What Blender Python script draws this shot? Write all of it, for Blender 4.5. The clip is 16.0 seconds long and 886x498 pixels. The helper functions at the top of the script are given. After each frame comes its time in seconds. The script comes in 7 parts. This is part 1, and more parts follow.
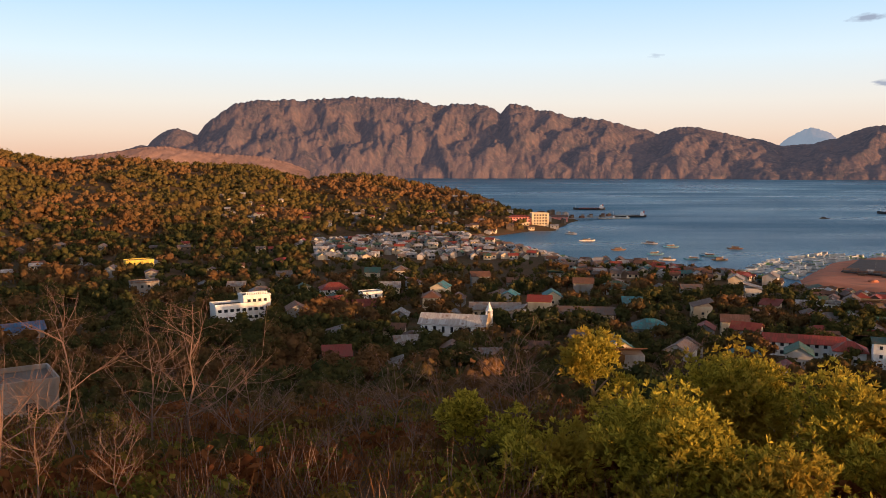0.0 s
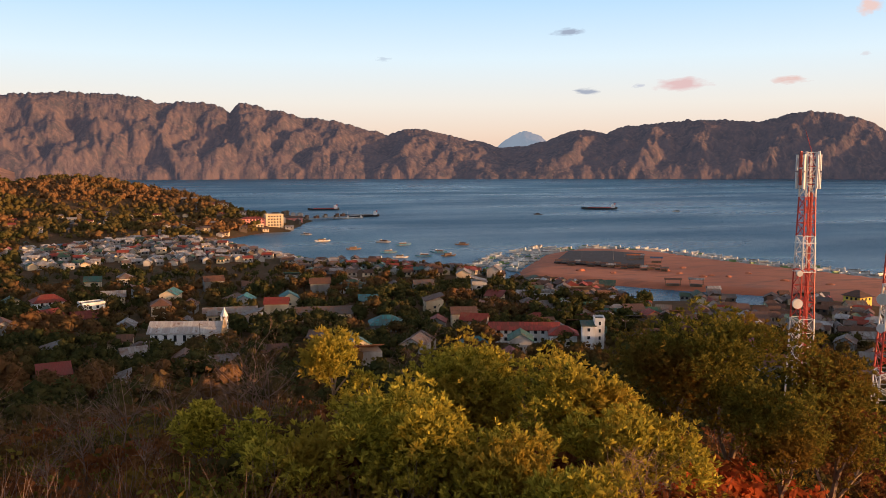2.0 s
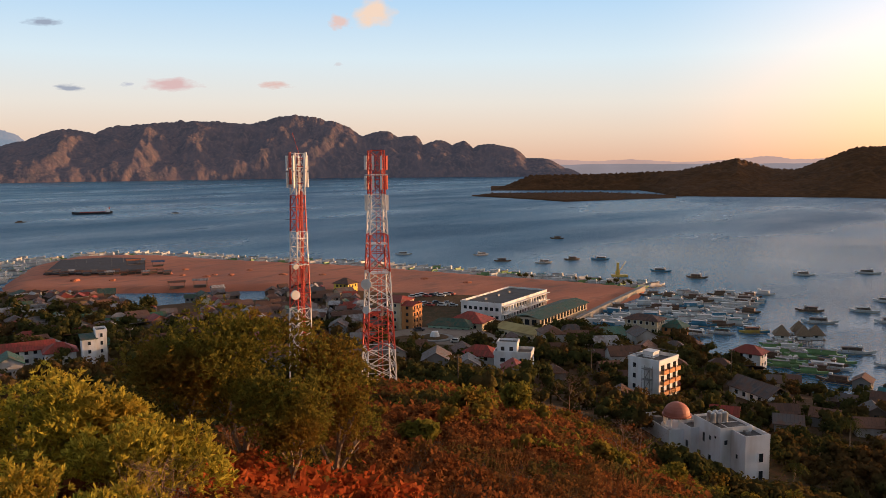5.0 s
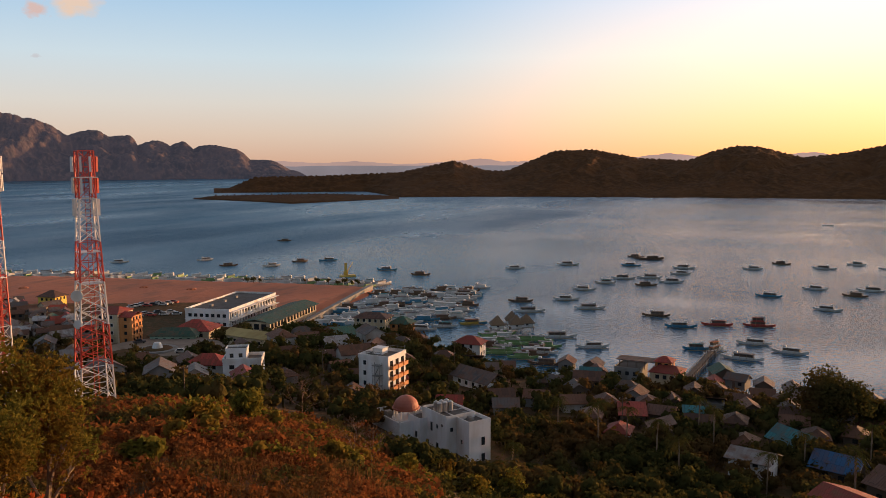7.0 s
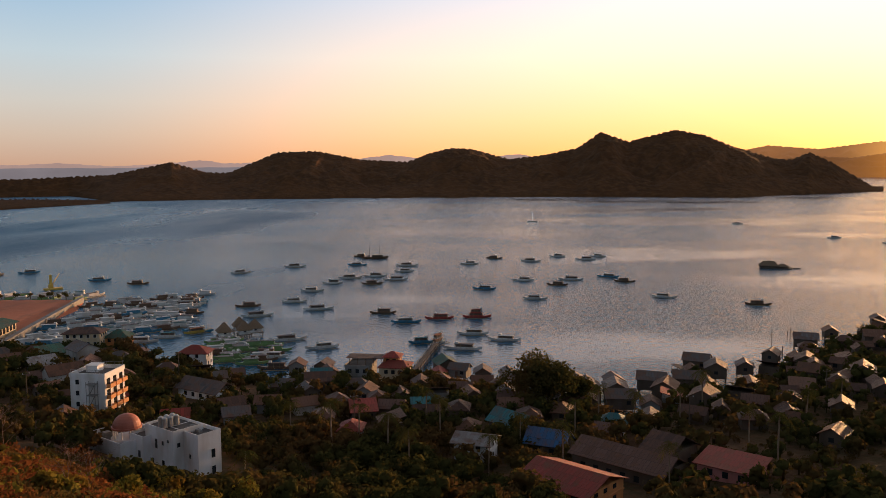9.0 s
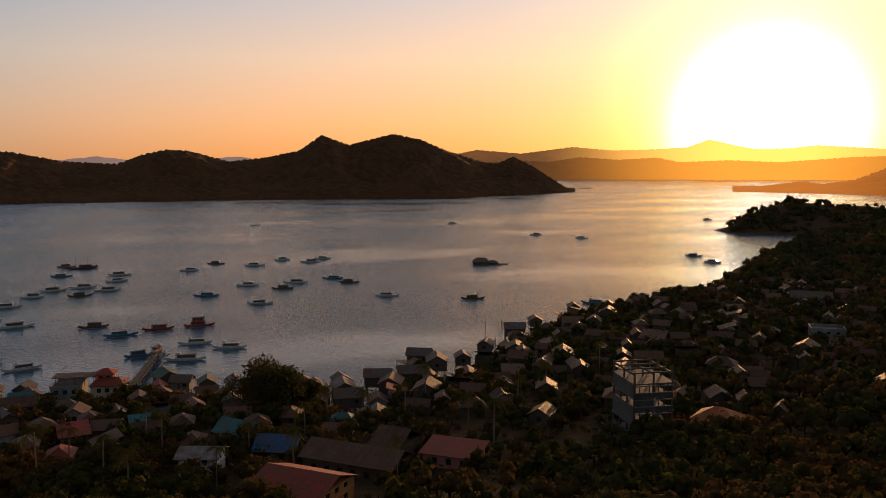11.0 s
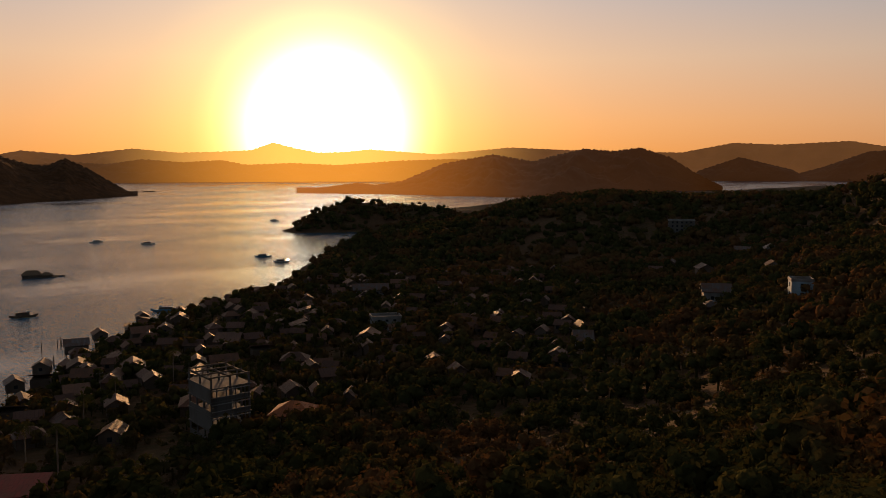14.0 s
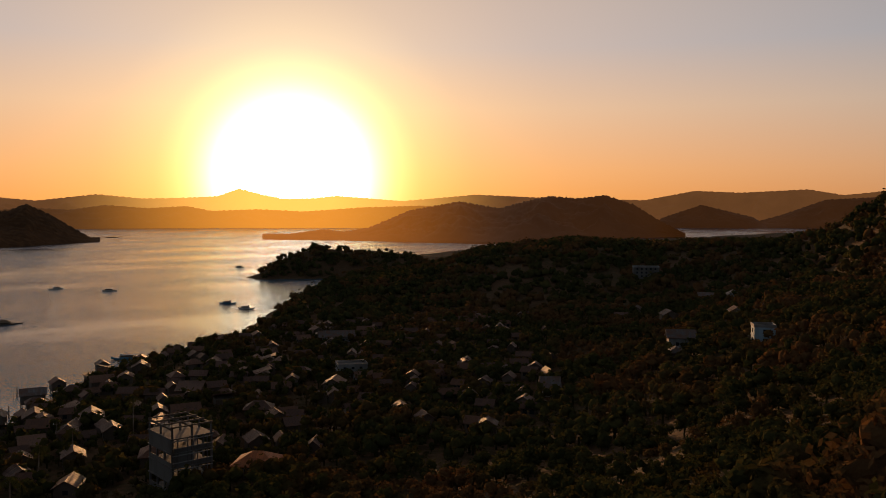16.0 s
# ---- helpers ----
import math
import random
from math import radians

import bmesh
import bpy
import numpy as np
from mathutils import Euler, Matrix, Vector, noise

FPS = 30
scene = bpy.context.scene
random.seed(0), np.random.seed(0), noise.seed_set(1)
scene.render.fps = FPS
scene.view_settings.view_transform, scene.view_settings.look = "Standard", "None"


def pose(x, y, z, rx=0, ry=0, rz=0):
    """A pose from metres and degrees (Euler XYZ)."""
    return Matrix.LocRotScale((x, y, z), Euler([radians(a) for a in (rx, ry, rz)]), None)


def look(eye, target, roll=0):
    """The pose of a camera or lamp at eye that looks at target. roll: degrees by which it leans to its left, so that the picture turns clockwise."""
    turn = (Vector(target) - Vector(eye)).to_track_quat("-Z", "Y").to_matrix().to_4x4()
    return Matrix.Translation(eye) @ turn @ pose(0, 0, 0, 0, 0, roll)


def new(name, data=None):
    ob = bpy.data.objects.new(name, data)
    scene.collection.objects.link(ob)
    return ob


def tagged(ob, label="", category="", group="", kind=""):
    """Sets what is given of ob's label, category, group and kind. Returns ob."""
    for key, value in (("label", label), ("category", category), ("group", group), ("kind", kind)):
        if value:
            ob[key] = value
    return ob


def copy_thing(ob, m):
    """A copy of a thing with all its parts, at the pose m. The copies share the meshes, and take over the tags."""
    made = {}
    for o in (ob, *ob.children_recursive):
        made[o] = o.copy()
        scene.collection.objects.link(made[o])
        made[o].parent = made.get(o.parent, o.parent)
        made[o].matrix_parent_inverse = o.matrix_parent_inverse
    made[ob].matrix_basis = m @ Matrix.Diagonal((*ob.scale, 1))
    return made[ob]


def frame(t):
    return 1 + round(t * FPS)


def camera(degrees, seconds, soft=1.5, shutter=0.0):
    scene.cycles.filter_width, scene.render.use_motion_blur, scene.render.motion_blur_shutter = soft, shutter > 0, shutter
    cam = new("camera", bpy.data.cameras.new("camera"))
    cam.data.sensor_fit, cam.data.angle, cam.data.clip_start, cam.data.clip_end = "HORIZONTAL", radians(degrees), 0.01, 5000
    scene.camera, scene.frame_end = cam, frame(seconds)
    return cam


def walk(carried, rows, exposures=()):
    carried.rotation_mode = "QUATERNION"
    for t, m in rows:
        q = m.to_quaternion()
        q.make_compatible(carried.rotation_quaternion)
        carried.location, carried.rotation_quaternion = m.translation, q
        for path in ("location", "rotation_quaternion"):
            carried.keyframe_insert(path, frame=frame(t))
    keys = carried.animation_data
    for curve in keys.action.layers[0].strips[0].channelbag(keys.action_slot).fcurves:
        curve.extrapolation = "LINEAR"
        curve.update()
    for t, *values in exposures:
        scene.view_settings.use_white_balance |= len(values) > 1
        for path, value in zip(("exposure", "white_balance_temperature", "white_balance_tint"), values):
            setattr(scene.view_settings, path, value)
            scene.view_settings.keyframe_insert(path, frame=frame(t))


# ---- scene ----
# ---------- camera: a drone hovering over the hill, turning to the right ----------
EYE_Z = 70.0
FOV = 55.75
cam = camera(FOV, 16.0, soft=0.8)


def heading(yaw, pitch, roll):
    a, e = radians(yaw), radians(pitch)
    eye = Vector((0, 0, EYE_Z))
    way = Vector((math.sin(a) * math.cos(e), math.cos(a) * math.cos(e), math.sin(e)))
    return look(eye, eye + way * 100, roll)


# seconds, yaw to the right, pitch, roll
PATH = [
    (0.0, -0.00, -5.83, 0.01),
    (0.5, 2.33, -5.83, 0.01),
    (1.0, 6.55, -5.82, 0.00),
    (1.5, 12.08, -5.80, -0.01),
    (2.0, 18.02, -5.79, -0.00),
    (2.5, 23.93, -5.77, -0.09),
    (3.0, 29.91, -5.78, -0.16),
    (3.5, 35.35, -5.77, -0.25),
    (4.0, 40.79, -5.79, -0.33),
    (4.5, 46.05, -5.81, -0.34),
    (5.0, 51.31, -5.83, -0.39),
    (7.5, 74.24, -5.79, -0.31),
    (8.0, 78.75, -5.78, -0.39),
    (8.5, 83.57, -5.81, -0.41),
    (9.0, 88.48, -5.81, -0.39),
    (11.5, 111.88, -5.68, -0.22),
    (12.0, 116.50, -5.65, -0.27),
    (12.5, 121.09, -5.66, -0.22),
    (13.0, 126.02, -5.64, -0.20),
    (13.5, 131.12, -5.62, -0.18),
    (14.0, 136.19, -5.63, -0.11),
    (14.5, 138.95, -5.58, -0.11),
    (15.0, 138.75, -5.59, -0.07),
    (15.5, 138.59, -5.59, -0.04),
    (15.7, 138.54, -5.58, -0.02),
    (15.8, 138.52, -4.74, 0.01),
    (15.9, 138.49, -3.59, 0.03),
    (16.0, 138.47, -2.45, 0.05),
]
# seconds, stops, kelvin, tint
EXPOSURES = [(0.0, 0.6, 6150, 10), (3.0, 0.58, 6150, 10), (5.0, 0.46, 6200, 10), (7.5, 0.22, 6200, 10), (9.2, 0.06, 6250, 10), (11.3, -0.75, 6500, 10), (12.5, -1.04, 6500, 10), (16.0, -1.08, 6500, 10)]
walk(cam, [(t, heading(y, p, r)) for t, y, p, r in PATH], EXPOSURES)

# ---------- sky, sun ----------
SUN_AZ, SUN_EL = 128.3, 2.3
world = bpy.data.worlds.new("evening_sky")
scene.world = world
world.use_nodes = True
wt = world.node_tree
for n in list(wt.nodes):
    wt.nodes.remove(n)
w_out = wt.nodes.new("ShaderNodeOutputWorld")
w_bg = wt.nodes.new("ShaderNodeBackground")
w_sky = wt.nodes.new("ShaderNodeTexSky")
w_sky.sky_type = "NISHITA"
w_sky.sun_disc = False
w_sky.sun_elevation = radians(SUN_EL)
w_sky.sun_rotation = radians(SUN_AZ)
w_sky.air_density, w_sky.dust_density, w_sky.ozone_density = 1.0, 0.6, 2.0


def w_node(kind, **inputs):
    n = wt.nodes.new(kind)
    for k, v in inputs.items():
        n.inputs[k].default_value = v
    return n


def w_ramp(value, stops, mode="LINEAR"):
    n = wt.nodes.new("ShaderNodeValToRGB")
    e = n.color_ramp.elements
    e[0].position, e[0].color = stops[0][0], (*stops[0][1], 1)
    e[1].position, e[1].color = stops[-1][0], (*stops[-1][1], 1)
    for p, c in stops[1:-1]:
        x = e.new(p)
        x.color = (*c, 1)
    n.color_ramp.interpolation = mode
    wt.links.new(value, n.inputs["Fac"])
    return n.outputs["Color"]


def w_add(a, b, fac=1.0, mode="ADD"):
    n = wt.nodes.new("ShaderNodeMix")
    n.data_type, n.blend_type = "RGBA", mode
    n.clamp_result = False
    if isinstance(fac, float):
        n.inputs["Factor"].default_value = fac
    else:
        wt.links.new(fac, n.inputs["Factor"])
    wt.links.new(a, n.inputs["A"])
    wt.links.new(b, n.inputs["B"])
    return n.outputs["Result"]


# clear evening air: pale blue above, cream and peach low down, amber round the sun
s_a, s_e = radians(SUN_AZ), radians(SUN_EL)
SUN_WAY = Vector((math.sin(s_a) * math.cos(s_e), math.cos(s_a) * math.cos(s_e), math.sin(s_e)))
w_co = wt.nodes.new("ShaderNodeTexCoord")
w_xyz = wt.nodes.new("ShaderNodeSeparateXYZ")
wt.links.new(w_co.outputs["Generated"], w_xyz.inputs[0])
w_z = w_xyz.outputs["Z"]
away = w_ramp(w_z, [(0.0, (0.78, 0.47, 0.32)), (0.035, (0.84, 0.64, 0.50)), (0.07, (0.84, 0.76, 0.67)), (0.122, (0.72, 0.82, 0.86)),
                    (0.19, (0.47, 0.68, 0.88)), (0.34, (0.30, 0.38, 0.50)), (0.7, (0.23, 0.235, 0.26)), (1.0, (0.19, 0.19, 0.21))])
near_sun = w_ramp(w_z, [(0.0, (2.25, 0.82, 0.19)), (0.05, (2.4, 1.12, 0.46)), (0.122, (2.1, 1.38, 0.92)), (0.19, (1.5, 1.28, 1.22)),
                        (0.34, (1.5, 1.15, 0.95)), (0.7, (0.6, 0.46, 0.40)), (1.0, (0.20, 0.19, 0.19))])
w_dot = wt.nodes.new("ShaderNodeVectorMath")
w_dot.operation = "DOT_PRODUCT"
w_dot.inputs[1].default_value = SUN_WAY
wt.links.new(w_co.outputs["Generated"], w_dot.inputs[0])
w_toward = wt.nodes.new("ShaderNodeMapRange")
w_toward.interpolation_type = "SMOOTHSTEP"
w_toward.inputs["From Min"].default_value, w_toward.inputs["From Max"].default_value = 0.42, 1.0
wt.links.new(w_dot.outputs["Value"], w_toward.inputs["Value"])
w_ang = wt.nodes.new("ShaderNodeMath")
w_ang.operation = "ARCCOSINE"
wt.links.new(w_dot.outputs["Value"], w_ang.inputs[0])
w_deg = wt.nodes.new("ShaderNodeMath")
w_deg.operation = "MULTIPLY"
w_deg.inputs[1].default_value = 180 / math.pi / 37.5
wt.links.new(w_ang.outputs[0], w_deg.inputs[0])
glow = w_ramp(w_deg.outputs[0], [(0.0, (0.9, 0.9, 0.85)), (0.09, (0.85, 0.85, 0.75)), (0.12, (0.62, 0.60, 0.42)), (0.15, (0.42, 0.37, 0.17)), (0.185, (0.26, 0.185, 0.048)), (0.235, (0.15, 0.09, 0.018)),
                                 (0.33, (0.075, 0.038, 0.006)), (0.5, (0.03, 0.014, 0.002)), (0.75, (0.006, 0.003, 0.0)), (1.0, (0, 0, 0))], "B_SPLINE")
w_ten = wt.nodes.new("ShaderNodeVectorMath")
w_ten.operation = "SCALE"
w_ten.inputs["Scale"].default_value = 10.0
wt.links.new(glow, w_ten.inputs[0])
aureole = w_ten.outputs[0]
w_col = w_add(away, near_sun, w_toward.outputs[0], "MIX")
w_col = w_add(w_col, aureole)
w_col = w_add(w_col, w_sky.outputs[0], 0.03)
w_bg.inputs["Strength"].default_value = 0.7
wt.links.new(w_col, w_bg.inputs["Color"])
wt.links.new(w_bg.outputs[0], w_out.inputs["Surface"])

sun = new("sun", bpy.data.lights.new("sun", "SUN"))
sun.data.energy = 5.0
sun.data.color = (1.0, 0.50, 0.20)
sun.data.angle = radians(0.6)


def at(az, r, z=0.0):
    a = radians(az)
    return Vector((r * math.sin(a), r * math.cos(a), z))


sun.matrix_world = look(SUN_WAY * 900, (0, 0, 0))


# ---------- materials ----------
def mat_base(name):
    m = bpy.data.materials.new(name)
    m.use_nodes = True
    nt = m.node_tree
    b = nt.nodes["Principled BSDF"]
    return m, nt, b


def mixed(nt, fac, a, b):
    n = nt.nodes.new("ShaderNodeMix")
    n.data_type = "RGBA"
    if fac is not None:
        nt.links.new(fac, n.inputs["Factor"])
    for key, v in (("A", a), ("B", b)):
        if isinstance(v, tuple):
            n.inputs[key].default_value = (*v, 1)
        else:
            nt.links.new(v, n.inputs[key])
    return n.outputs["Result"]


def noise_fac(nt, scale, lo=0.35, hi=0.65, detail=3.0, coord="Object", stretch=None):
    tc = nt.nodes.new("ShaderNodeTexCoord")
    src = tc.outputs[coord]
    if stretch:
        mp = nt.nodes.new("ShaderNodeMapping")
        mp.inputs["Scale"].default_value = stretch
        nt.links.new(src, mp.inputs["Vector"])
        src = mp.outputs[0]
    n = nt.nodes.new("ShaderNodeTexNoise")
    n.inputs["Scale"].default_value = scale
    n.inputs["Detail"].default_value = detail
    nt.links.new(src, n.inputs["Vector"])
    r = nt.nodes.new("ShaderNodeMapRange")
    r.inputs["From Min"].default_value, r.inputs["From Max"].default_value = lo, hi
    nt.links.new(n.outputs["Fac"], r.inputs["Value"])
    return r.outputs[0]


def bumped(nt, b, height, strength=0.4, distance=0.1):
    bp = nt.nodes.new("ShaderNodeBump")
    bp.inputs["Strength"].default_value = strength
    bp.inputs["Distance"].default_value = distance
    nt.links.new(height, bp.inputs["Height"])
    nt.links.new(bp.outputs[0], b.inputs["Normal"])


def paint(name, col, rough=0.75, grime=0.3, scale=0.8):
    """Painted or plastered surface with stains at two scales."""
    m, nt, b = mat_base(name)
    dirty = tuple(c * (1 - grime) * k for c, k in zip(col, (0.95, 0.85, 0.72)))
    big = mixed(nt, noise_fac(nt, scale * 0.35, 0.45, 0.75, stretch=(1, 1, 0.35)), col, dirty)
    out = mixed(nt, noise_fac(nt, scale * 6, 0.55, 0.85), big, tuple(c * 0.8 for c in col))
    nt.links.new(out, b.inputs["Base Color"])
    b.inputs["Roughness"].default_value = rough
    bumped(nt, b, noise_fac(nt, scale * 12), 0.2, 0.02)
    return m


def sheet_roof(name, col, rust=(0.16, 0.07, 0.035), amount=0.5, metal=0.25):
    """Corrugated metal roofing, patched with rust."""
    m, nt, b = mat_base(name)
    info = nt.nodes.new("ShaderNodeObjectInfo")
    hsv = nt.nodes.new("ShaderNodeHueSaturation")
    mr = nt.nodes.new("ShaderNodeMapRange")
    mr.inputs["To Min"].default_value, mr.inputs["To Max"].default_value = 0.35, 1.2
    nt.links.new(info.outputs["Random"], mr.inputs["Value"])
    nt.links.new(mr.outputs[0], hsv.inputs["Value"])
    hsv.inputs["Color"].default_value = (*col, 1)
    tco = nt.nodes.new("ShaderNodeTexCoord")
    lay = nt.nodes.new("ShaderNodeTexBrick")
    lay.inputs["Scale"].default_value = 1.0
    lay.inputs["Brick Width"].default_value, lay.inputs["Row Height"].default_value = 0.85, 2.3
    lay.inputs["Mortar Size"].default_value, lay.inputs["Bias"].default_value = 0.03, 0.0
    lay.inputs["Mortar"].default_value = (*(c * 0.4 for c in col), 1)
    lay.inputs["Color2"].default_value = (*(c * 0.45 + r_ * 0.4 for c, r_ in zip(col, rust)), 1)
    nt.links.new(tco.outputs["Object"], lay.inputs["Vector"])
    nt.links.new(hsv.outputs[0], lay.inputs["Color1"])
    worn = mixed(nt, noise_fac(nt, 0.45, 0.62 - amount * 0.25, 0.75), lay.outputs["Color"], rust)
    out = mixed(nt, noise_fac(nt, 4.0, 0.5, 0.9), worn, tuple(c * 0.55 for c in col))
    nt.links.new(out, b.inputs["Base Color"])
    b.inputs["Roughness"].default_value = 0.65
    b.inputs["Metallic"].default_value = metal * 0.5
    b.inputs["Specular IOR Level"].default_value = 0.35
    tc = nt.nodes.new("ShaderNodeTexCoord")
    wv = nt.nodes.new("ShaderNodeTexWave")
    wv.inputs["Scale"].default_value = 1.6
    nt.links.new(tc.outputs["Object"], wv.inputs["Vector"])
    bumped(nt, b, wv.outputs["Fac"], 0.5, 0.05)
    return m


def leaf_mat(name, a, b_col, c, translucent=0.3, tree_scale=0.12):
    """Leaves: tone differs from leaf to leaf and from plant to plant."""
    m = bpy.data.materials.new(name)
    m.use_nodes = True
    nt = m.node_tree
    for n in list(nt.nodes):
        nt.nodes.remove(n)
    out = nt.nodes.new("ShaderNodeOutputMaterial")
    dif = nt.nodes.new("ShaderNodeBsdfDiffuse")
    tra = nt.nodes.new("ShaderNodeBsdfTranslucent")
    mix = nt.nodes.new("ShaderNodeMixShader")
    mix.inputs[0].default_value = translucent
    geo = nt.nodes.new("ShaderNodeNewGeometry")
    leafy = mixed(nt, geo.outputs["Random Per Island"], a, b_col)
    n = nt.nodes.new("ShaderNodeTexNoise")
    n.inputs["Scale"].default_value = tree_scale
    n.inputs["Detail"].default_value = 2.0
    nt.links.new(geo.outputs["Position"], n.inputs["Vector"])
    r = nt.nodes.new("ShaderNodeMapRange")
    r.inputs["From Min"].default_value, r.inputs["From Max"].default_value = 0.48, 0.62
    nt.links.new(n.outputs["Fac"], r.inputs["Value"])
    col = mixed(nt, r.outputs[0], leafy, c)
    fine = nt.nodes.new("ShaderNodeTexNoise")
    fine.inputs["Scale"].default_value, fine.inputs["Detail"].default_value = 1.3, 5.0
    nt.links.new(geo.outputs["Position"], fine.inputs["Vector"])
    relief = nt.nodes.new("ShaderNodeBump")
    relief.inputs["Strength"].default_value, relief.inputs["Distance"].default_value = 0.75, 0.8
    nt.links.new(fine.outputs["Fac"], relief.inputs["Height"])
    nt.links.new(relief.outputs[0], dif.inputs["Normal"])
    nt.links.new(col, dif.inputs["Color"])
    nt.links.new(col, tra.inputs["Color"])
    nt.links.new(dif.outputs[0], mix.inputs[1])
    nt.links.new(tra.outputs[0], mix.inputs[2])
    nt.links.new(mix.outputs[0], out.inputs["Surface"])
    return m


def bark_mat(name, a, b_col):
    m, nt, b = mat_base(name)
    nt.links.new(mixed(nt, noise_fac(nt, 3.0, stretch=(1, 1, 0.2)), a, b_col), b.inputs["Base Color"])
    b.inputs["Roughness"].default_value = 0.9
    return m


M_BARK = bark_mat("bark", (0.16, 0.10, 0.06), (0.28, 0.20, 0.13))
M_BARE = bark_mat("pale_bark", (0.13, 0.075, 0.055), (0.24, 0.15, 0.11))
M_LEAF_NEAR = leaf_mat("glossy_leaves", (0.17, 0.15, 0.022), (0.64, 0.51, 0.065), (0.38, 0.27, 0.04), 0.5, 0.3)
M_LEAF_DARK = leaf_mat("dark_leaves", (0.042, 0.047, 0.016), (0.090, 0.080, 0.024), (0.11, 0.066, 0.025), 0.28, 0.05)
M_LEAF_OLIVE = leaf_mat("olive_leaves", (0.10, 0.098, 0.018), (0.26, 0.205, 0.035), (0.20, 0.12, 0.024), 0.4, 0.2)
M_LEAF_RED = leaf_mat("dry_leaves", (0.135, 0.046, 0.018), (0.26, 0.098, 0.032), (0.085, 0.072, 0.024), 0.45, 0.09)
M_LEAF_CRIMSON = leaf_mat("crimson_leaves", (0.34, 0.060, 0.020), (0.46, 0.115, 0.034), (0.20, 0.07, 0.024), 0.5, 0.25)
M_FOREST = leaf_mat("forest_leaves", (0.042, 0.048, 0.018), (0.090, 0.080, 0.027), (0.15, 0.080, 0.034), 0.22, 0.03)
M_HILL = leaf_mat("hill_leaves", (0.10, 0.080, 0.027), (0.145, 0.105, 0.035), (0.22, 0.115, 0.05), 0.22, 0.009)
M_PALM = leaf_mat("palm_leaves", (0.045, 0.055, 0.016), (0.09, 0.085, 0.024), (0.08, 0.07, 0.02), 0.25, 0.2)
M_GRASS = leaf_mat("dry_grass", (0.19, 0.075, 0.03), (0.26, 0.12, 0.045), (0.13, 0.08, 0.032), 0.4, 0.08)

M_GROUND, nt, b = mat_base("dry_earth")
g1 = mixed(nt, noise_fac(nt, 0.02, 0.4, 0.6, 5), (0.10, 0.06, 0.032), (0.07, 0.055, 0.025))
g2 = mixed(nt, noise_fac(nt, 0.35, 0.45, 0.7, 5), g1, (0.13, 0.072, 0.038))
nt.links.new(g2, b.inputs["Base Color"])
b.inputs["Roughness"].default_value = 1.0
b.inputs["Specular IOR Level"].default_value = 0.1
bumped(nt, b, noise_fac(nt, 0.6, 0.3, 0.7, 6), 0.6, 0.5)

M_SAND, nt, b = mat_base("red_fill")
g1 = mixed(nt, noise_fac(nt, 0.012, 0.4, 0.6, 6), (0.50, 0.16, 0.075), (0.37, 0.115, 0.055))
g2 = mixed(nt, noise_fac(nt, 0.05, 0.5, 0.72, 6, stretch=(1, 2.6, 1)), g1, (0.24, 0.095, 0.055))
nt.links.new(g2, b.inputs["Base Color"])
b.inputs["Roughness"].default_value = 0.9
bumped(nt, b, noise_fac(nt, 0.3, 0.3, 0.7, 6), 0.4, 0.3)

M_WATER, nt, b = mat_base("sea_water")
nt.links.new(mixed(nt, noise_fac(nt, 0.0022, 0.4, 0.62, 4, stretch=(0.6, 2.2, 1)), (0.004, 0.080, 0.165), (0.010, 0.115, 0.215)), b.inputs["Base Color"])
b.inputs["Roughness"].default_value = 0.12
b.inputs["IOR"].default_value = 1.33
w_mix = nt.nodes.new("ShaderNodeMath")
w_mix.operation = "MULTIPLY_ADD"
w_mix.inputs[1].default_value = 0.35
nt.links.new(noise_fac(nt, 0.09, 0.2, 0.8, 3), w_mix.inputs[0])
nt.links.new(noise_fac(nt, 0.55, 0.2, 0.8, 4), w_mix.inputs[2])
bumped(nt, b, w_mix.outputs[0], 0.8, 1.1)
w_streak = nt.nodes.new("ShaderNodeMapRange")
w_streak.inputs["To Min"].default_value, w_streak.inputs["To Max"].default_value = 0.42, 0.92
nt.links.new(noise_fac(nt, 0.006, 0.36, 0.6, 7, stretch=(0.8, 1.3, 1)), w_streak.inputs["Value"])
rr = nt.nodes.new("ShaderNodeMapRange")
rr.inputs["To Min"].default_value, rr.inputs["To Max"].default_value = 0.24, 0.48
nt.links.new(noise_fac(nt, 0.0035, 0.38, 0.62, 6, stretch=(0.55, 1.7, 1)), rr.inputs["Value"])
# the open bay is ruffled by wind, the sheltered water to the south calm
sea_tc = nt.nodes.new("ShaderNodeTexCoord")
sea_xyz = nt.nodes.new("ShaderNodeSeparateXYZ")
nt.links.new(sea_tc.outputs["Object"], sea_xyz.inputs[0])
sea_wob = nt.nodes.new("ShaderNodeMath")
sea_wob.operation = "MULTIPLY_ADD"
sea_wob.inputs[1].default_value = 260.0
nt.links.new(noise_fac(nt, 0.0035, 0.3, 0.7, 5, stretch=(0.6, 1.6, 1)), sea_wob.inputs[0])
nt.links.new(sea_xyz.outputs["Y"], sea_wob.inputs[2])
ruffled = nt.nodes.new("ShaderNodeMapRange")
ruffled.interpolation_type = "SMOOTHSTEP"
ruffled.inputs["From Min"].default_value, ruffled.inputs["From Max"].default_value = 60.0, 640.0
nt.links.new(sea_wob.outputs[0], ruffled.inputs["Value"])
sea_rough = nt.nodes.new("ShaderNodeMix")
sea_rough.inputs["A"].default_value = 0.11
nt.links.new(ruffled.outputs[0], sea_rough.inputs["Factor"])
nt.links.new(rr.outputs[0], sea_rough.inputs["B"])
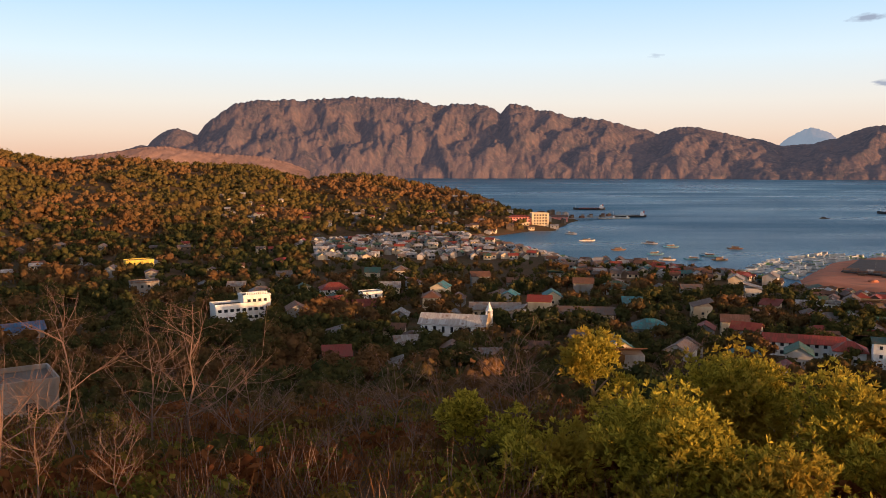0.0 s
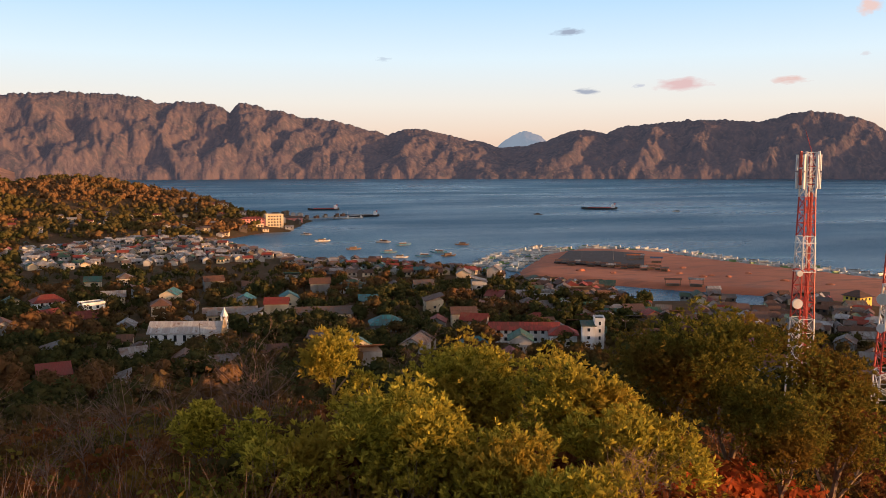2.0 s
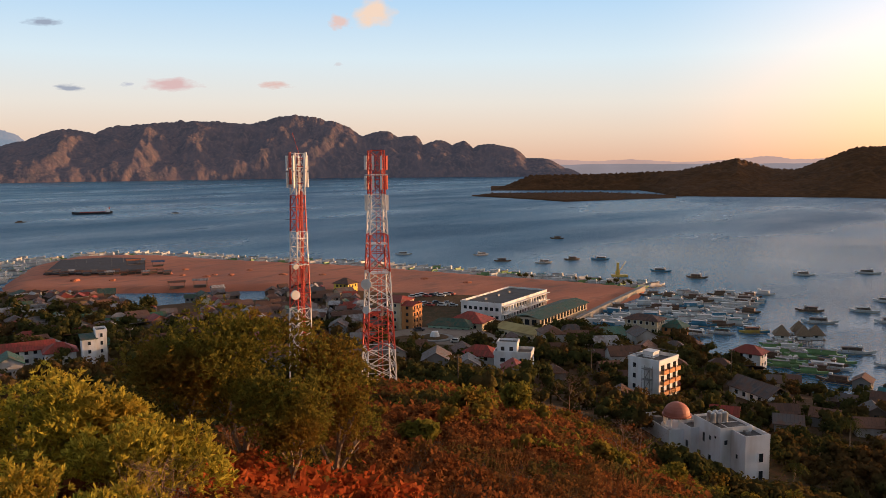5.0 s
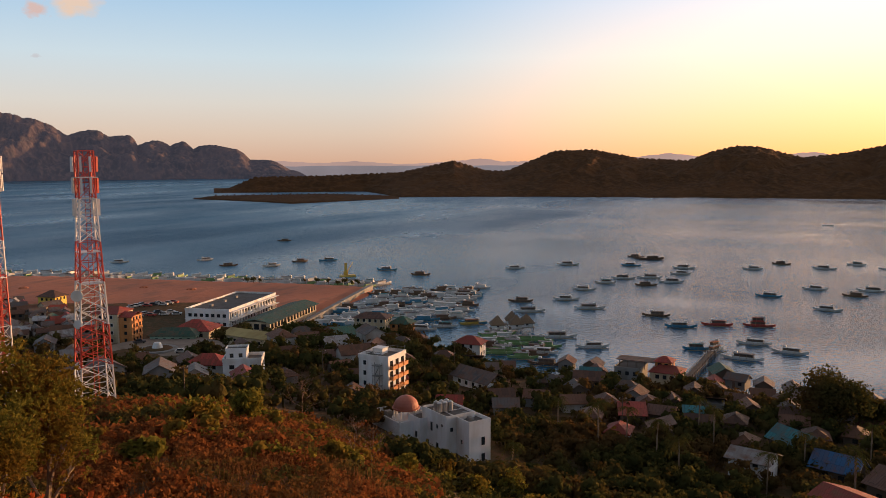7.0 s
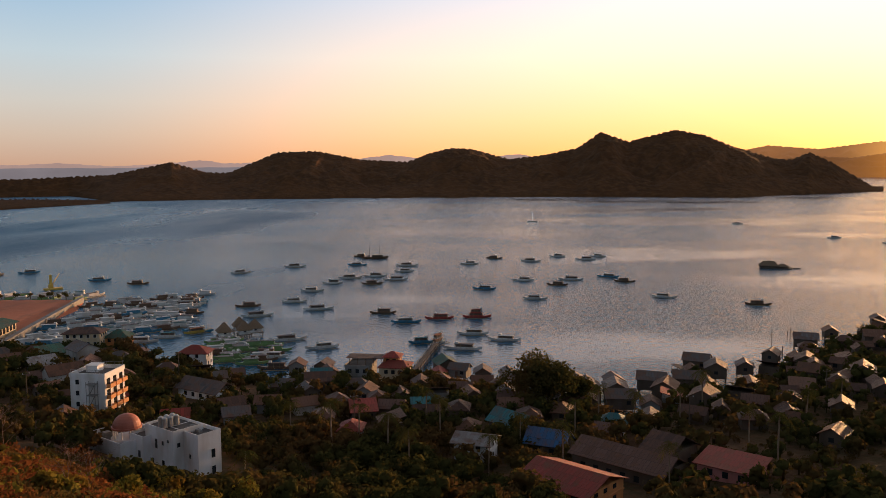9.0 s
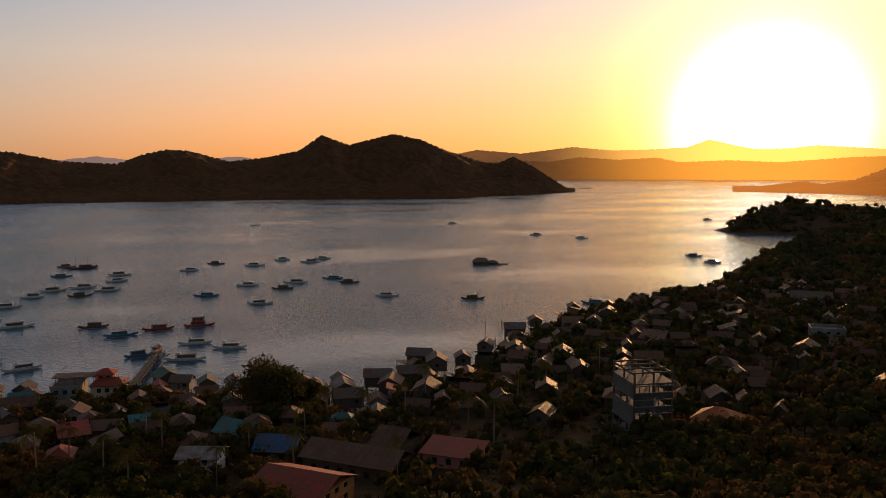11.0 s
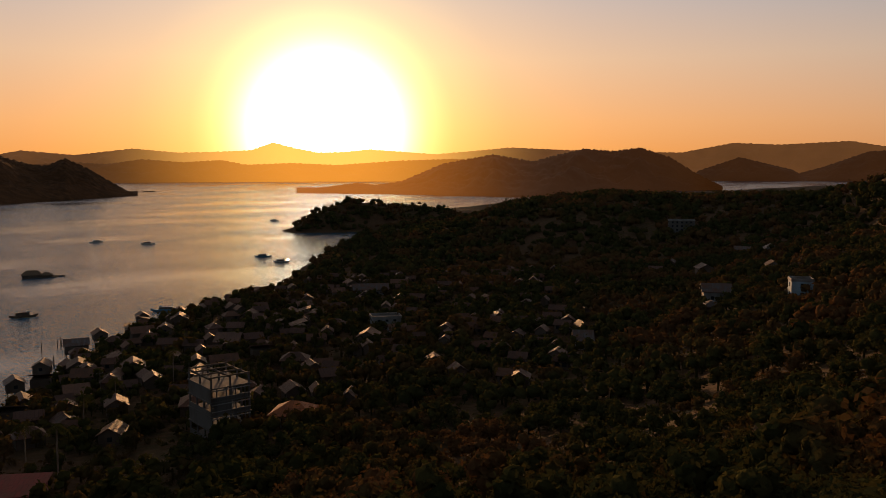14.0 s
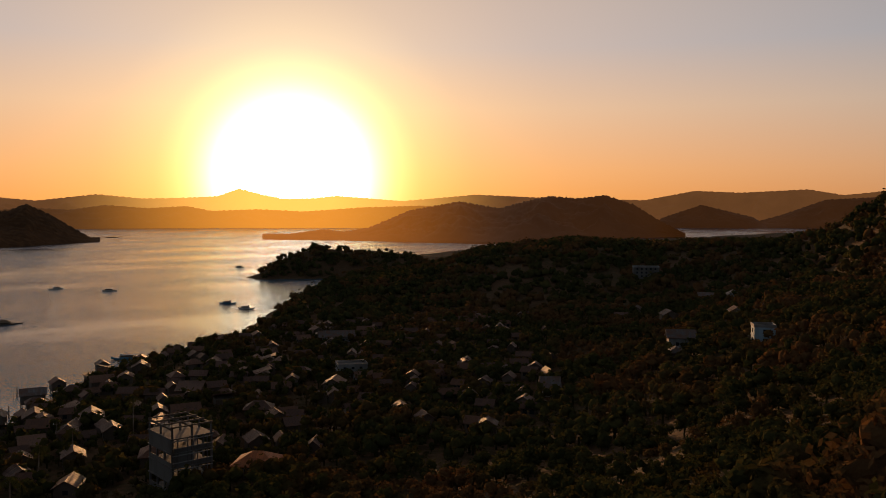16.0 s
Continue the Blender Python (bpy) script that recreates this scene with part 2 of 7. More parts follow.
nt.links.new(sea_rough.outputs["Result"], b.inputs["Roughness"])
sea_bump = nt.nodes.new("ShaderNodeMix")
for socket, lo_, hi_ in ((sea_bump.inputs["A"], 0.14, 0.52), (sea_rough.inputs["A"], 0.07, 0.17)):
    calm = nt.nodes.new("ShaderNodeMapRange")
    calm.inputs["To Min"].default_value, calm.inputs["To Max"].default_value = lo_, hi_
    nt.links.new(noise_fac(nt, 0.005, 0.4, 0.6, 7, stretch=(1.5, 0.7, 1)), calm.inputs["Value"])
    nt.links.new(calm.outputs[0], socket)
nt.links.new(ruffled.outputs[0], sea_bump.inputs["Factor"])
nt.links.new(w_streak.outputs[0], sea_bump.inputs["B"])
nt.links.new(sea_bump.outputs["Result"], b.inputs["Normal"].links[0].from_node.inputs["Strength"])


def rock_mat(name, a, b_col, c, s=0.004):
    m, nt, b = mat_base(name)
    x = mixed(nt, noise_fac(nt, s, 0.4, 0.6, 6), a, b_col)
    y = mixed(nt, noise_fac(nt, s * 6, 0.45, 0.65, 5, stretch=(1, 1, 0.4)), x, c)
    nt.links.new(y, b.inputs["Base Color"])
    b.inputs["Roughness"].default_value = 1.0
    b.inputs["Specular IOR Level"].default_value = 0.05
    bumped(nt, b, noise_fac(nt, s * 8, 0.3, 0.7, 8, stretch=(1, 1, 0.7)), 0.4, 7)
    return m


M_KARST = rock_mat("limestone_scrub_and_haze", (0.108, 0.082, 0.080), (0.066, 0.058, 0.060), (0.140, 0.098, 0.088), 0.009)
# emission stands in for bluish evening haze over four kilometres
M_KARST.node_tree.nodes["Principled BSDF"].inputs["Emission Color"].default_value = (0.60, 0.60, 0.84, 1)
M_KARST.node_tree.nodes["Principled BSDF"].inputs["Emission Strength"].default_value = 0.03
M_WOODED = rock_mat("wooded_hills", (0.095, 0.047, 0.021), (0.072, 0.038, 0.018), (0.12, 0.058, 0.025), 0.012)

M_WHITE = paint("white_paint", (0.74, 0.74, 0.74))
M_OLDWHITE = paint("weathered_white_paint", (0.42, 0.39, 0.36), grime=0.5)
M_CREAM = paint("cream_paint", (0.62, 0.50, 0.34))
M_YELLOW = paint("yellow_paint", (0.70, 0.52, 0.08))
M_PINK = paint("pink_paint", (0.62, 0.25, 0.22))
M_ORANGE = paint("orange_paint_and_sun_tint", (0.62, 0.27, 0.09))
M_GREY = paint("grey_concrete", (0.23, 0.22, 0.21), grime=0.4)
M_DARKCON = paint("dark_concrete", (0.11, 0.10, 0.09), grime=0.4)
M_WOODW = paint("weathered_wood", (0.115, 0.08, 0.055), grime=0.4)
M_BLUEW = paint("pale_blue_paint", (0.30, 0.42, 0.50))
M_GREENW = paint("pale_green_paint", (0.32, 0.45, 0.33))
M_GLASS, nt, b = mat_base("dark_window_glass")
b.inputs["Base Color"].default_value = (0.02, 0.025, 0.03, 1)
b.inputs["Roughness"].default_value = 0.12
M_DECK = paint("dark_roof_deck", (0.10, 0.09, 0.085), 0.9)
M_TRIM = paint("dark_trim", (0.12, 0.08, 0.06))
R_GREY = sheet_roof("galvanised_roof", (0.15, 0.145, 0.145), metal=0.2, amount=0.8)
R_PALE = sheet_roof("pale_roof", (0.36, 0.35, 0.34), amount=0.5)
R_RUST = sheet_roof("rusty_roof", (0.17, 0.085, 0.055), amount=0.9)
R_RED = sheet_roof("red_roof", (0.33, 0.05, 0.035), amount=0.2)
R_BROWN = sheet_roof("brown_roof", (0.14, 0.075, 0.055), amount=0.3)
R_GREEN = sheet_roof("green_roof", (0.035, 0.13, 0.09), amount=0.2)
R_TEAL = sheet_roof("teal_roof", (0.04, 0.20, 0.22), amount=0.2)
R_BLUE = sheet_roof("blue_roof", (0.04, 0.15, 0.32), amount=0.2)
R_ORANGE = sheet_roof("orange_roof", (0.52, 0.16, 0.05), amount=0.2)
R_WHITE = sheet_roof("white_sheet_roof", (0.62, 0.61, 0.60), amount=0.05, metal=0.1)
R_BRIGHT = sheet_roof("bright_tin_roof", (0.50, 0.49, 0.49), amount=0.2)
R_NIPA = bark_mat("thatch", (0.13, 0.085, 0.05), (0.22, 0.15, 0.09))
M_STEEL_RED = paint("red_steel_paint", (0.52, 0.055, 0.03), 0.5, 0.25)
M_STEEL_WHITE = paint("white_steel_paint", (0.72, 0.70, 0.68), 0.5, 0.25)
M_TANK = paint("steel_tank", (0.5, 0.5, 0.5), 0.35, 0.2)
M_TANK.node_tree.nodes["Principled BSDF"].inputs["Metallic"].default_value = 0.7


# ---------- mesh helpers ----------
def np_mesh(name, verts, faces, mat):
    """A mesh from arrays: verts n x 3, faces m x 3 or m x 4."""
    verts = np.asarray(verts, dtype=np.float32)
    faces = np.asarray(faces, dtype=np.int32)
    me = bpy.data.meshes.new(name)
    k = faces.shape[1]
    me.vertices.add(len(verts))
    me.vertices.foreach_set("co", verts.ravel())
    me.loops.add(faces.size)
    me.loops.foreach_set("vertex_index", faces.ravel())
    me.polygons.add(len(faces))
    me.polygons.foreach_set("loop_start", np.arange(0, faces.size, k, dtype=np.int32))
    me.update(calc_edges=True)
    me.validate()
    me.materials.append(mat)
    return me


def smooth(me):
    me.polygons.foreach_set("use_smooth", np.ones(len(me.polygons), dtype=bool))
    return me


def bm_mesh(name, bm, mat):
    me = bpy.data.meshes.new(name)
    bm.to_mesh(me)
    bm.free()
    me.materials.append(mat)
    return me


def part(name, bm, mat, parent, label=""):
    """One mesh object under a thing or under a part."""
    ob = new(name, bm_mesh(name, bm, mat) if isinstance(bm, bmesh.types.BMesh) else bm)
    ob.parent = parent
    if label:
        tagged(ob, label)
    return ob


def thing(name, label, category, group="", kind=""):
    return tagged(new(name), label, category, group, kind)


def box(bm, x, y, z, sx, sy, sz, turn=0.0):
    """Adds a box centred at x, y with its bottom at z."""
    m = Matrix.Translation((x, y, z + sz / 2)) @ Matrix.Rotation(turn, 4, "Z") @ Matrix.Diagonal((sx, sy, sz, 1))
    bmesh.ops.create_cube(bm, size=1.0, matrix=m)
    return bm


def boxm(x, y, z, sx, sy, sz, turn=0.0):
    return box(bmesh.new(), x, y, z, sx, sy, sz, turn)


def beam(bm, a, b, r, sides=4, r2=None):
    a, b = Vector(a), Vector(b)
    d = b - a
    q = d.to_track_quat("Z", "Y").to_matrix().to_4x4()
    m = Matrix.Translation((a + b) / 2) @ q
    bmesh.ops.create_cone(bm, cap_ends=True, segments=sides, radius1=r, radius2=r if r2 is None else r2, depth=d.length, matrix=m)
    return bm


def beamm(a, b, r, sides=4, r2=None):
    return beam(bmesh.new(), a, b, r, sides, r2)


# ---------- land: shore lines as bearing and distance ----------
SHORE = [(-110, 1500), (-70, 2000), (-35, 2000), (-12, 1750), (-2, 1480), (3.2, 1220), (5.8, 1110), (8.7, 1095), (9.1, 1050), (8.2, 955), (7.6, 885), (5.9, 872), (5.2, 850), (2.95, 800), (0.5, 800),
         (-4, 803), (-6.5, 818), (-9.3, 745), (-8.0, 710), (-5.0, 762), (-1, 782), (2.6, 770), (4.5, 700), (6.6, 650),
         (9.3, 575), (13.2, 580), (17.2, 545), (19.4, 540), (21.4, 520), (24, 490), (29.5, 470), (30.5, 432), (34.6, 440),
         (35.6, 470), (36.4, 468), (36.8, 446), (38.4, 436), (39.9, 450), (40.3, 470), (45, 470), (56, 440), (60, 365), (63.5, 345), (67.8, 330), (72.5, 291), (75.6, 271), (81.9, 272),
         (88, 266), (92, 256), (98.7, 246), (100.6, 222), (101.6, 226), (103.2, 258), (105.4, 284), (107.5, 262),
         (112.4, 330), (115.8, 381), (120.9, 441), (124.4, 463), (126.8, 595), (129.4, 768), (131.7, 862), (132.4, 890),
         (131.5, 905), (126.0, 900), (125.2, 930), (128.5, 1060), (134, 1170), (137.5, 1290), (140.8, 1500), (150, 1750),
         (165, 1950), (190, 2000), (220, 1900), (245, 1500)]
FILL = [(23.6, 515), (23.4, 545), (25.1, 645), (27.4, 692), (30.1, 690), (32.8, 672), (36.7, 626), (45.7, 566), (54.3, 511),
        (59.7, 489), (64.9, 468), (64.4, 440), (61.5, 395), (60.0, 357), (55, 330), (48, 345), (45, 430), (41.1, 473), (33, 482)]


def ring(poly):
    return np.array([(r * math.sin(radians(a)), r * math.cos(radians(a))) for a, r in poly])


SHORE_XY, FILL_XY = ring(SHORE), ring(FILL)


def inside_by(px, py, poly):
    """Distance to the outline, positive inside."""
    a = poly
    b = np.roll(poly, -1, axis=0)
    best = np.full(px.shape, 1e18)
    odd = np.zeros(px.shape, dtype=bool)
    for (x0, y0), (x1, y1) in zip(a, b):
        dx, dy = x1 - x0, y1 - y0
        s = np.clip(((px - x0) * dx + (py - y0) * dy) / (dx * dx + dy * dy), 0, 1)
        best = np.minimum(best, (px - x0 - s * dx) ** 2 + (py - y0 - s * dy) ** 2)
        if y0 != y1:
            odd ^= ((y0 > py) != (y1 > py)) & (px < dx * (py - y0) / dy + x0)
    return np.where(odd, 1, -1) * np.sqrt(best)


# the hill under the drone: bearing, then ground height at these distances
HILL_R = [0, 30, 60, 100, 150, 200, 260, 330, 450]
HILL = [(-180, 61, 62, 60, 60, 62, 64, 66, 66, 62), (-60, 61, 59, 53, 40, 25, 16, 11, 9, 8), (10, 61, 58, 51, 39, 24, 14, 9, 7, 6),
        (34, 61, 57, 50, 40, 27, 15, 8, 5, 4), (46, 61, 54, 49, 42, 31, 16, 7, 4, 3), (60, 61, 53, 48, 38, 24, 12, 6, 3, 3),
        (68, 61, 52, 44, 29, 12, 8, 5, 3, 3), (80, 61, 50, 40, 24, 10, 6, 4, 3, 3), (100, 61, 50, 39, 22, 9, 6, 4, 3, 3), (120, 61, 51, 41, 26, 13, 9, 6, 5, 4),
        (150, 61, 52, 43, 32, 23, 18, 15, 14, 14), (180, 61, 62, 60, 60, 62, 64, 66, 66, 62)]
# far ridges: bearing, distance, height, reach towards the sea and towards the town
RIDGE = [(-180, 700, 80, 400), (-75, 1150, 95, 420), (-28, 1150, 80, 330), (-24.7, 1180, 67, 330), (-21, 1180, 71, 320),
         (-18, 1180, 65, 300), (-12.6, 1180, 60, 250), (-9.3, 1180, 43, 220), (-5.5, 1180, 52, 200), (-0.9, 1170, 36, 170),
         (1.2, 1120, 27, 140), (2.8, 1060, 21, 110), (4.2, 1020, 13, 90), (5.4, 1010, 2, 90), (8, 1070, 0, 100), (118, 450, 0, 150), (124.4, 470, 3, 100),
         (127, 600, 6, 110), (129.4, 640, 8, 120), (133, 660, 12, 140), (137, 710, 17, 180), (140.7, 760, 34, 230), (147, 780, 44, 270),
         (152, 780, 40, 280), (160, 740, 44, 280), (163, 700, 54, 280), (166.7, 620, 78, 280), (172, 560, 92, 280), (180, 700, 80, 400)]


def table(col, rows, az):
    k = np.array([row[0] for row in rows], dtype=float)
    return np.interp(az, k, np.array([row[col] for row in rows], dtype=float))


def wobble(x, y, s, seed=0.0):
    """Cheap smooth noise on arrays, about -1 to 1."""
    out = np.zeros_like(x)
    for i, (fx, fy, w) in enumerate(((1, 0.3, 1), (-0.6, 1.1, 0.9), (1.7, -1.2, 0.55), (0.4, 2.3, 0.5), (3.1, 1.4, 0.3), (-2.6, 3.7, 0.25))):
        out += w * np.sin((x * fx + y * fy) / s + seed * (i + 1) * 1.7 + i * 2.1)
    return out / 2.2


_k = np.array([row[0] for row in HILL], dtype=float)
HEIGHTS = np.array([np.interp(np.linspace(-180, 180, 361), _k, [row[j + 1] for row in HILL]) for j in range(len(HILL_R))])
HEIGHTS = np.array([np.convolve(np.concatenate([h[-7:-1], h, h[1:7]]), np.ones(13) / 13, mode="valid") for h in HEIGHTS])


def ground_z(x, y):
    x, y = np.asarray(x, dtype=float), np.asarray(y, dtype=float)
    az, r = np.degrees(np.arctan2(x, y)), np.hypot(x, y)
    heights = HEIGHTS
    j = np.clip(np.searchsorted(HILL_R, r, side="right") - 1, 0, len(HILL_R) - 2)
    hr = np.array(HILL_R, dtype=float)
    s = np.clip((r - hr[j]) / (hr[j + 1] - hr[j]), 0, 1)
    ai = np.clip(az + 180, 0, 359.999)
    a0 = ai.astype(int)
    fa = ai - a0
    lo = heights[j, a0] * (1 - fa) + heights[j, a0 + 1] * fa
    hi = heights[j + 1, a0] * (1 - fa) + heights[j + 1, a0 + 1] * fa
    z = lo * (1 - s) + hi * s
    rr_, hh, ww = table(1, RIDGE, az), table(2, RIDGE, az), table(3, RIDGE, az)
    w = np.where(r > rr_, ww * 1.2, ww)
    ridge = hh * np.exp(-((r - rr_) / w) ** 2) * (1 + 0.05 * wobble(x, y, 60))
    z = np.maximum(z, ridge)
    # wooded peninsula beyond the cove
    for a_, r_, h_, w_ in ((128.0, 965, 17, 55), (130.4, 990, 28, 80), (133.4, 1010, 25, 90), (136.5, 1080, 16, 90)):
        p = at(a_, r_)
        z = np.maximum(z, h_ * np.exp(-((x - p.x) ** 2 + (y - p.y) ** 2) / w_ ** 2))
    z = z + 0.5 * wobble(x, y, 14) + 0.25 * wobble(x, y, 5, 2)
    d = inside_by(x, y, SHORE_XY)
    rise = np.clip(d / 26.0, 0, 1)
    land = 0.9 + (np.maximum(z, 1.4) - 0.9) * (rise * rise * (3 - 2 * rise))
    return np.where(d > 0, land, np.maximum(-3.0, d * 0.45 + 0.6))


def gz(p):
    return float(ground_z(np.array([p[0]]), np.array([p[1]]))[0])


def polar_sheet(name, r_list, az_list, zfun, mat):
    rr2, aa = np.meshgrid(r_list, np.radians(az_list), indexing="ij")
    x, y = rr2 * np.sin(aa), rr2 * np.cos(aa)
    z = zfun(x.ravel(), y.ravel())
    v = np.column_stack([x.ravel(), y.ravel(), z])
    n, m = rr2.shape
    i = np.arange(n - 1)[:, None] * m + np.arange(m - 1)[None, :]
    f = np.stack([i, i + m, i + m + 1, i + 1], axis=-1).reshape(-1, 4)
    return smooth(np_mesh(name, v, f, mat))


radii = np.concatenate([np.concatenate([[0.0, 0.5], np.linspace(2, 60, 29)]), np.geomspace(62, 2050, 130)])
land = tagged(new("ground", polar_sheet("ground", radii, np.linspace(-180, 180, 481), ground_z, M_GROUND)),
              "dry brown earth and scrub sloping down to the bay", "ground", kind="structure")


def fill_z(x, y):
    d = inside_by(x, y, FILL_XY)
    return np.where(d > 0, np.minimum(2.6, 0.5 + d * 0.28) + 0.25 * wobble(x, y, 17) * np.clip(d / 20, 0, 1), np.maximum(-2, d * 0.4 + 0.5))


fill = tagged(new("reclaimed_land", polar_sheet("reclaimed_land", np.geomspace(300, 720, 90), np.linspace(22.5, 66, 160), fill_z, M_SAND)),
              "bare red earth of reclaimed land along the bay", "ground", kind="structure")

# sea: one sheet out to the distance
sea_r = np.concatenate([[0.0], np.geomspace(120, 4960, 60)])
sea = tagged(new("water", polar_sheet("water", sea_r, np.linspace(-180, 180, 181), lambda x, y: np.zeros_like(x), M_WATER)),
             "calm blue bay water with faint wind streaks", "water", kind="structure")


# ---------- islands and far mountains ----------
def haze_glow_mat(name, glow, strength):
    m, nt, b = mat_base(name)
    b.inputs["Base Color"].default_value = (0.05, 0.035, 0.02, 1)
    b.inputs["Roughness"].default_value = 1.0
    # emission stands in for the haze in front of the distance
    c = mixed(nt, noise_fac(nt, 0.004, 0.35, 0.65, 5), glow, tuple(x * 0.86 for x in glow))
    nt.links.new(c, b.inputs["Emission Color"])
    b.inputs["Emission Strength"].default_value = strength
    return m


def sunward_glow_mat(name, away_col, sun_col, strength):
    """Distance with evening haze put into its emission colour, brighter towards the sun."""
    m = haze_glow_mat(name, away_col, strength)
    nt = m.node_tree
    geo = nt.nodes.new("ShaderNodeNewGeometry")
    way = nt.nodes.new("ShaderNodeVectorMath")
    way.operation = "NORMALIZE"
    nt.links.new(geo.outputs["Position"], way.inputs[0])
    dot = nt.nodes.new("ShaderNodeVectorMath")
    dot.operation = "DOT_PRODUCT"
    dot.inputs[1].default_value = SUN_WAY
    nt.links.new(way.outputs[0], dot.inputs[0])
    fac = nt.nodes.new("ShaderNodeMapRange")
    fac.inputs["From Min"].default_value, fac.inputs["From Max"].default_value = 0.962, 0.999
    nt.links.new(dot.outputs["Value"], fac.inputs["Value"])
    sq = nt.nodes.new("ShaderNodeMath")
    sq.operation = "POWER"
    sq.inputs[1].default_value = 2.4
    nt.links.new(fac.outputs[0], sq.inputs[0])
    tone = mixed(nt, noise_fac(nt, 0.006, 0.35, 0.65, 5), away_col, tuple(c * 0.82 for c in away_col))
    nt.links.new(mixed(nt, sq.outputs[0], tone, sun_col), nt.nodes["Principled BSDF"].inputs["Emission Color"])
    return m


# far land and water glow by emission in place of hazy evening light
M_FAR_AMBER = sunward_glow_mat("amber_haze_glow", (0.55, 0.21, 0.06), (6.5, 2.9, 0.5), 0.5)
M_FAR_BROWN = sunward_glow_mat("brown_haze_glow", (0.42, 0.15, 0.035), (4.4, 1.55, 0.16), 0.42)
M_FAR_DUSK = sunward_glow_mat("dusk_haze_glow", (0.26, 0.085, 0.020), (3.0, 0.85, 0.07), 0.30)
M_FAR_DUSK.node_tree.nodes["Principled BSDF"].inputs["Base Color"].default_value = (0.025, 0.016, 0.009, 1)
M_FAR_BLUE = haze_glow_mat("blue_haze_glow", (0.26, 0.31, 0.38), 0.62)
M_FAR_PALE = haze_glow_mat("pale_haze_glow", (0.62, 0.40, 0.34), 0.65)
M_FAR_SEA = haze_glow_mat("far_sea_haze_glow", (0.40, 0.34, 0.36), 0.5)


def island(name, label, crest, shore_r, crest_r, mat, spurs=0.25, rough=0.06, spur_n=2.2, back=400, n_v=44, step=0.06, seed=1.0, wall=0.8, sharp=False, aslant=0.0):
    """A range of hills: crest = bearing and elevation angle of the skyline, rising from a shore at shore_r."""
    az = np.arange(crest[0][0], crest[-1][0] + step, step)
    ka, ke = np.array([c[0] for c in crest]), np.array([c[1] for c in crest])
    el = np.interp(az, ka, ke)
    if sharp:
        # rounded tops with sharp notches between them
        lo_k = np.clip(np.searchsorted(ka, az, side="right") - 1, 0, len(ka) - 2)
        u_k = np.clip((az - ka[lo_k]) / (ka[lo_k + 1] - ka[lo_k]), 0, 1)
        e0, e1 = ke[lo_k], ke[lo_k + 1]
        u_k = np.where(e1 > e0, np.sin(u_k * np.pi / 2), 1 - np.sin((1 - u_k) * np.pi / 2))
        el = e0 + (e1 - e0) * u_k
    top = np.maximum(EYE_Z + crest_r * np.tan(np.radians(el)), 1.0)
    end = np.clip(np.minimum(az - az[0], az[-1] - az) / 0.8, 0, 1)
    v = np.concatenate([np.linspace(0, 1, n_v), 1 + np.linspace(0.08, 1, 10)])
    A, V = np.meshgrid(az, v, indexing="ij")
    T = np.repeat(top[:, None], len(v), 1)
    shape = np.sin(np.clip(V, 0, 1) * np.pi)
    span = crest_r * np.radians(A) / spur_n
    depth = V * (crest_r - np.mean([p[1] for p in shore_r]) if isinstance(shore_r, list) else V * 0 + (crest_r - shore_r)) / spur_n
    flat_a, flat_d = (span + aslant * depth).ravel(), depth.ravel()
    big = np.array([noise.ridged_multi_fractal((p, q * 0.55 + seed * 9, seed), 1.1, 2.1, 3, 1.0, 2.0) for p, q in zip(flat_a / 190, flat_d / 190)]).reshape(A.shape)
    fine = np.array([noise.fractal((p, q + seed * 5, seed), 0.8, 2.2, 4) for p, q in zip(flat_a / 60, flat_d / 60)]).reshape(A.shape)
    big = (big - big.mean()) / (big.std() + 1e-6)
    fine = fine / (fine.std() + 1e-6)
    s1, s3 = 0.5 + 0.18 * big, 0.5 + 0.15 * fine
    body = np.clip(V, 0, 1) ** wall
    z = T * (body + spurs * 0.28 * np.clip(big, -1.8, 1.8) * shape + rough * fine * shape)
    z = np.maximum(z, 0.3)
    bulge = np.zeros_like(A)
    if sharp:
        # stacked limestone knolls: domes with creases between them
        env = np.clip(V * 5, 0, 1) * np.clip((1 - V) * 3.5, 0, 1)
        gx, gy = (crest_r * np.radians(A)).ravel(), (V * 560).ravel()
        for scale, amount, push in ((330, 0.16, 0.12), (150, 0.11, 0.20), (70, 0.055, 0.20), (34, 0.02, 0.12)):
            cell = np.array([noise.voronoi((p / scale + 0.35 * noise.noise((p / scale, q / scale, 3.0)), q / scale * 0.9, seed * 3.7 + scale))[0][0] for p, q in zip(gx, gy)]).reshape(A.shape)
            dome = 1 - np.clip(cell, 0, 1.1) ** 1.5
            z = z + T * amount * (dome - dome.mean()) * env
            bulge += scale * push * (dome - dome.mean()) * np.clip((1 - V) * 3, 0, 1)
        z += T * 0.02 * np.exp(-((V - 1) / 0.12) ** 2) * (np.abs(wobble(A * 3.2, V, 1.0, seed)) - 0.4)
        z += T * 0.02 * np.exp(-((V - 1) / 0.1) ** 2) * (np.abs(wobble(A * 7, V, 1.0, seed + 1)) - 0.45)
        z = np.maximum(z, 0.3)
    else:
        z += 2.5 * np.exp(-((V - 1) / 0.1) ** 2) * wobble(A * 26, V, 1.0, seed) * end[:, None]
    z = np.where(V > 1, T * (1 - (V - 1)) ** 1.0, z)
    sr = np.interp(az, [p[0] for p in shore_r], [p[1] for p in shore_r]) if isinstance(shore_r, list) else np.full(len(az), float(shore_r))
    sr = sr[:, None] + 0 * V
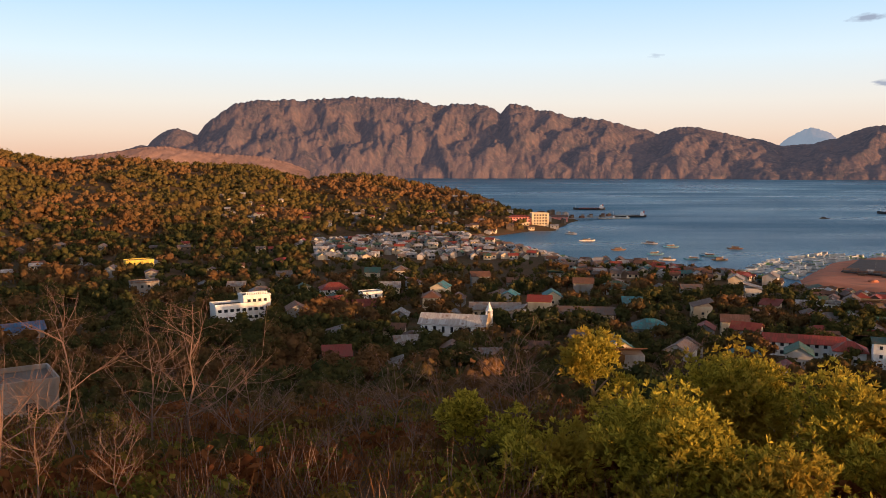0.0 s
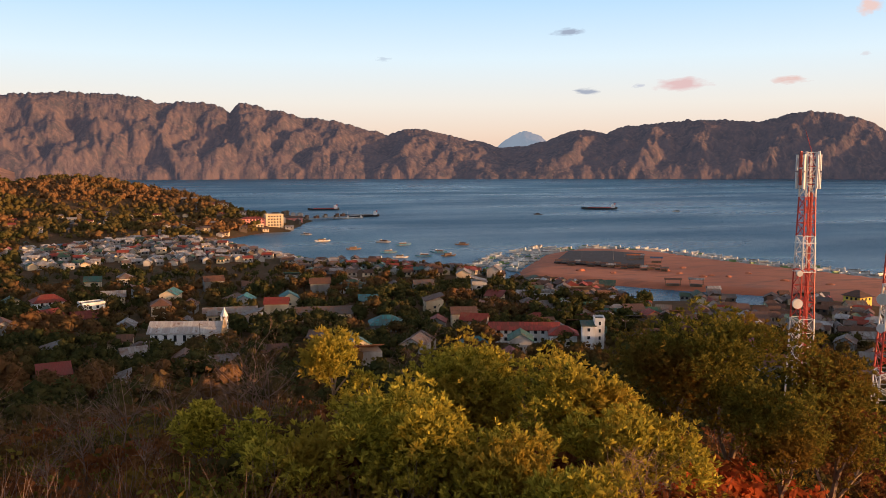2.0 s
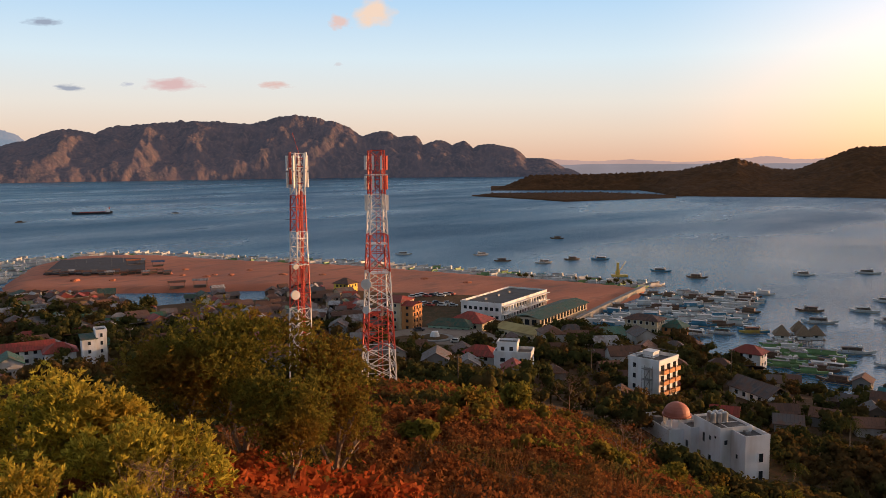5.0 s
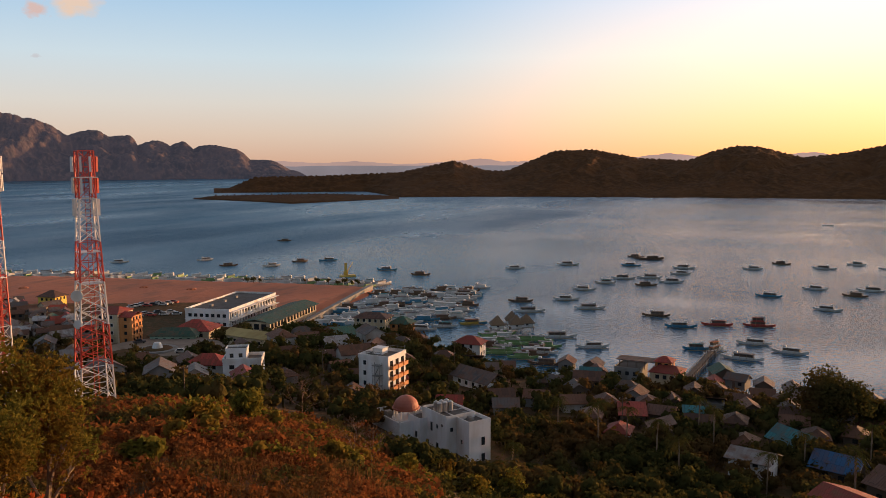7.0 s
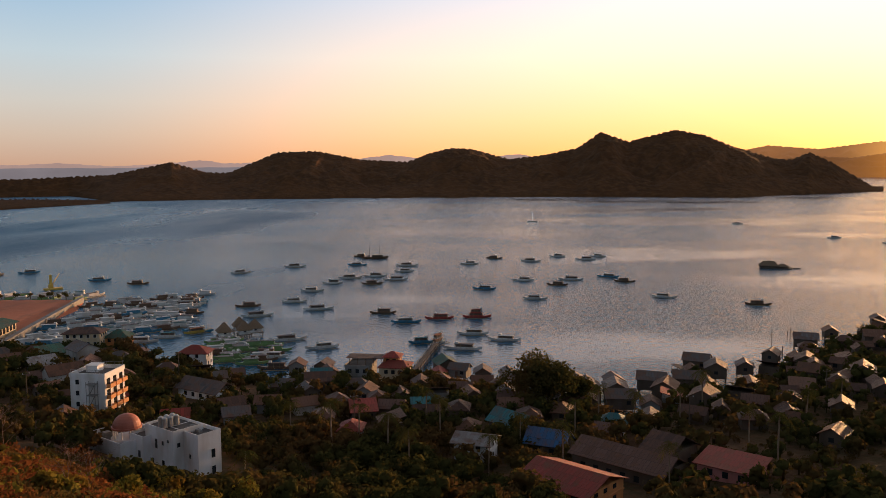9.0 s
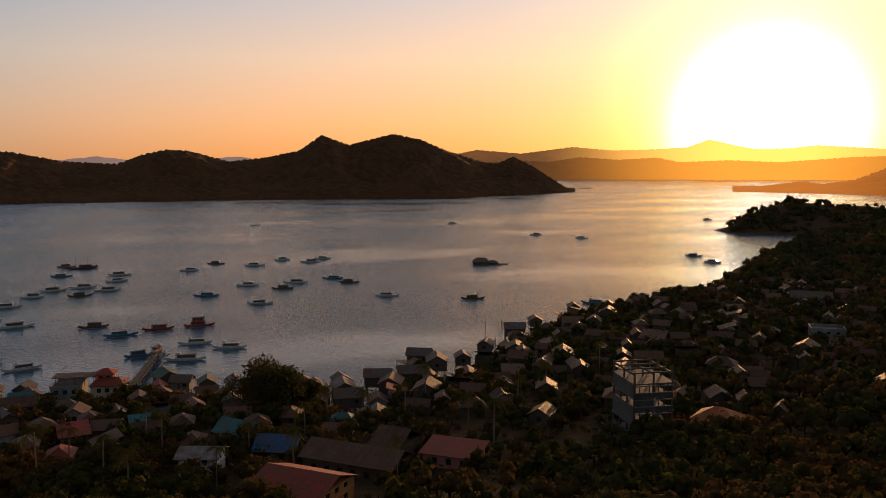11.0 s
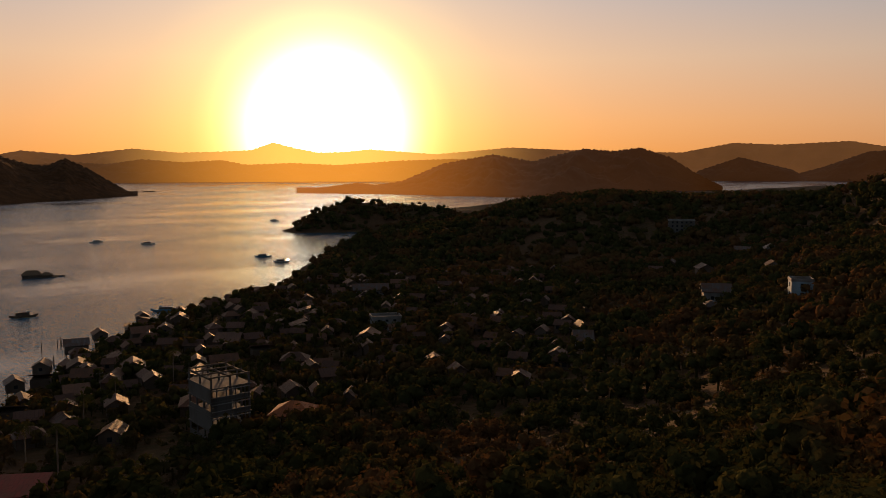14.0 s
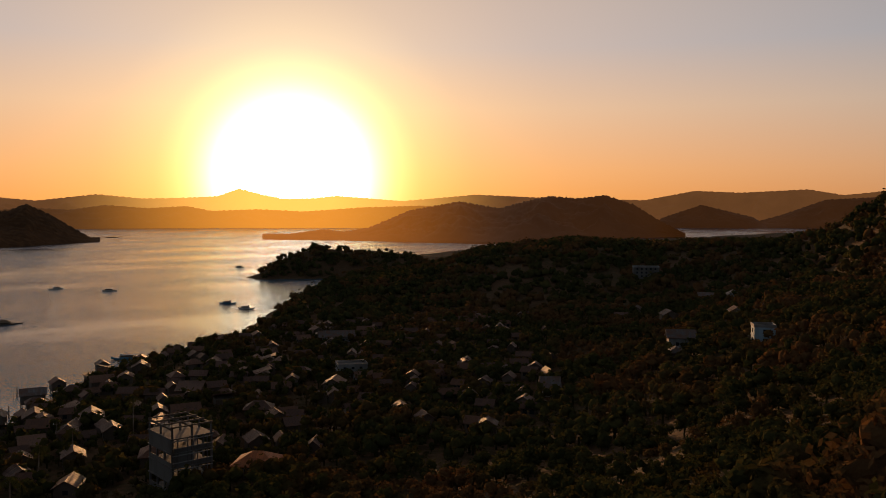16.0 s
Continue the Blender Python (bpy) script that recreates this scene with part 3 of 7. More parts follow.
    rad = sr + (crest_r - sr) * np.clip(V, 0, 1) + np.where(V > 1, (V - 1) * back, 0)
    rad += (1 - np.clip(V, 0, 1)) * (crest_r - sr) * 0.10 * (s1 - 0.5 + 0.5 * (s3 - 0.5))
    rad -= bulge
    z = np.where(V <= 0, -1.5, z)
    x, y = rad * np.sin(np.radians(A)), rad * np.cos(np.radians(A))
    vv = np.column_stack([x.ravel(), y.ravel(), z.ravel()])
    n, m = A.shape
    i = np.arange(n - 1)[:, None] * m + np.arange(m - 1)[None, :]
    f = np.stack([i, i + 1, i + m + 1, i + m], axis=-1).reshape(-1, 4)
    return tagged(new(name, smooth(np_mesh(name, vv, f, mat))), label, "mountain", kind="structure")


CORON = [(-23, 0.2), (-21, 0.77), (-19.3, 1.14), (-17.6, 2.24), (-16.2, 1.81), (-15.1, 2.92), (-13.3, 3.97), (-11.8, 4.18), (-8.9, 4.18),
         (-5.9, 4.43), (-2.6, 4.34), (-0.5, 3.85), (2.1, 4.0), (3.9, 3.4), (4.6, 3.99), (6.3, 3.57), (8.6, 3.07), (13.0, 2.29),
         (14.3, 1.91), (15.7, 2.37), (19.7, 1.6), (21.8, 1.12), (23.6, 1.2), (25.1, 1.54), (27.4, 2.28), (29, 1.97), (30, 2.43), (35.2, 2.84),
         (38.8, 2.67), (41.6, 3.27), (43.6, 2.9), (45.9, 1.85), (47.4, 2.22), (48.3, 1.78), (49.5, 1.91), (50.0, 1.22), (51.2, 1.59),
         (52.0, 1.21), (52.7, 1.51), (53.4, 1.04), (54.3, 1.3), (56.0, 1.02), (57.0, 0.33), (57.9, 0.33), (59.6, -0.37), (60.8, -0.85)]
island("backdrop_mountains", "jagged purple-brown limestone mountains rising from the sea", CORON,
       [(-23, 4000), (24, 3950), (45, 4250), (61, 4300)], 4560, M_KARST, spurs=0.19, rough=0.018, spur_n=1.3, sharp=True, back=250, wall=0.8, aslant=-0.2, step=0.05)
M_FOOT = rock_mat("pale_scrub_slope", (0.26, 0.165, 0.14), (0.20, 0.13, 0.12), (0.30, 0.19, 0.16))
island("foothills", "low pinkish scrub hills below the range", [(-25, 0.2), (-21.2, 0.75), (-19.6, 1.05), (-18.2, 1.12), (-16.5, 0.85), (-14.4, 0.6), (-12.4, 0.5), (-10.5, 0.1), (-9, -0.5)], 3700, 3950, M_FOOT,
       spurs=0.12, rough=0.03, back=60, seed=21)
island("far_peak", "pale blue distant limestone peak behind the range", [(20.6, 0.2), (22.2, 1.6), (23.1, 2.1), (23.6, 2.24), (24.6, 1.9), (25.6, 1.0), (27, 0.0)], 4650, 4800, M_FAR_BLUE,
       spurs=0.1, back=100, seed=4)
island("wooded_island", "dark wooded island with rounded hills across the bay",
       [(54.6, -1.9), (55.0, -1.76), (57.3, -0.81), (61.9, -0.76), (67.0, -0.56), (68.9, -0.15), (70.6, 0.22), (72.8, -0.46), (74.2, -0.5), (77.4, 0.83), (80.0, 0.9),
        (83.0, 0.31), (86.1, 0.14), (87.7, 0.75), (89.1, 1.06), (90.5, 0.98), (93.0, 0.29), (95.3, 0.53), (97.6, 1.0), (99.1, 2.04), (100.9, 1.38), (102.4, 1.75), (103.9, 2.11), (105.8, 1.72),
        (107.4, 1.02), (109.9, 0.22), (111.0, 0.1), (112.0, 0.56), (113.2, 0.0), (115.7, -1.6), (116.2, -1.9)],
       [(54, 2150), (64.5, 2150), (67, 1760), (108, 1730), (116.2, 2150)], 2260, M_WOODED, spurs=0.22, rough=0.05, spur_n=1.0, back=350, step=0.1, seed=2, wall=0.9)
island("mangrove_island", "low dark mangrove spit in front of the island", [(53.3, -2.2), (54.7, -2.02), (61.9, -1.98), (65.5, -2.12), (66.8, -2.4)],
       [(53.3, 1790), (59.6, 1520), (66.8, 1690)], 1800, M_WOODED, spurs=0.05, rough=0.03, back=80, seed=3, wall=0.35)
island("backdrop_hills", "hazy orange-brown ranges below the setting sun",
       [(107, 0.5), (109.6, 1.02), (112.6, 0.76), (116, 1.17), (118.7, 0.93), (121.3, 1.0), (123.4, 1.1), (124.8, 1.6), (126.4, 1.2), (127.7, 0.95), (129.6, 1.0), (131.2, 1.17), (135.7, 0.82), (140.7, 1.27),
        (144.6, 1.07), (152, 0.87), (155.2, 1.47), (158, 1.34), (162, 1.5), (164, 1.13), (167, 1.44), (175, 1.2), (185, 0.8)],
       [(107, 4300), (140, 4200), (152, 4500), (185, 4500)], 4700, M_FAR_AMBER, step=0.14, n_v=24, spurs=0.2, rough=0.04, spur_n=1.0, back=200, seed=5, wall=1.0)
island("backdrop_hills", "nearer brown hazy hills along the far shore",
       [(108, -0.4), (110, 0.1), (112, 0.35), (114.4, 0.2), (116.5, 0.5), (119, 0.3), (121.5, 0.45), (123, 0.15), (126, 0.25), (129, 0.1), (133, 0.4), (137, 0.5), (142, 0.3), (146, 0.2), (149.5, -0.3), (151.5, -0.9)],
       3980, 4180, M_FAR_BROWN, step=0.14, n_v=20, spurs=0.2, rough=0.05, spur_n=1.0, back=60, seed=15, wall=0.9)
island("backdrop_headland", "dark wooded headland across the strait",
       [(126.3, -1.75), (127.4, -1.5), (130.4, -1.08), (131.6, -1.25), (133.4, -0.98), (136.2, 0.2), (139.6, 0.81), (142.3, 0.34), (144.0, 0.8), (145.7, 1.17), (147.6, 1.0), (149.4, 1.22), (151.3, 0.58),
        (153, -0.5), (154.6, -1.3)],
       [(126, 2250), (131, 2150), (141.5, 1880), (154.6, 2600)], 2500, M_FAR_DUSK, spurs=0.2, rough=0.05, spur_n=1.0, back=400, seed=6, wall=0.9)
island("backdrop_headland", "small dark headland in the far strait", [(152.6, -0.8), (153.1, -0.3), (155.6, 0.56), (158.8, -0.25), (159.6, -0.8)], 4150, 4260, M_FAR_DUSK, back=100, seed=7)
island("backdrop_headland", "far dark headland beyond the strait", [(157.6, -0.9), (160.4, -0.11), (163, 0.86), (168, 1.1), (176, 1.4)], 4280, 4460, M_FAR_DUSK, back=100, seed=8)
for k, (a_, e_, w_) in enumerate(((113.2, -1.45, 1.0), (114.3, -1.3, 0.9), (116.9, -1.62, 0.7))):
    island("islet", "small dark rocky islet", [(a_ - w_ / 2, e_ - 0.25), (a_, e_), (a_ + w_ / 2, e_ - 0.25)], 2500, 2560, M_WOODED, back=40, seed=9 + k, step=0.03)

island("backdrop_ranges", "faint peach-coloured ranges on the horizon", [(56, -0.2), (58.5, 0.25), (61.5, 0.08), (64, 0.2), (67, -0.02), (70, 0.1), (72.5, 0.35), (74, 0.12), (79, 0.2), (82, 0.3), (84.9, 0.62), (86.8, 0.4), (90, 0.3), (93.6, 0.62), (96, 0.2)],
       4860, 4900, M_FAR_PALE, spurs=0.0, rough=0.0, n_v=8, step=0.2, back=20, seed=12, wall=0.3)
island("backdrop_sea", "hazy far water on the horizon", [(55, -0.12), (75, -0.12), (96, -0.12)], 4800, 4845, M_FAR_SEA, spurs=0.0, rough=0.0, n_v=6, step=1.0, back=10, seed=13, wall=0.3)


# ---------- plants ----------
rng = np.random.default_rng(7)


def unit(v):
    return v / np.maximum(np.linalg.norm(v, axis=1, keepdims=True), 1e-9)


def leaf_quads(centres, radii, n, size, long=1.5, up=0.35, loose=0.8, flat=1.0):
    """n leaf quads spread over the surfaces of some lumps."""
    w = radii ** 2
    k = rng.choice(len(radii), n, p=w / w.sum())
    d = unit(rng.normal(size=(n, 3)) + np.array([0, 0, up]))
    pos = centres[k] + d * (radii[k] * rng.uniform(0.6, 1.28, n))[:, None] * np.array([1, 1, flat])
    nrm = unit(d + loose * rng.normal(size=(n, 3)))
    tan = unit(np.cross(nrm, rng.normal(size=(n, 3))))
    bit = np.cross(nrm, tan)
    s = size * rng.uniform(0.6, 1.35, n)[:, None]
    a, b_ = tan * s * 0.5 * long, bit * s * 0.5
    v = np.stack([pos - a, pos - b_ * 0.9, pos + a, pos + b_ * 0.9], axis=1).reshape(-1, 3)
    return v, np.arange(4 * n).reshape(-1, 4)


def lumps(n, rx, rz, z0, lump):
    """Lump centres and radii that fill a crown."""
    c = unit(rng.normal(size=(n, 3))) * rng.uniform(0.25, 0.85, (n, 1)) * np.array([rx, rx, rz])
    c[:, 2] = np.abs(c[:, 2]) * rng.choice([1, 1, -0.5], n) + z0
    return c, lump * rng.uniform(0.6, 1.25, n)


def tuft_leaves(centres, radii, tufts, leaf, per=9):
    """Upright rosettes of long leaves over the lumps, as on a broad-leaved hill tree."""
    w = radii ** 2
    k = rng.choice(len(radii), tufts, p=w / w.sum())
    d = unit(rng.normal(size=(tufts, 3)) + np.array([0, 0, 0.45]))
    base = centres[k] + d * (radii[k] * rng.uniform(0.6, 1.1, tufts))[:, None]
    axis = unit(d * 0.7 + np.array([0, 0, 1.1]) + 0.25 * rng.normal(size=(tufts, 3)))
    base, axis = np.repeat(base, per, 0), np.repeat(axis, per, 0)
    n = len(base)
    way = unit(axis + 0.55 * rng.normal(size=(n, 3)))
    side = unit(np.cross(way, rng.normal(size=(n, 3))))
    ln = leaf * rng.uniform(0.7, 1.3, (n, 1))
    tip = base + way * ln - np.array([0, 0, 0.12]) * ln
    mid = base + way * ln * 0.55
    wd = ln * 0.14
    v = np.stack([base, mid - side * wd, tip, mid + side * wd], axis=1).reshape(-1, 3)
    return v, np.arange(4 * n).reshape(-1, 4)


def limb_tree(height, spread, levels=3, fork=3, r0=0.22, lean=0.1, droop=0.0, start=0.35, sides=5):
    """A tapered trunk with forking limbs. Returns a bmesh and the twig ends."""
    bm = bmesh.new()
    ends = []

    def grow(p, d, length, r, lev):
        q = p + d * length * 0.5 + Vector(rng.normal(size=3)) * length * 0.05
        e = q + (d + Vector(rng.normal(size=3)) * 0.12).normalized() * length * 0.5
        beam(bm, p, q, r, sides, r * 0.82)
        beam(bm, q, e, r * 0.82, sides, r * 0.62)
        if lev == 0:
            ends.append(e)
            return
        for i in range(fork):
            t = 2 * math.pi * (i + rng.uniform(-0.3, 0.3)) / fork
            out = Vector((math.cos(t), math.sin(t), 0)) * spread
            nd = (d * 0.75 + out * rng.uniform(0.6, 1.1) + Vector((0, 0, 0.25 - droop))).normalized()
            grow(e if rng.uniform() < 0.65 else q, nd, length * rng.uniform(0.6, 0.85), r * 0.58, lev - 1)
        if rng.uniform() < 0.8:
            grow(e, (d + Vector(rng.normal(size=3)) * 0.2).normalized(), length * 0.75, r * 0.6, lev - 1)

    grow(Vector((0, 0, -0.4)), Vector((lean, lean * 0.5, 1)).normalized(), height * start, r0, levels)
    return bm, ends


def instance_mesh(name, templates, places, mat):
    """One mesh of many plants: templates are (verts, faces); places are x, y, z, scale, turn, template."""
    vs, fs, off = [], [], 0
    places = np.asarray(places, dtype=float)
    for k, (tv, tf) in enumerate(templates):
        sel = places[places[:, 5].astype(int) == k]
        if not len(sel):
            continue
        c, s = np.cos(sel[:, 4])[:, None], np.sin(sel[:, 4])[:, None]
        sc = sel[:, 3][:, None]
        x = (tv[None, :, 0] * c - tv[None, :, 1] * s) * sc + sel[:, 0][:, None]
        y = (tv[None, :, 0] * s + tv[None, :, 1] * c) * sc + sel[:, 1][:, None]
        z = tv[None, :, 2] * sc + sel[:, 2][:, None]
        vs.append(np.stack([x, y, z], axis=-1).reshape(-1, 3))
        f = tf[None, :, :] + (np.arange(len(sel)) * len(tv))[:, None, None] + off
        fs.append(f.reshape(-1, 4))
        off += len(sel) * len(tv)
    return smooth(np_mesh(name, np.concatenate(vs), np.concatenate(fs), mat))


def clump(centre, radius, segs=6, rows=3, flat=0.85):
    """A rounded, dented clump of foliage, open below."""
    vs = []
    for i in range(rows + 1):
        th = math.pi * (0.04 + 0.66 * i / rows)
        for j in range(segs):
            ph = 2 * math.pi * (j + 0.5 * (i % 2)) / segs
            d = np.array([math.sin(th) * math.cos(ph), math.sin(th) * math.sin(ph), math.cos(th) * flat])
            vs.append(centre + d * radius * rng.uniform(0.62, 1.3))
    fs = [(i * segs + j, i * segs + (j + 1) % segs, (i + 1) * segs + (j + 1) % segs, (i + 1) * segs + j) for i in range(rows) for j in range(segs)]
    return np.array(vs), np.array(fs)


def crown_template(n, size, rx=1.1, rz=0.75, z0=0.85, k=8, lump=0.5, cores=3, segs=6, **kw):
    """A tree: some dented clumps, loose leaves over them and a short four-sided trunk."""
    c, r = lumps(k, rx * 0.8, rz * 0.8, z0, lump)
    v, f = leaf_quads(c, r, n, size, **kw)
    for q in np.argsort(-r)[:cores]:
        cv, cf = clump(c[q], r[q] * 0.82, segs)
        f = np.concatenate([f, cf + len(v)])
        v = np.concatenate([v, cv])
    t = 0.05
    tv = np.array([(-t, -t, -0.2), (t, -t, -0.2), (t, t, -0.2), (-t, t, -0.2), (-t, -t, z0), (t, -t, z0), (t, t, z0), (-t, t, z0)])
    tf = np.array([(0, 1, 5, 4), (1, 2, 6, 5), (2, 3, 7, 6), (3, 0, 4, 7)]) + len(v)
    return np.concatenate([v, tv]), np.concatenate([f, tf])


KEEP_CLEAR = []  # x, y, radius of what stands on the ground


def clear_of(x, y, extra=0.0):
    ok = np.ones(len(x), dtype=bool)
    for cx, cy, cr in KEEP_CLEAR:
        ok &= (x - cx) ** 2 + (y - cy) ** 2 > (cr + extra) ** 2
    return ok


def scatter(n, az0, az1, r0, r1):
    """Random ground points in a sector, even by area, on dry land off the fill."""
    az = np.radians(rng.uniform(az0, az1, n))
    r = np.sqrt(rng.uniform(r0 ** 2, r1 ** 2, n))
    x, y = r * np.sin(az), r * np.cos(az)
    ok = (inside_by(x, y, SHORE_XY) > 5.0) & (inside_by(x, y, FILL_XY) < -4)
    x, y = x[ok], y[ok]
    return x, y, ground_z(x, y)


# ---------- buildings ----------
def gable(w, d, rise, over=0.5, thick=0.14, shed=False, hip=0.0):
    """A pitched roof over w x d with its eaves at z = 0; hip: inset of the ridge ends."""
    bm = bmesh.new()
    x, y = w / 2 + over, d / 2 + over
    e = -over * rise / (d / 2) if not shed else -over * rise / d
    if shed:
        top = [(-x, -y, e), (x, -y, e), (x, y, rise - e), (-x, y, rise - e)]
        faces = [(0, 1, 2, 3)]
    else:
        rx = x - hip
        top = [(-x, -y, e), (x, -y, e), (x, y, e), (-x, y, e), (-rx, 0, rise), (rx, 0, rise)]
        faces = [(0, 1, 5, 4), (2, 3, 4, 5), (1, 2, 5), (3, 0, 4)]
        if hip <= 0:
            faces = faces[:2]
    vs = [bm.verts.new(v) for v in top]
    for f in faces:
        bm.faces.new([vs[i] for i in f])
    bmesh.ops.recalc_face_normals(bm, faces=bm.faces)
    bmesh.ops.solidify(bm, geom=bm.faces[:], thickness=thick)
    return bm


def flat_roof(w, d, parapet=0.7, t=0.22):
    bm = bmesh.new()
    box(bm, 0, 0, 0, w, d, 0.15)
    for sx, sy, lx, ly in ((0, -1, w, t), (0, 1, w, t), (-1, 0, t, d - 2 * t), (1, 0, t, d - 2 * t)):
        box(bm, sx * (w - t) / 2, sy * (d - t) / 2, 0.15, lx, ly, parapet)
    return bm


def pitched_wall(w, d, h, rise):
    """Four walls with gable ends under the roof."""
    bm = bmesh.new()
    pts = [(-w / 2, -d / 2), (w / 2, -d / 2), (w / 2, d / 2), (-w / 2, d / 2)]
    lo = [bm.verts.new((x, y, -1.5)) for x, y in pts]
    hi = [bm.verts.new((x, y, h)) for x, y in pts]
    ra, rb = bm.verts.new((-w / 2, 0, h + rise)), bm.verts.new((w / 2, 0, h + rise))
    for i in (0, 2):
        j = (i + 1) % 4
        bm.faces.new((lo[i], lo[j], hi[j], hi[i]))
    bm.faces.new((lo[1], lo[2], hi[2], rb, hi[1]))
    bm.faces.new((lo[3], lo[0], hi[0], ra, hi[3]))
    bm.faces.new(lo)
    return bm


def window_part(parent, x, y, z, w, h, side, name="window", mat=None, frame_mat=None, simple=True):
    """A window 4 cm proud on a wall facing side: 0 -y, 1 +x, 2 +y, 3 -x."""
    turn = side * math.pi / 2
    ob = part(name, boxm(x, y, z, w, 0.10, h, turn), mat or M_GLASS, parent)
    if not simple:
        bm = bmesh.new()
        for dx, dz, sx, sz in ((-w / 2, -0.06, 0.09, h + 0.12), (w / 2, -0.06, 0.09, h + 0.12)):
            m = Matrix.Translation((x, y, z)) @ Matrix.Rotation(turn, 4, "Z") @ Matrix.Translation((dx, 0, dz + sz / 2)) @ Matrix.Diagonal((sx, 0.16, sz, 1))
            bmesh.ops.create_cube(bm, size=1, matrix=m)
        for dz, sz in ((-0.08, 0.08), (h, 0.08)):
            m = Matrix.Translation((x, y, z + dz + sz / 2)) @ Matrix.Rotation(turn, 4, "Z") @ Matrix.Diagonal((w + 0.2, 0.2, sz, 1))
            bmesh.ops.create_cube(bm, size=1, matrix=m)
        part("window_frame", bm, frame_mat or M_WHITE, ob)
    return ob


def side_spot(w, d, side, u):
    """A place on a wall: u metres along it from its middle."""
    if side == 0:
        return u, -d / 2
    if side == 1:
        return w / 2, u
    if side == 2:
        return -u, d / 2
    return -w / 2, -u


def block(parent, w, d, floors, fh, wall_mat, x=0.0, y=0.0, z=0.0, sides=(0, 1, 2, 3), win_w=1.1, win_h=1.2, gap=2.6, roof_mat=None, roof="flat",
          parapet=0.7, rise=1.6, simple=True, sink=2.0, over=0.5, hip=2.0, bands=True):
    """A storeyed block with windows on the named sides, bands between floors and a roof."""
    h = floors * fh
    wall = part("wall", boxm(x, y, z - sink, w, d, h + sink), wall_mat, parent)
    for s in sides:
        length = w if s in (0, 2) else d
        n = max(1, int((length - 0.8) / gap))
        for k in range(floors):
            for i in range(n):
                u = (i - (n - 1) / 2) * gap
                wx, wy = side_spot(w, d, s, u)
                window_part(wall, x + wx, y + wy, z + k * fh + 0.9, win_w, min(win_h, fh - 1.3), s, simple=simple)
    if bands:
        for k in range(1, floors):
            part("floor_band", boxm(x, y, z + k * fh - 0.12, w + 0.24, d + 0.24, 0.2), wall_mat, parent)
    if roof == "flat":
        part("roof_deck", boxm(x, y, z + h + 0.155, w - 0.25, d - 0.25, 0.03), M_DECK, parent, "dark flat roof deck")
        bm = flat_roof(w + 0.3, d + 0.3, parapet)
    elif roof == "hip":
        bm = gable(w, d, rise, over, hip=min(hip, w / 2 - 0.3) + over)
    elif roof == "shed":
        bm = gable(w, d, rise, over, shed=True)
    else:
        bm = gable(w, d, rise, over)
    bmesh.ops.translate(bm, verts=bm.verts, vec=(x, y, z + h))
    part("roof", bm, roof_mat or wall_mat, parent)
    return wall


def house(label, w, d, h, wall_mat, roof_mat, roof="gable", rise=1.4, windows=3, sink=1.5, stilts=0.0, group=""):
    """A small town house."""
    t = thing("stilt_house" if stilts else "house", label, "house", group)
    z = stilts
    if roof == "gable":
        bm = pitched_wall(w, d, h, rise * 0.96)
        bmesh.ops.translate(bm, verts=bm.verts, vec=(0, 0, z))
        if stilts:
            for v in bm.verts:
                if v.co.z < z:
                    v.co.z = z - 0.1
    else:
        bm = boxm(0, 0, z - (0.1 if stilts else sink), w, d, h + (0.1 if stilts else sink))
    wall = part("wall", bm, wall_mat, t)
    if roof == "flat":
        rb = flat_roof(w + 0.2, d + 0.2, 0.5)
    else:
        rb = gable(w, d, rise, 0.55, shed=(roof == "shed"), hip=(d / 2 * 0.8 + 0.5 if roof == "hip" else 0.0))
    bmesh.ops.translate(rb, verts=rb.verts, vec=(0, 0, z + h))
    part("roof", rb, roof_mat, t)
    spots = [(0, w * 0.25), (3, 0.0), (1, 0.0), (0, -w * 0.28), (2, w * 0.2)]
    for s, u in spots[:windows]:
        wx, wy = side_spot(w, d, s, u)
        window_part(wall, wx, wy, z + h * 0.4, 1.1, 1.0, s)
    part("door", boxm(-w * 0.05, -d / 2, z + 0.05, 0.9, 0.12, 2.0), M_TRIM, wall)
    if stilts:
        for sx in (-1, 1):
            for sy in (-1, 0, 1):
                part("stilt", beamm((sx * w * 0.45, sy * d * 0.45, -3.0), (sx * w * 0.45, sy * d * 0.45, z), 0.12), M_WOODW, t)
    return t


# ---------- landmarks ----------
def put(t, az, r, turn=0.0, z=None, room=6.0):
    """Stands a thing at a bearing and distance; at turn 0 its front looks back to the hill."""
    p = at(az, r)
    t.location = (p.x, p.y, gz(p) if z is None else z)
    t.rotation_euler = (0, 0, radians(turn - az))
    if room:
        KEEP_CLEAR.append((p.x, p.y, room))
    return t


def column_ring(bm, x, y, z, r, n, cr, h):
    for i in range(n):
        a = 2 * math.pi * i / n
        beam(bm, (x + r * math.cos(a), y + r * math.sin(a), z), (x + r * math.cos(a), y + r * math.sin(a), z + h), cr, 6)
    return bm


def dome_mesh(x, y, z, r, h):
    bm = bmesh.new()
    bmesh.ops.create_uvsphere(bm, u_segments=24, v_segments=12, radius=1.0, matrix=Matrix.Translation((x, y, z)) @ Matrix.Diagonal((r, r, h, 1)))
    bmesh.ops.delete(bm, geom=[v for v in bm.verts if v.co.z < z - 0.01], context="VERTS")
    bmesh.ops.recalc_face_normals(bm, faces=bm.faces)
    return bm


M_TERRA = paint("terracotta_dome", (0.42, 0.13, 0.08), 0.6)


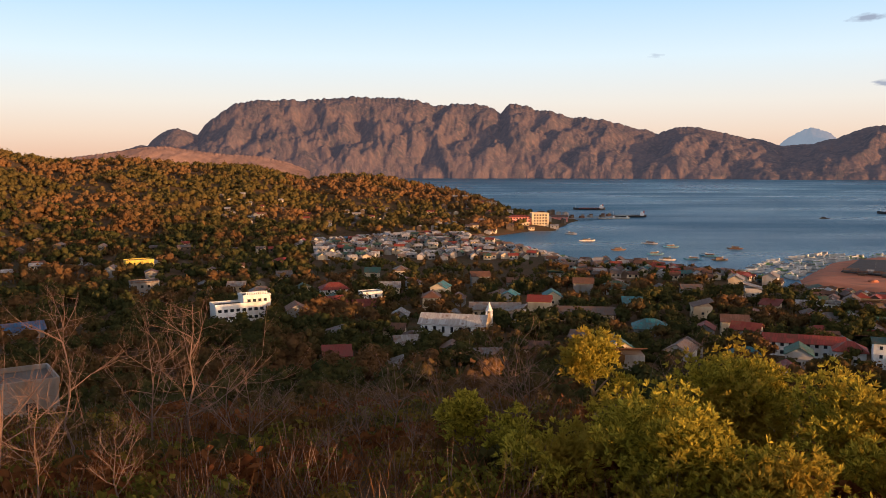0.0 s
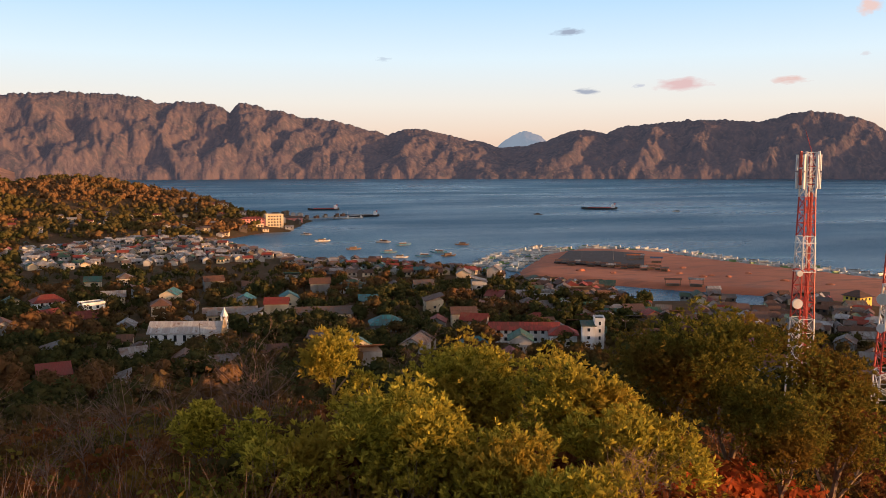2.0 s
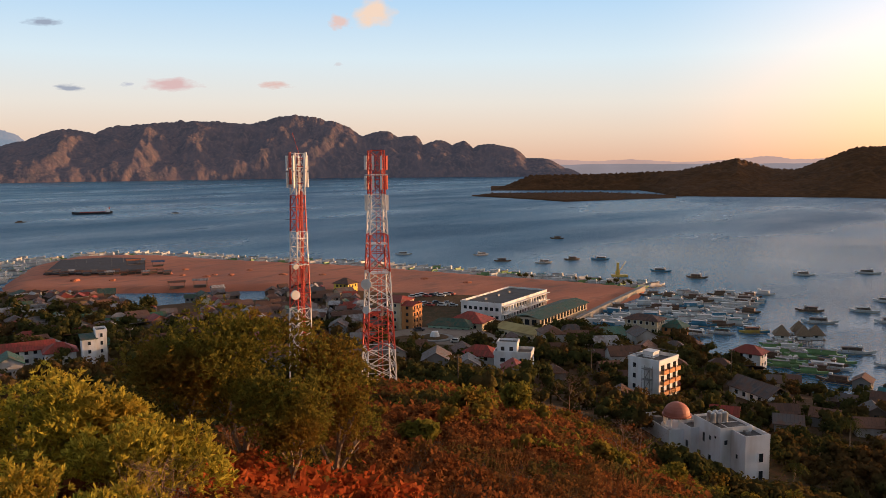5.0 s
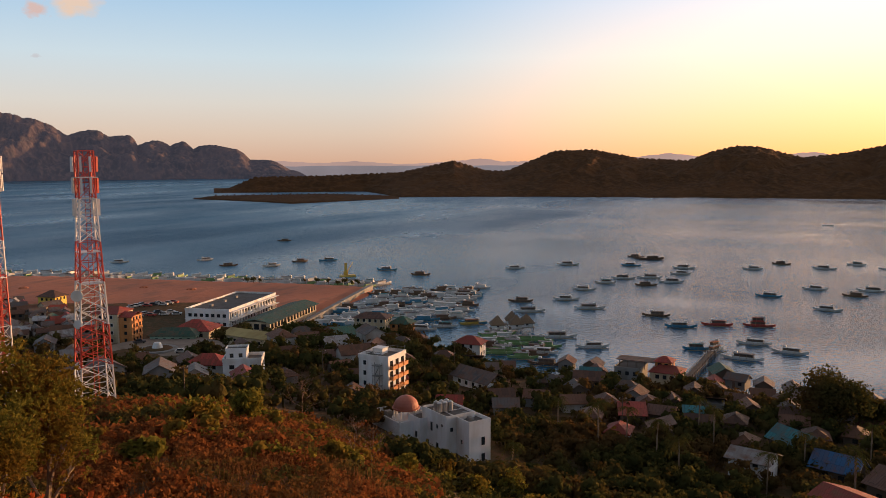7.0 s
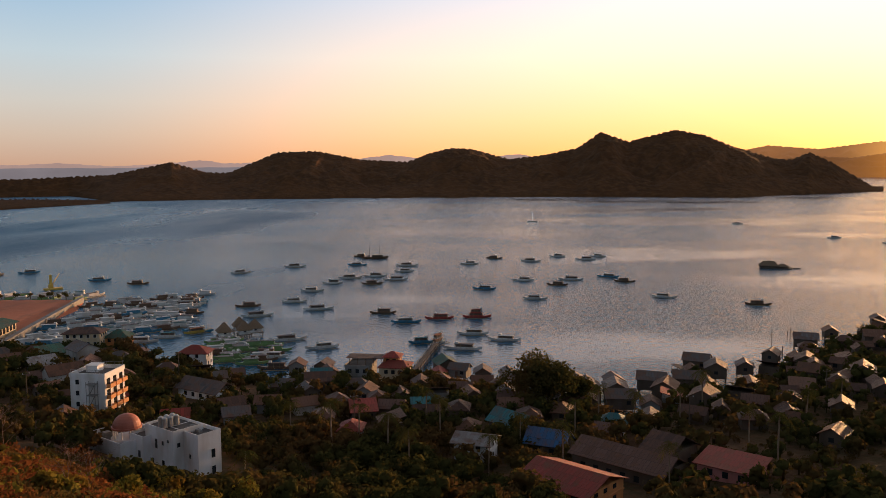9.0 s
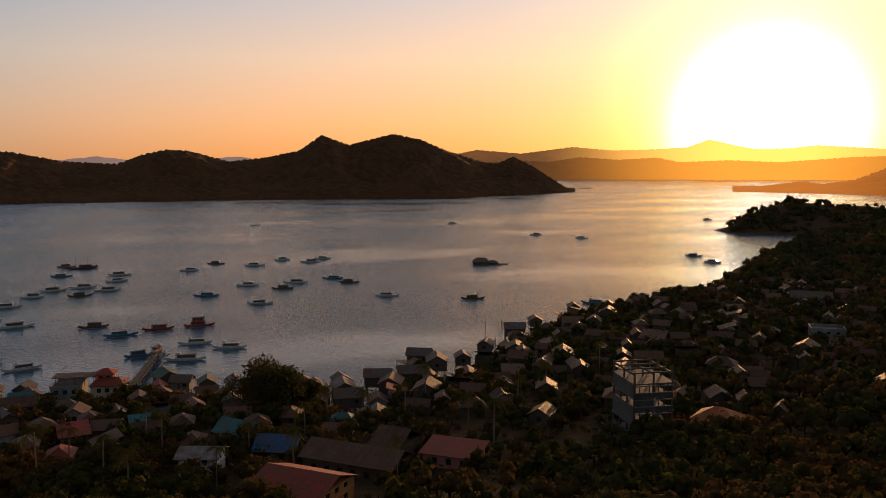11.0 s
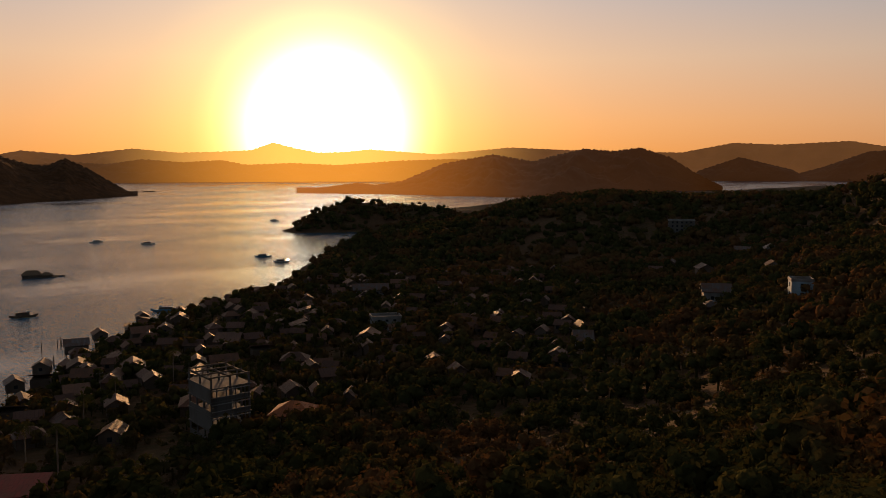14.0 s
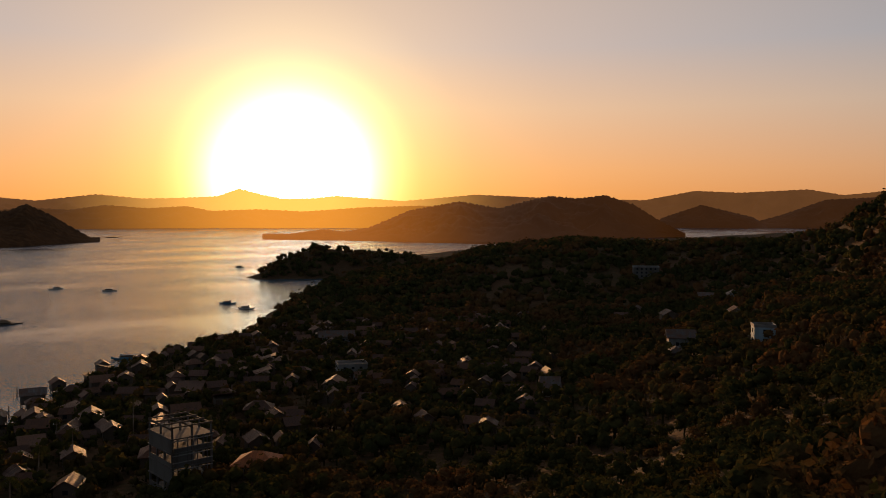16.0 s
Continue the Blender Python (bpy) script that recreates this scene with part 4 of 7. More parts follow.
def dome_hotel():
    """Stepped wings: a tall one in front, a middle one with tanks, a low one behind under the domed pavilion."""
    t = thing("hotel", "white plastered hotel with a terracotta dome on its roof terrace", "hotel")
    for name_, x0, x1, y0, y1, h, para in (("front", 0, 5.3, 0, 9.0, 8.6, 0.8), ("middle", -2.4, 4.6, 4.6, 14.0, 9.3, 0.5), ("step", -4.2, 0.0, 12.0, 17.0, 7.2, 0.6), ("rear", -7.6, 2.5, 14.6, 27.0, 5.9, 0.85)):
        w, d, x, y = x1 - x0, y1 - y0, (x0 + x1) / 2, (y0 + y1) / 2
        wall = part("wall", boxm(x, y, -6, w, d, h + 6), M_WHITE, t)
        part("roof_deck", boxm(x, y, h + 0.16, w - 0.4, d - 0.4, 0.03), M_DECK, t, "dark flat roof deck")
        rb = flat_roof(w + 0.06, d + 0.06, para, 0.2)
        bmesh.ops.translate(rb, verts=rb.verts, vec=(x, y, h))
        part("parapet", rb, M_WHITE, t)
        if name_ == "front":
            for z in (0.9, 4.3):
                window_part(wall, 3.4, 0, z, 1.0, 1.7, 0, simple=False)
            for z in (4.4,):
                window_part(wall, 0, 2.6, z, 0.7, 0.9, 3, simple=False)
        elif name_ == "middle":
            for y_, z, ww, hh in ((8.0, 6.6, 0.8, 0.9), (10.2, 5.6, 0.9, 1.9), (8.0, 2.2, 1.0, 1.4), (11.6, 2.2, 0.9, 1.2), (6.2, 7.4, 0.7, 0.6)):
                window_part(wall, -2.4, y_, z, ww, hh, 3, simple=False)
            window_part(wall, -1.2, 4.6, 6.6, 0.8, 0.9, 0, simple=False)
        elif name_ == "step":
            window_part(wall, -4.2, 13.4, 3.6, 1.0, 1.4, 3, simple=False)
        else:
            for y_ in (17.0, 20.5, 24.0):
                window_part(wall, -7.6, y_, 1.4, 1.1, 1.3, 3, simple=False)
            window_part(wall, -5.8, 14.6, 1.6, 1.2, 1.6, 0, simple=False)
    px, py, pz = -3.4, 19.0, 6.0
    pav = part("pavilion", beamm((px, py, pz), (px, py, pz + 0.5), 3.1, 24), M_WHITE, t)
    for i in range(10):
        a = 2 * math.pi * i / 10
        x, y = px + 2.6 * math.cos(a), py + 2.6 * math.sin(a)
        part("column", beamm((x, y, pz + 0.5), (x, y, pz + 2.4), 0.15, 8), M_WHITE, pav)
    part("ring_beam", beamm((px, py, pz + 2.4), (px, py, pz + 2.75), 3.0, 28), M_TERRA, pav)
    part("dome", dome_mesh(px, py, pz + 2.75, 2.75, 2.5), M_TERRA, pav, "terracotta dome")
    for x, y in ((-1.4, 8.6), (-0.1, 8.6), (1.2, 8.6), (-1.4, 10.0), (-0.1, 10.0), (1.2, 10.0)):
        tank = part("water_tank", beamm((x, y, 9.8), (x, y, 11.6), 0.55, 14), M_TANK, t, "stainless steel water tank")
        part("tank_lid", beamm((x, y, 11.6), (x, y, 11.85), 0.52, 14, 0.2), M_TANK, tank)
    for x, y, sx, sy, sz in ((2.0, 5.5, 1.4, 1.0, 0.9), (3.6, 6.6, 1.0, 1.0, 0.7), (2.8, 3.6, 0.8, 1.4, 0.5), (-5.0, 24.0, 1.4, 1.4, 0.8)):
        part("roof_unit", boxm(x, y, (8.8 if y < 10 else 6.1), sx, sy, sz), M_GREY, t)
    for x, y, w, m in ((-11.5, 24.0, 5.5, R_TEAL), (-12.5, 18.5, 5.0, R_PALE)):
        part("lean_to_roof", boxm(x, y, 3.2, w, 4.6, 0.14), m, t)
        part("lean_to_wall", boxm(x, y, -6.0, w - 0.5, 4.2, 9.2), M_GREY, t)
    KEEP_CLEAR.append((*at(69.5, 174).xy, 15))
    KEEP_CLEAR.append((*at(69.6, 152).xy, 7))
    return put(t, 71.64, 163, 35, 9.0, room=9)


def balcony(parent, x, y, z, w, side, depth=1.3, mat=None):
    turn = side * math.pi / 2
    rot = Matrix.Rotation(turn, 4, "Z")
    bm = bmesh.new()
    for dx, dy, dz, sx, sy, sz in ((0, -depth / 2, 0, w, depth, 0.16), (0, -depth + 0.06, 0.16, w, 0.12, 0.85), (-w / 2 + 0.06, -depth / 2, 0.16, 0.12, depth - 0.24, 0.85), (w / 2 - 0.06, -depth / 2, 0.16, 0.12, depth - 0.24, 0.85)):
        m = Matrix.Translation((x, y, z)) @ rot @ Matrix.Translation((dx, dy, dz + sz / 2)) @ Matrix.Diagonal((sx, sy, sz, 1))
        bmesh.ops.create_cube(bm, size=1, matrix=m)
    return part("balcony", bm, mat or M_WHITE, parent)


def tall_white_block():
    t = thing("apartment_block", "white five-storey apartment block with balconies coloured orange for low sun", "building")
    block(t, 9.0, 9.5, 5, 2.75, M_WHITE, sides=(3,), gap=3.4, simple=False, bands=False, parapet=0.9)
    for k in range(5):
        for u in (-3.0, 0.0, 3.0):
            # orange balcony colour stands in for low sunlight on this side
            balcony(t, 4.5, u, k * 2.75 + 0.1, 2.4, 1, 1.2, M_ORANGE)
            window_part(t, 4.52, u, k * 2.75 + 0.3, 1.5, 2.0, 1, "door_opening")
        window_part(t, -2.6, -4.77, k * 2.75 + 1.0, 1.0, 1.2, 0, simple=False)
        part("stair_landing", boxm(1.6, -5.6, k * 2.75 + 1.3, 2.4, 1.6, 0.14), M_GREY, t)
    for sx in (0.5, 2.7):
        for sy in (-4.95, -6.3):
            part("stair_post", beamm((sx, sy, -2), (sx, sy, 13), 0.09), M_GREY, t)
    for y in (-4.55, 4.55):
        rail = boxm(0, y, 15.55, 8.7, 0.08, 0.08)
        for x in (-4.3, -2.15, 0, 2.15, 4.3):
            beam(rail, (x, y, 14.6), (x, y, 15.6), 0.05)
        part("roof_rail", rail, M_GREY, t)
    for k in range(5):
        bm = bmesh.new()
        beam(bm, (0.6, -5.0, k * 2.75 - 1.4), (2.6, -6.2, k * 2.75 + 1.3), 0.12)
        part("stair_flight", bm, M_GREY, t)
    part("roof_room", boxm(-1.5, 1.5, 13.9, 3.0, 3.0, 1.5), M_WHITE, t)
    part("roof_room_top", boxm(-1.5, 1.5, 15.4, 3.4, 3.4, 0.2), M_WHITE, t)
    return put(t, 65.6, 222, -30, gz(at(65.6, 222)) - 2.8, room=9)


def market_hall():
    """Long white two-storey building with a flat dark roof by the bare fill."""
    t = thing("market_building", "long white two-storey building with a flat dark roof", "building")
    block(t, 47, 20, 2, 3.5, M_WHITE, sides=(0, 3), gap=2.6, win_w=1.5, win_h=1.4, parapet=0.8)
    for k in range(2):
        for i in range(16):
            part("pilaster", boxm(-22.4 + i * 2.99, -10.3, k * 3.5 + 0.1, 0.3, 0.6, 2.9), M_WHITE, t)
        part("canopy", boxm(0, -10.9, k * 3.5 + 3.05, 47, 1.8, 0.2), M_WHITE, t)
    for x in (-14, -2, 9):
        part("roof_unit", boxm(x, 3, 7.2, 1.8, 1.2, 1.0), M_GREY, t)
    put(t, 55.6, 380, 63.2, 2.3, room=16)
    KEEP_CLEAR.append((*at(53.4, 372).xy, 11))
    KEEP_CLEAR.append((*at(57.9, 388).xy, 11))
    u = thing("market_hall", "long low hall with a green sheet roof and open arcade", "building")
    block(u, 49, 12, 1, 4.0, M_CREAM, sides=(0, 3), gap=3.2, win_w=2.1, win_h=2.3, roof="gable", roof_mat=R_GREEN, rise=1.3, over=1.2)
    put(u, 58.8, 367, 65.3, 2.2, room=12)
    KEEP_CLEAR.append((*at(56.6, 352).xy, 9))
    KEEP_CLEAR.append((*at(60.6, 383).xy, 9))


def hall(label, az, r, w, d, h, wall_mat, roof_mat, turn=0.0, roof="hip", rise=2.2, floors=1, gap=3.0, name="hall", z=None, over=0.8, hip=3.5, sides=(0, 1, 3), simple=True):
    if 40 < az < 128:
        turn -= 24  # the streets here run square to the bay
    t = thing(name, label, "building")
    block(t, w, d, floors, h / floors, wall_mat, roof=roof, roof_mat=roof_mat, rise=rise, gap=gap, over=over, hip=hip, sides=sides, simple=simple)
    return put(t, az, r, turn, z, room=max(w, d) * 0.55)


def orange_hotel():
    t = thing("hotel", "four-storey hotel with orange sunlit walls and red roofs", "hotel")
    block(t, 9, 12, 4, 2.9, M_CREAM, -2.5, 0, sides=(0, 1), gap=2.2, roof="hip", roof_mat=R_RED, rise=1.8, simple=False)
    block(t, 5, 8, 4, 2.6, M_ORANGE, 4.6, -1, sides=(0, 1), gap=2.4, roof="gable", roof_mat=R_RED, rise=1.3)
    for k in range(1, 4):
        for u in (-3.6, 0.0):
            balcony(t, 7.1, u - 1 + 1.2, k * 2.6, 2.6, 1, 1.0, M_ORANGE)
    return put(t, 48.5, 336, -28, room=9)


def curved_white():
    t = thing("house", "white three-storey house with a rounded terrace and stair", "house")
    block(t, 11, 8, 2, 3.0, M_WHITE, sides=(0, 1), gap=2.9, win_w=1.5, parapet=0.9, simple=False)
    block(t, 6, 5, 3, 2.9, M_WHITE, -2, 1.2, sides=(0,), gap=2.6, parapet=0.6)
    bm = bmesh.new()
    bmesh.ops.create_cone(bm, cap_ends=True, segments=28, radius1=4.2, radius2=4.2, depth=2.4, matrix=Matrix.Translation((6.5, -1, 0.2)))
    part("terrace", bm, M_WHITE, t)
    bm = bmesh.new()
    bmesh.ops.create_cone(bm, cap_ends=False, segments=28, radius1=4.35, radius2=4.35, depth=0.9, matrix=Matrix.Translation((6.5, -1, 1.9)))
    bmesh.ops.solidify(bm, geom=bm.faces[:], thickness=0.15)
    part("terrace_parapet", bm, M_WHITE, t)
    put(t, 56.2, 250, -8, room=9)
    hall("white house with a dark red sheet roof", 53.9, 258, 11, 8, 5.4, M_WHITE, R_RED, 4, floors=2, name="house")


def tower_house():
    t = thing("house", "narrow white four-storey house with dark square windows", "house")
    block(t, 4.2, 6, 3, 2.7, M_WHITE, -1.6, 0, sides=(0, 1), gap=2.4, win_w=1.0, win_h=1.1, roof="shed", roof_mat=R_GREEN, rise=0.7, simple=False, bands=False)
    block(t, 3.2, 6, 4, 2.5, M_WHITE, 2.1, 0.5, sides=(0, 1), gap=2.2, win_w=0.8, parapet=0.7, simple=False, bands=False)
    return put(t, 28.3, 286, 6, room=6)


def church():
    t = thing("church", "white church with a grey sheet roof and pointed bell tower", "church")
    body = pitched_wall(24, 9, 4.6, 3.0)
    part("nave", body, M_WHITE, t)
    part("roof", (lambda b_: (bmesh.ops.translate(b_, verts=b_.verts, vec=(-0.6, 0, 4.6)), b_)[1])(gable(24, 9, 3.1, 0.6)), R_WHITE, t)
    for i in range(7):
        window_part(t, -10 + i * 3.2, -4.5, 1.4, 1.0, 2.2, 0)
    # gabled sunlit front
    bm = bmesh.new()
    vs = [bm.verts.new(v) for v in ((12.2, -5, -1), (12.2, 5, -1), (12.2, 5, 4.8), (12.2, 0, 9.2), (12.2, -5, 4.8))]
    bm.faces.new(vs)
    bmesh.ops.solidify(bm, geom=bm.faces[:], thickness=0.5)
    front = part("facade", bm, M_CREAM, t, "cream gabled front with a small cross")
    part("door", boxm(12.5, 0, -0.5, 0.2, 1.8, 2.8), M_TRIM, front)
    part("cross", boxm(12.4, 0, 9.2, 0.14, 0.14, 1.2), M_WHITE, front)
    part("cross_arm", boxm(12.4, 0, 9.9, 0.14, 0.7, 0.14), M_WHITE, front)
    tw = part("bell_tower", boxm(11.0, 6.2, -1, 2.2, 2.2, 9.2), M_WHITE, t)
    for k in range(2):
        window_part(tw, 11.0, 5.1, 5.0 + k * 2, 0.8, 1.3, 0)
        window_part(tw, 12.1, 6.2, 5.0 + k * 2, 0.8, 1.3, 1)
    part("spire", beamm((11.0, 6.2, 8.2), (11.0, 6.2, 11.4), 1.45, 4, 0.05), M_WHITE, tw)
    return put(t, 0.9, 300, -14, room=13)


def white_hotel():
    t = thing("hotel", "long white three-storey hotel with a stepped roof terrace", "hotel")
    block(t, 20, 9, 2, 3.1, M_WHITE, -2, 0, sides=(0, 1), gap=2.4, win_w=1.5, parapet=0.9, simple=False)
    block(t, 11, 8, 3, 3.1, M_WHITE, 5, 1, sides=(0, 1), gap=2.2, win_w=1.4, parapet=0.6, simple=False)
    bm = bmesh.new()
    for i in range(12):
        box(bm, 1 + i * 0.75, -2.0, 9.9, 0.5, 0.15, 1.2)
    part("roof_letters", bm, M_WHITE, t, "white rooftop letter boards")
    part("awning", boxm(-12, -4, -1.5, 5, 4, 3.5), M_GREY, t)
    put(t, -13.6, 341, 16, room=13)


def frame_building():
    """Unfinished concrete tower: slabs, columns and part of the infill walls."""
    t = thing("unfinished_building", "unfinished grey concrete building with bare columns and roof rebar", "building")
    for k in range(5):
        slab = part("floor_slab", boxm(0, 0, k * 3.1 - 0.2, 9.6, 12.4, 0.25), M_DARKCON, t)
        if k < 4:
            for x in (-4.4, 0, 4.4):
                for y in (-5.8, -1.9, 1.9, 5.8):
                    if abs(x) > 1 or abs(y) > 5:
                        part("column", boxm(x, y, k * 3.1 + 0.05, 0.4, 0.4, 2.85), M_DARKCON, slab)
            for y in (-3.85, 0.0, 3.85):
                part("infill_wall", boxm(-4.5, y, k * 3.1 + 0.05, 0.2, 3.4, 1.1 + (k % 2) * 1.75), M_DARKCON, slab)
            part("infill_wall", boxm(2.2, -5.9, k * 3.1 + 0.05, 3.8, 0.2, 1.0), M_DARKCON, slab)
            part("infill_wall", boxm(-2.2, -5.9, k * 3.1 + 0.05, 3.8, 0.2, 1.0 if k % 2 else 2.85), M_DARKCON, slab)
    for x in (-4.4, 0, 4.4):
        part("roof_beam", boxm(x, 0, 14.2, 0.35, 12, 0.4), M_WOODW, t)
        for y in (-5.8, 0, 5.8):
            part("column", boxm(x, y, 12.45, 0.35, 0.35, 1.75), M_DARKCON, t)
    for y in (-5.8, -1.9, 1.9, 5.8):
        part("roof_beam", boxm(0, y, 14.6, 9.4, 0.3, 0.3), M_WOODW, t)
    for k in range(4):
        for x in (-3.3, -1.1, 1.1, 3.3):
            part("window_post", boxm(x, -6.05, k * 3.1 + 0.05, 0.22, 0.16, 2.85), M_DARKCON, t)
        part("sill_band", boxm(0, -6.12, k * 3.1 + 0.95, 9.0, 0.24, 0.16), M_GREY, t)
        part("lintel_band", boxm(0, -6.12, k * 3.1 + 2.45, 9.0, 0.24, 0.2), M_GREY, t)
    for x in (-4.4, 0, 4.4):
        for y in (-5.8, -1.9, 1.9, 5.8):
            bm = bmesh.new()
            for dx, dy in ((-0.12, -0.12), (0.12, -0.12), (0.12, 0.12), (-0.12, 0.12)):
                beam(bm, (x + dx, y + dy, 14.9), (x + dx * 1.3, y + dy * 1.3, 16.1), 0.025)
            part("rebar", bm, M_WOODW, t)
    part("base_wall", boxm(0, 0, -3, 9.4, 12.2, 2.8), M_DARKCON, t)
    return put(t, 120.9, 190, 24, room=9)


def cottages():
    """Stilted cottages with thatched pyramid roofs at the end of a boardwalk."""
    for az, r, s in ((73.6, 345, 1.0), (74.6, 356, 0.9), (74.9, 347, 0.95), (75.6, 350, 1.05)):
        t = thing("stilt_cottage", "white stilted cottage with a dark thatched pyramid roof over water", "cottage", "cottages over the water")
        wall = part("wall", boxm(0, 0, 1.6, 4.6 * s, 4.6 * s, 2.8), M_WHITE, t)
        window_part(wall, 0, -2.3 * s, 2.4, 1.0, 1.1, 0)
        window_part(wall, 2.3 * s, 0, 2.4, 1.0, 1.1, 1)
        rb = gable(4.6 * s, 4.6 * s, 2.6, 0.9, 0.2, hip=3.0 * s)
        bmesh.ops.translate(rb, verts=rb.verts, vec=(0, 0, 4.4))
        part("roof", rb, R_NIPA, t)
        part("deck", boxm(0, 0, 1.4, 6.2 * s, 6.2 * s, 0.2), M_WOODW, t)
        for sx in (-1, 1):
            for sy in (-1, 1):
                part("stilt", beamm((sx * 2.6 * s, sy * 2.6 * s, -3), (sx * 2.6 * s, sy * 2.6 * s, 1.4), 0.14), M_WOODW, t)
        put(t, az, r, 8, 0.0, room=0)


def boardwalk(label, a0, r0, a1, r1, width=1.8, z=1.5, rail=False, step=4.0, name="boardwalk", mat=None):
    """A plank walk on piles over the water."""
    p, q = at(a0, r0), at(a1, r1)
    d = q - p
    ln = d.length
    t = thing(name, label, "pier")
    n = max(2, int(ln / step))
    part("deck", boxm(0, ln / 2, z - 0.18, width, ln, 0.18), mat or M_WOODW, t)
    for i in range(n + 1):
        for sx in (-1, 1):
            x = sx * width * 0.45
            part("support_post", beamm((x, ln * i / n, -3), (x, ln * i / n, z + (1.0 if rail else 0)), 0.13), mat or M_WOODW, t)
    if rail:
        for sx in (-1, 1):
            part("handrail", boxm(sx * width * 0.45, ln / 2, z + 0.9, 0.08, ln, 0.1), M_WOODW, t)
    t.location = p
    t.rotation_euler = (0, 0, -math.atan2(d.x, d.y))
    return t


def pier_house():
    t = thing("waterside_building", "waterside building with a red upper storey and open roofed terrace", "building")
    block(t, 8, 9, 2, 2.8, M_GREY, -6.5, 2, sides=(0, 3), gap=2.4, parapet=0.4, sink=5)
    for i in range(5):
        part("terrace_post", beamm((-9.5 + i * 2.6, -0.5, 5.6), (-9.5 + i * 2.6, -0.5, 8.0), 0.09), M_TRIM, t)
    part("terrace_roof", boxm(-4.5, 2, 8.0, 12, 6, 0.18), R_BROWN, t)
    block(t, 9, 8, 2, 3.0, M_CREAM, 5.0, 1, sides=(0, 1), gap=2.2, roof="hip", roof_mat=R_RED, rise=1.4, sink=5)
    block(t, 5, 5, 3, 2.8, M_ORANGE, 3.5, 3.5, sides=(0, 1), gap=2.0, roof="hip", roof_mat=R_RED, rise=1.2, sink=5)
    put(t, 84.0, 258, -14, 1.6, room=13)
    boardwalk("narrow wooden boardwalk with railings leading to a moored boat", 86.3, 268, 88.0, 314, 2.2, 2.0, True, 2.6)


def lattice_tower(label, az, r, height, w0, w1, bands, z=None):
    """Self-supporting four-legged lattice mast painted in red and white bands, with panel antennas."""
    t = thing("cell_tower", label, "tower", "cell towers on the slope")
    edges = np.cumsum([0] + list(bands))
    edges = edges / edges[-1] * height
    for k in range(len(bands)):
        mat = M_STEEL_WHITE if k % 2 == 0 else M_STEEL_RED
        z0, z1 = edges[k], edges[k + 1]
        band = part("band", beamm((0, 0, z0), (0, 0, z0 + 0.01), 0.02), mat, t)
        n = max(1, int(round((z1 - z0) / 2.6)))

        def half(zz):
            return (w0 + (w1 - w0) * min(1.0, zz / (height * 0.85))) / 2

        for cx, cy in ((-1, -1), (1, -1), (1, 1), (-1, 1)):
            a, b_ = half(z0), half(z1)
            part("leg", beamm((cx * a, cy * a, z0 - (2 if k == 0 else 0)), (cx * b_, cy * b_, z1), 0.15, 5), mat, band)
        for i in range(n):
            za, zb = z0 + (z1 - z0) * i / n, z0 + (z1 - z0) * (i + 1) / n
            a, b_ = half(za), half(zb)
            for s in range(4):
                rot = Matrix.Rotation(s * math.pi / 2, 4, "Z")
                bm = bmesh.new()
                beam(bm, rot @ Vector((-a, -a, za)), rot @ Vector((b_, -b_, zb)), 0.065)
                beam(bm, rot @ Vector((a, -a, za)), rot @ Vector((-b_, -b_, zb)), 0.065)
                beam(bm, rot @ Vector((-b_, -b_, zb)), rot @ Vector((b_, -b_, zb)), 0.065)
                part("brace", bm, mat, band)
    # cable ladder up one face
    lad = bmesh.new()
    for x in (-0.35, 0.35):
        beam(lad, (x, -w0 * 0.30, 0), (x, -w1 / 2 + 0.2, height), 0.06)
    for i in range(int(height / 1.1)):
        s = i * 1.1 / height
        box(lad, 0, -w0 * 0.30 + s * (w0 * 0.30 - w1 / 2 + 0.2), i * 1.1, 0.7, 0.08, 0.08)
    part("ladder", lad, M_STEEL_RED, t)
    for zz in (height * 0.5, height * 0.62, height * 0.9):
        part("platform", boxm(0, 0, zz, w1 + 0.9, w1 + 0.9, 0.12), M_STEEL_WHITE, t)
    return t


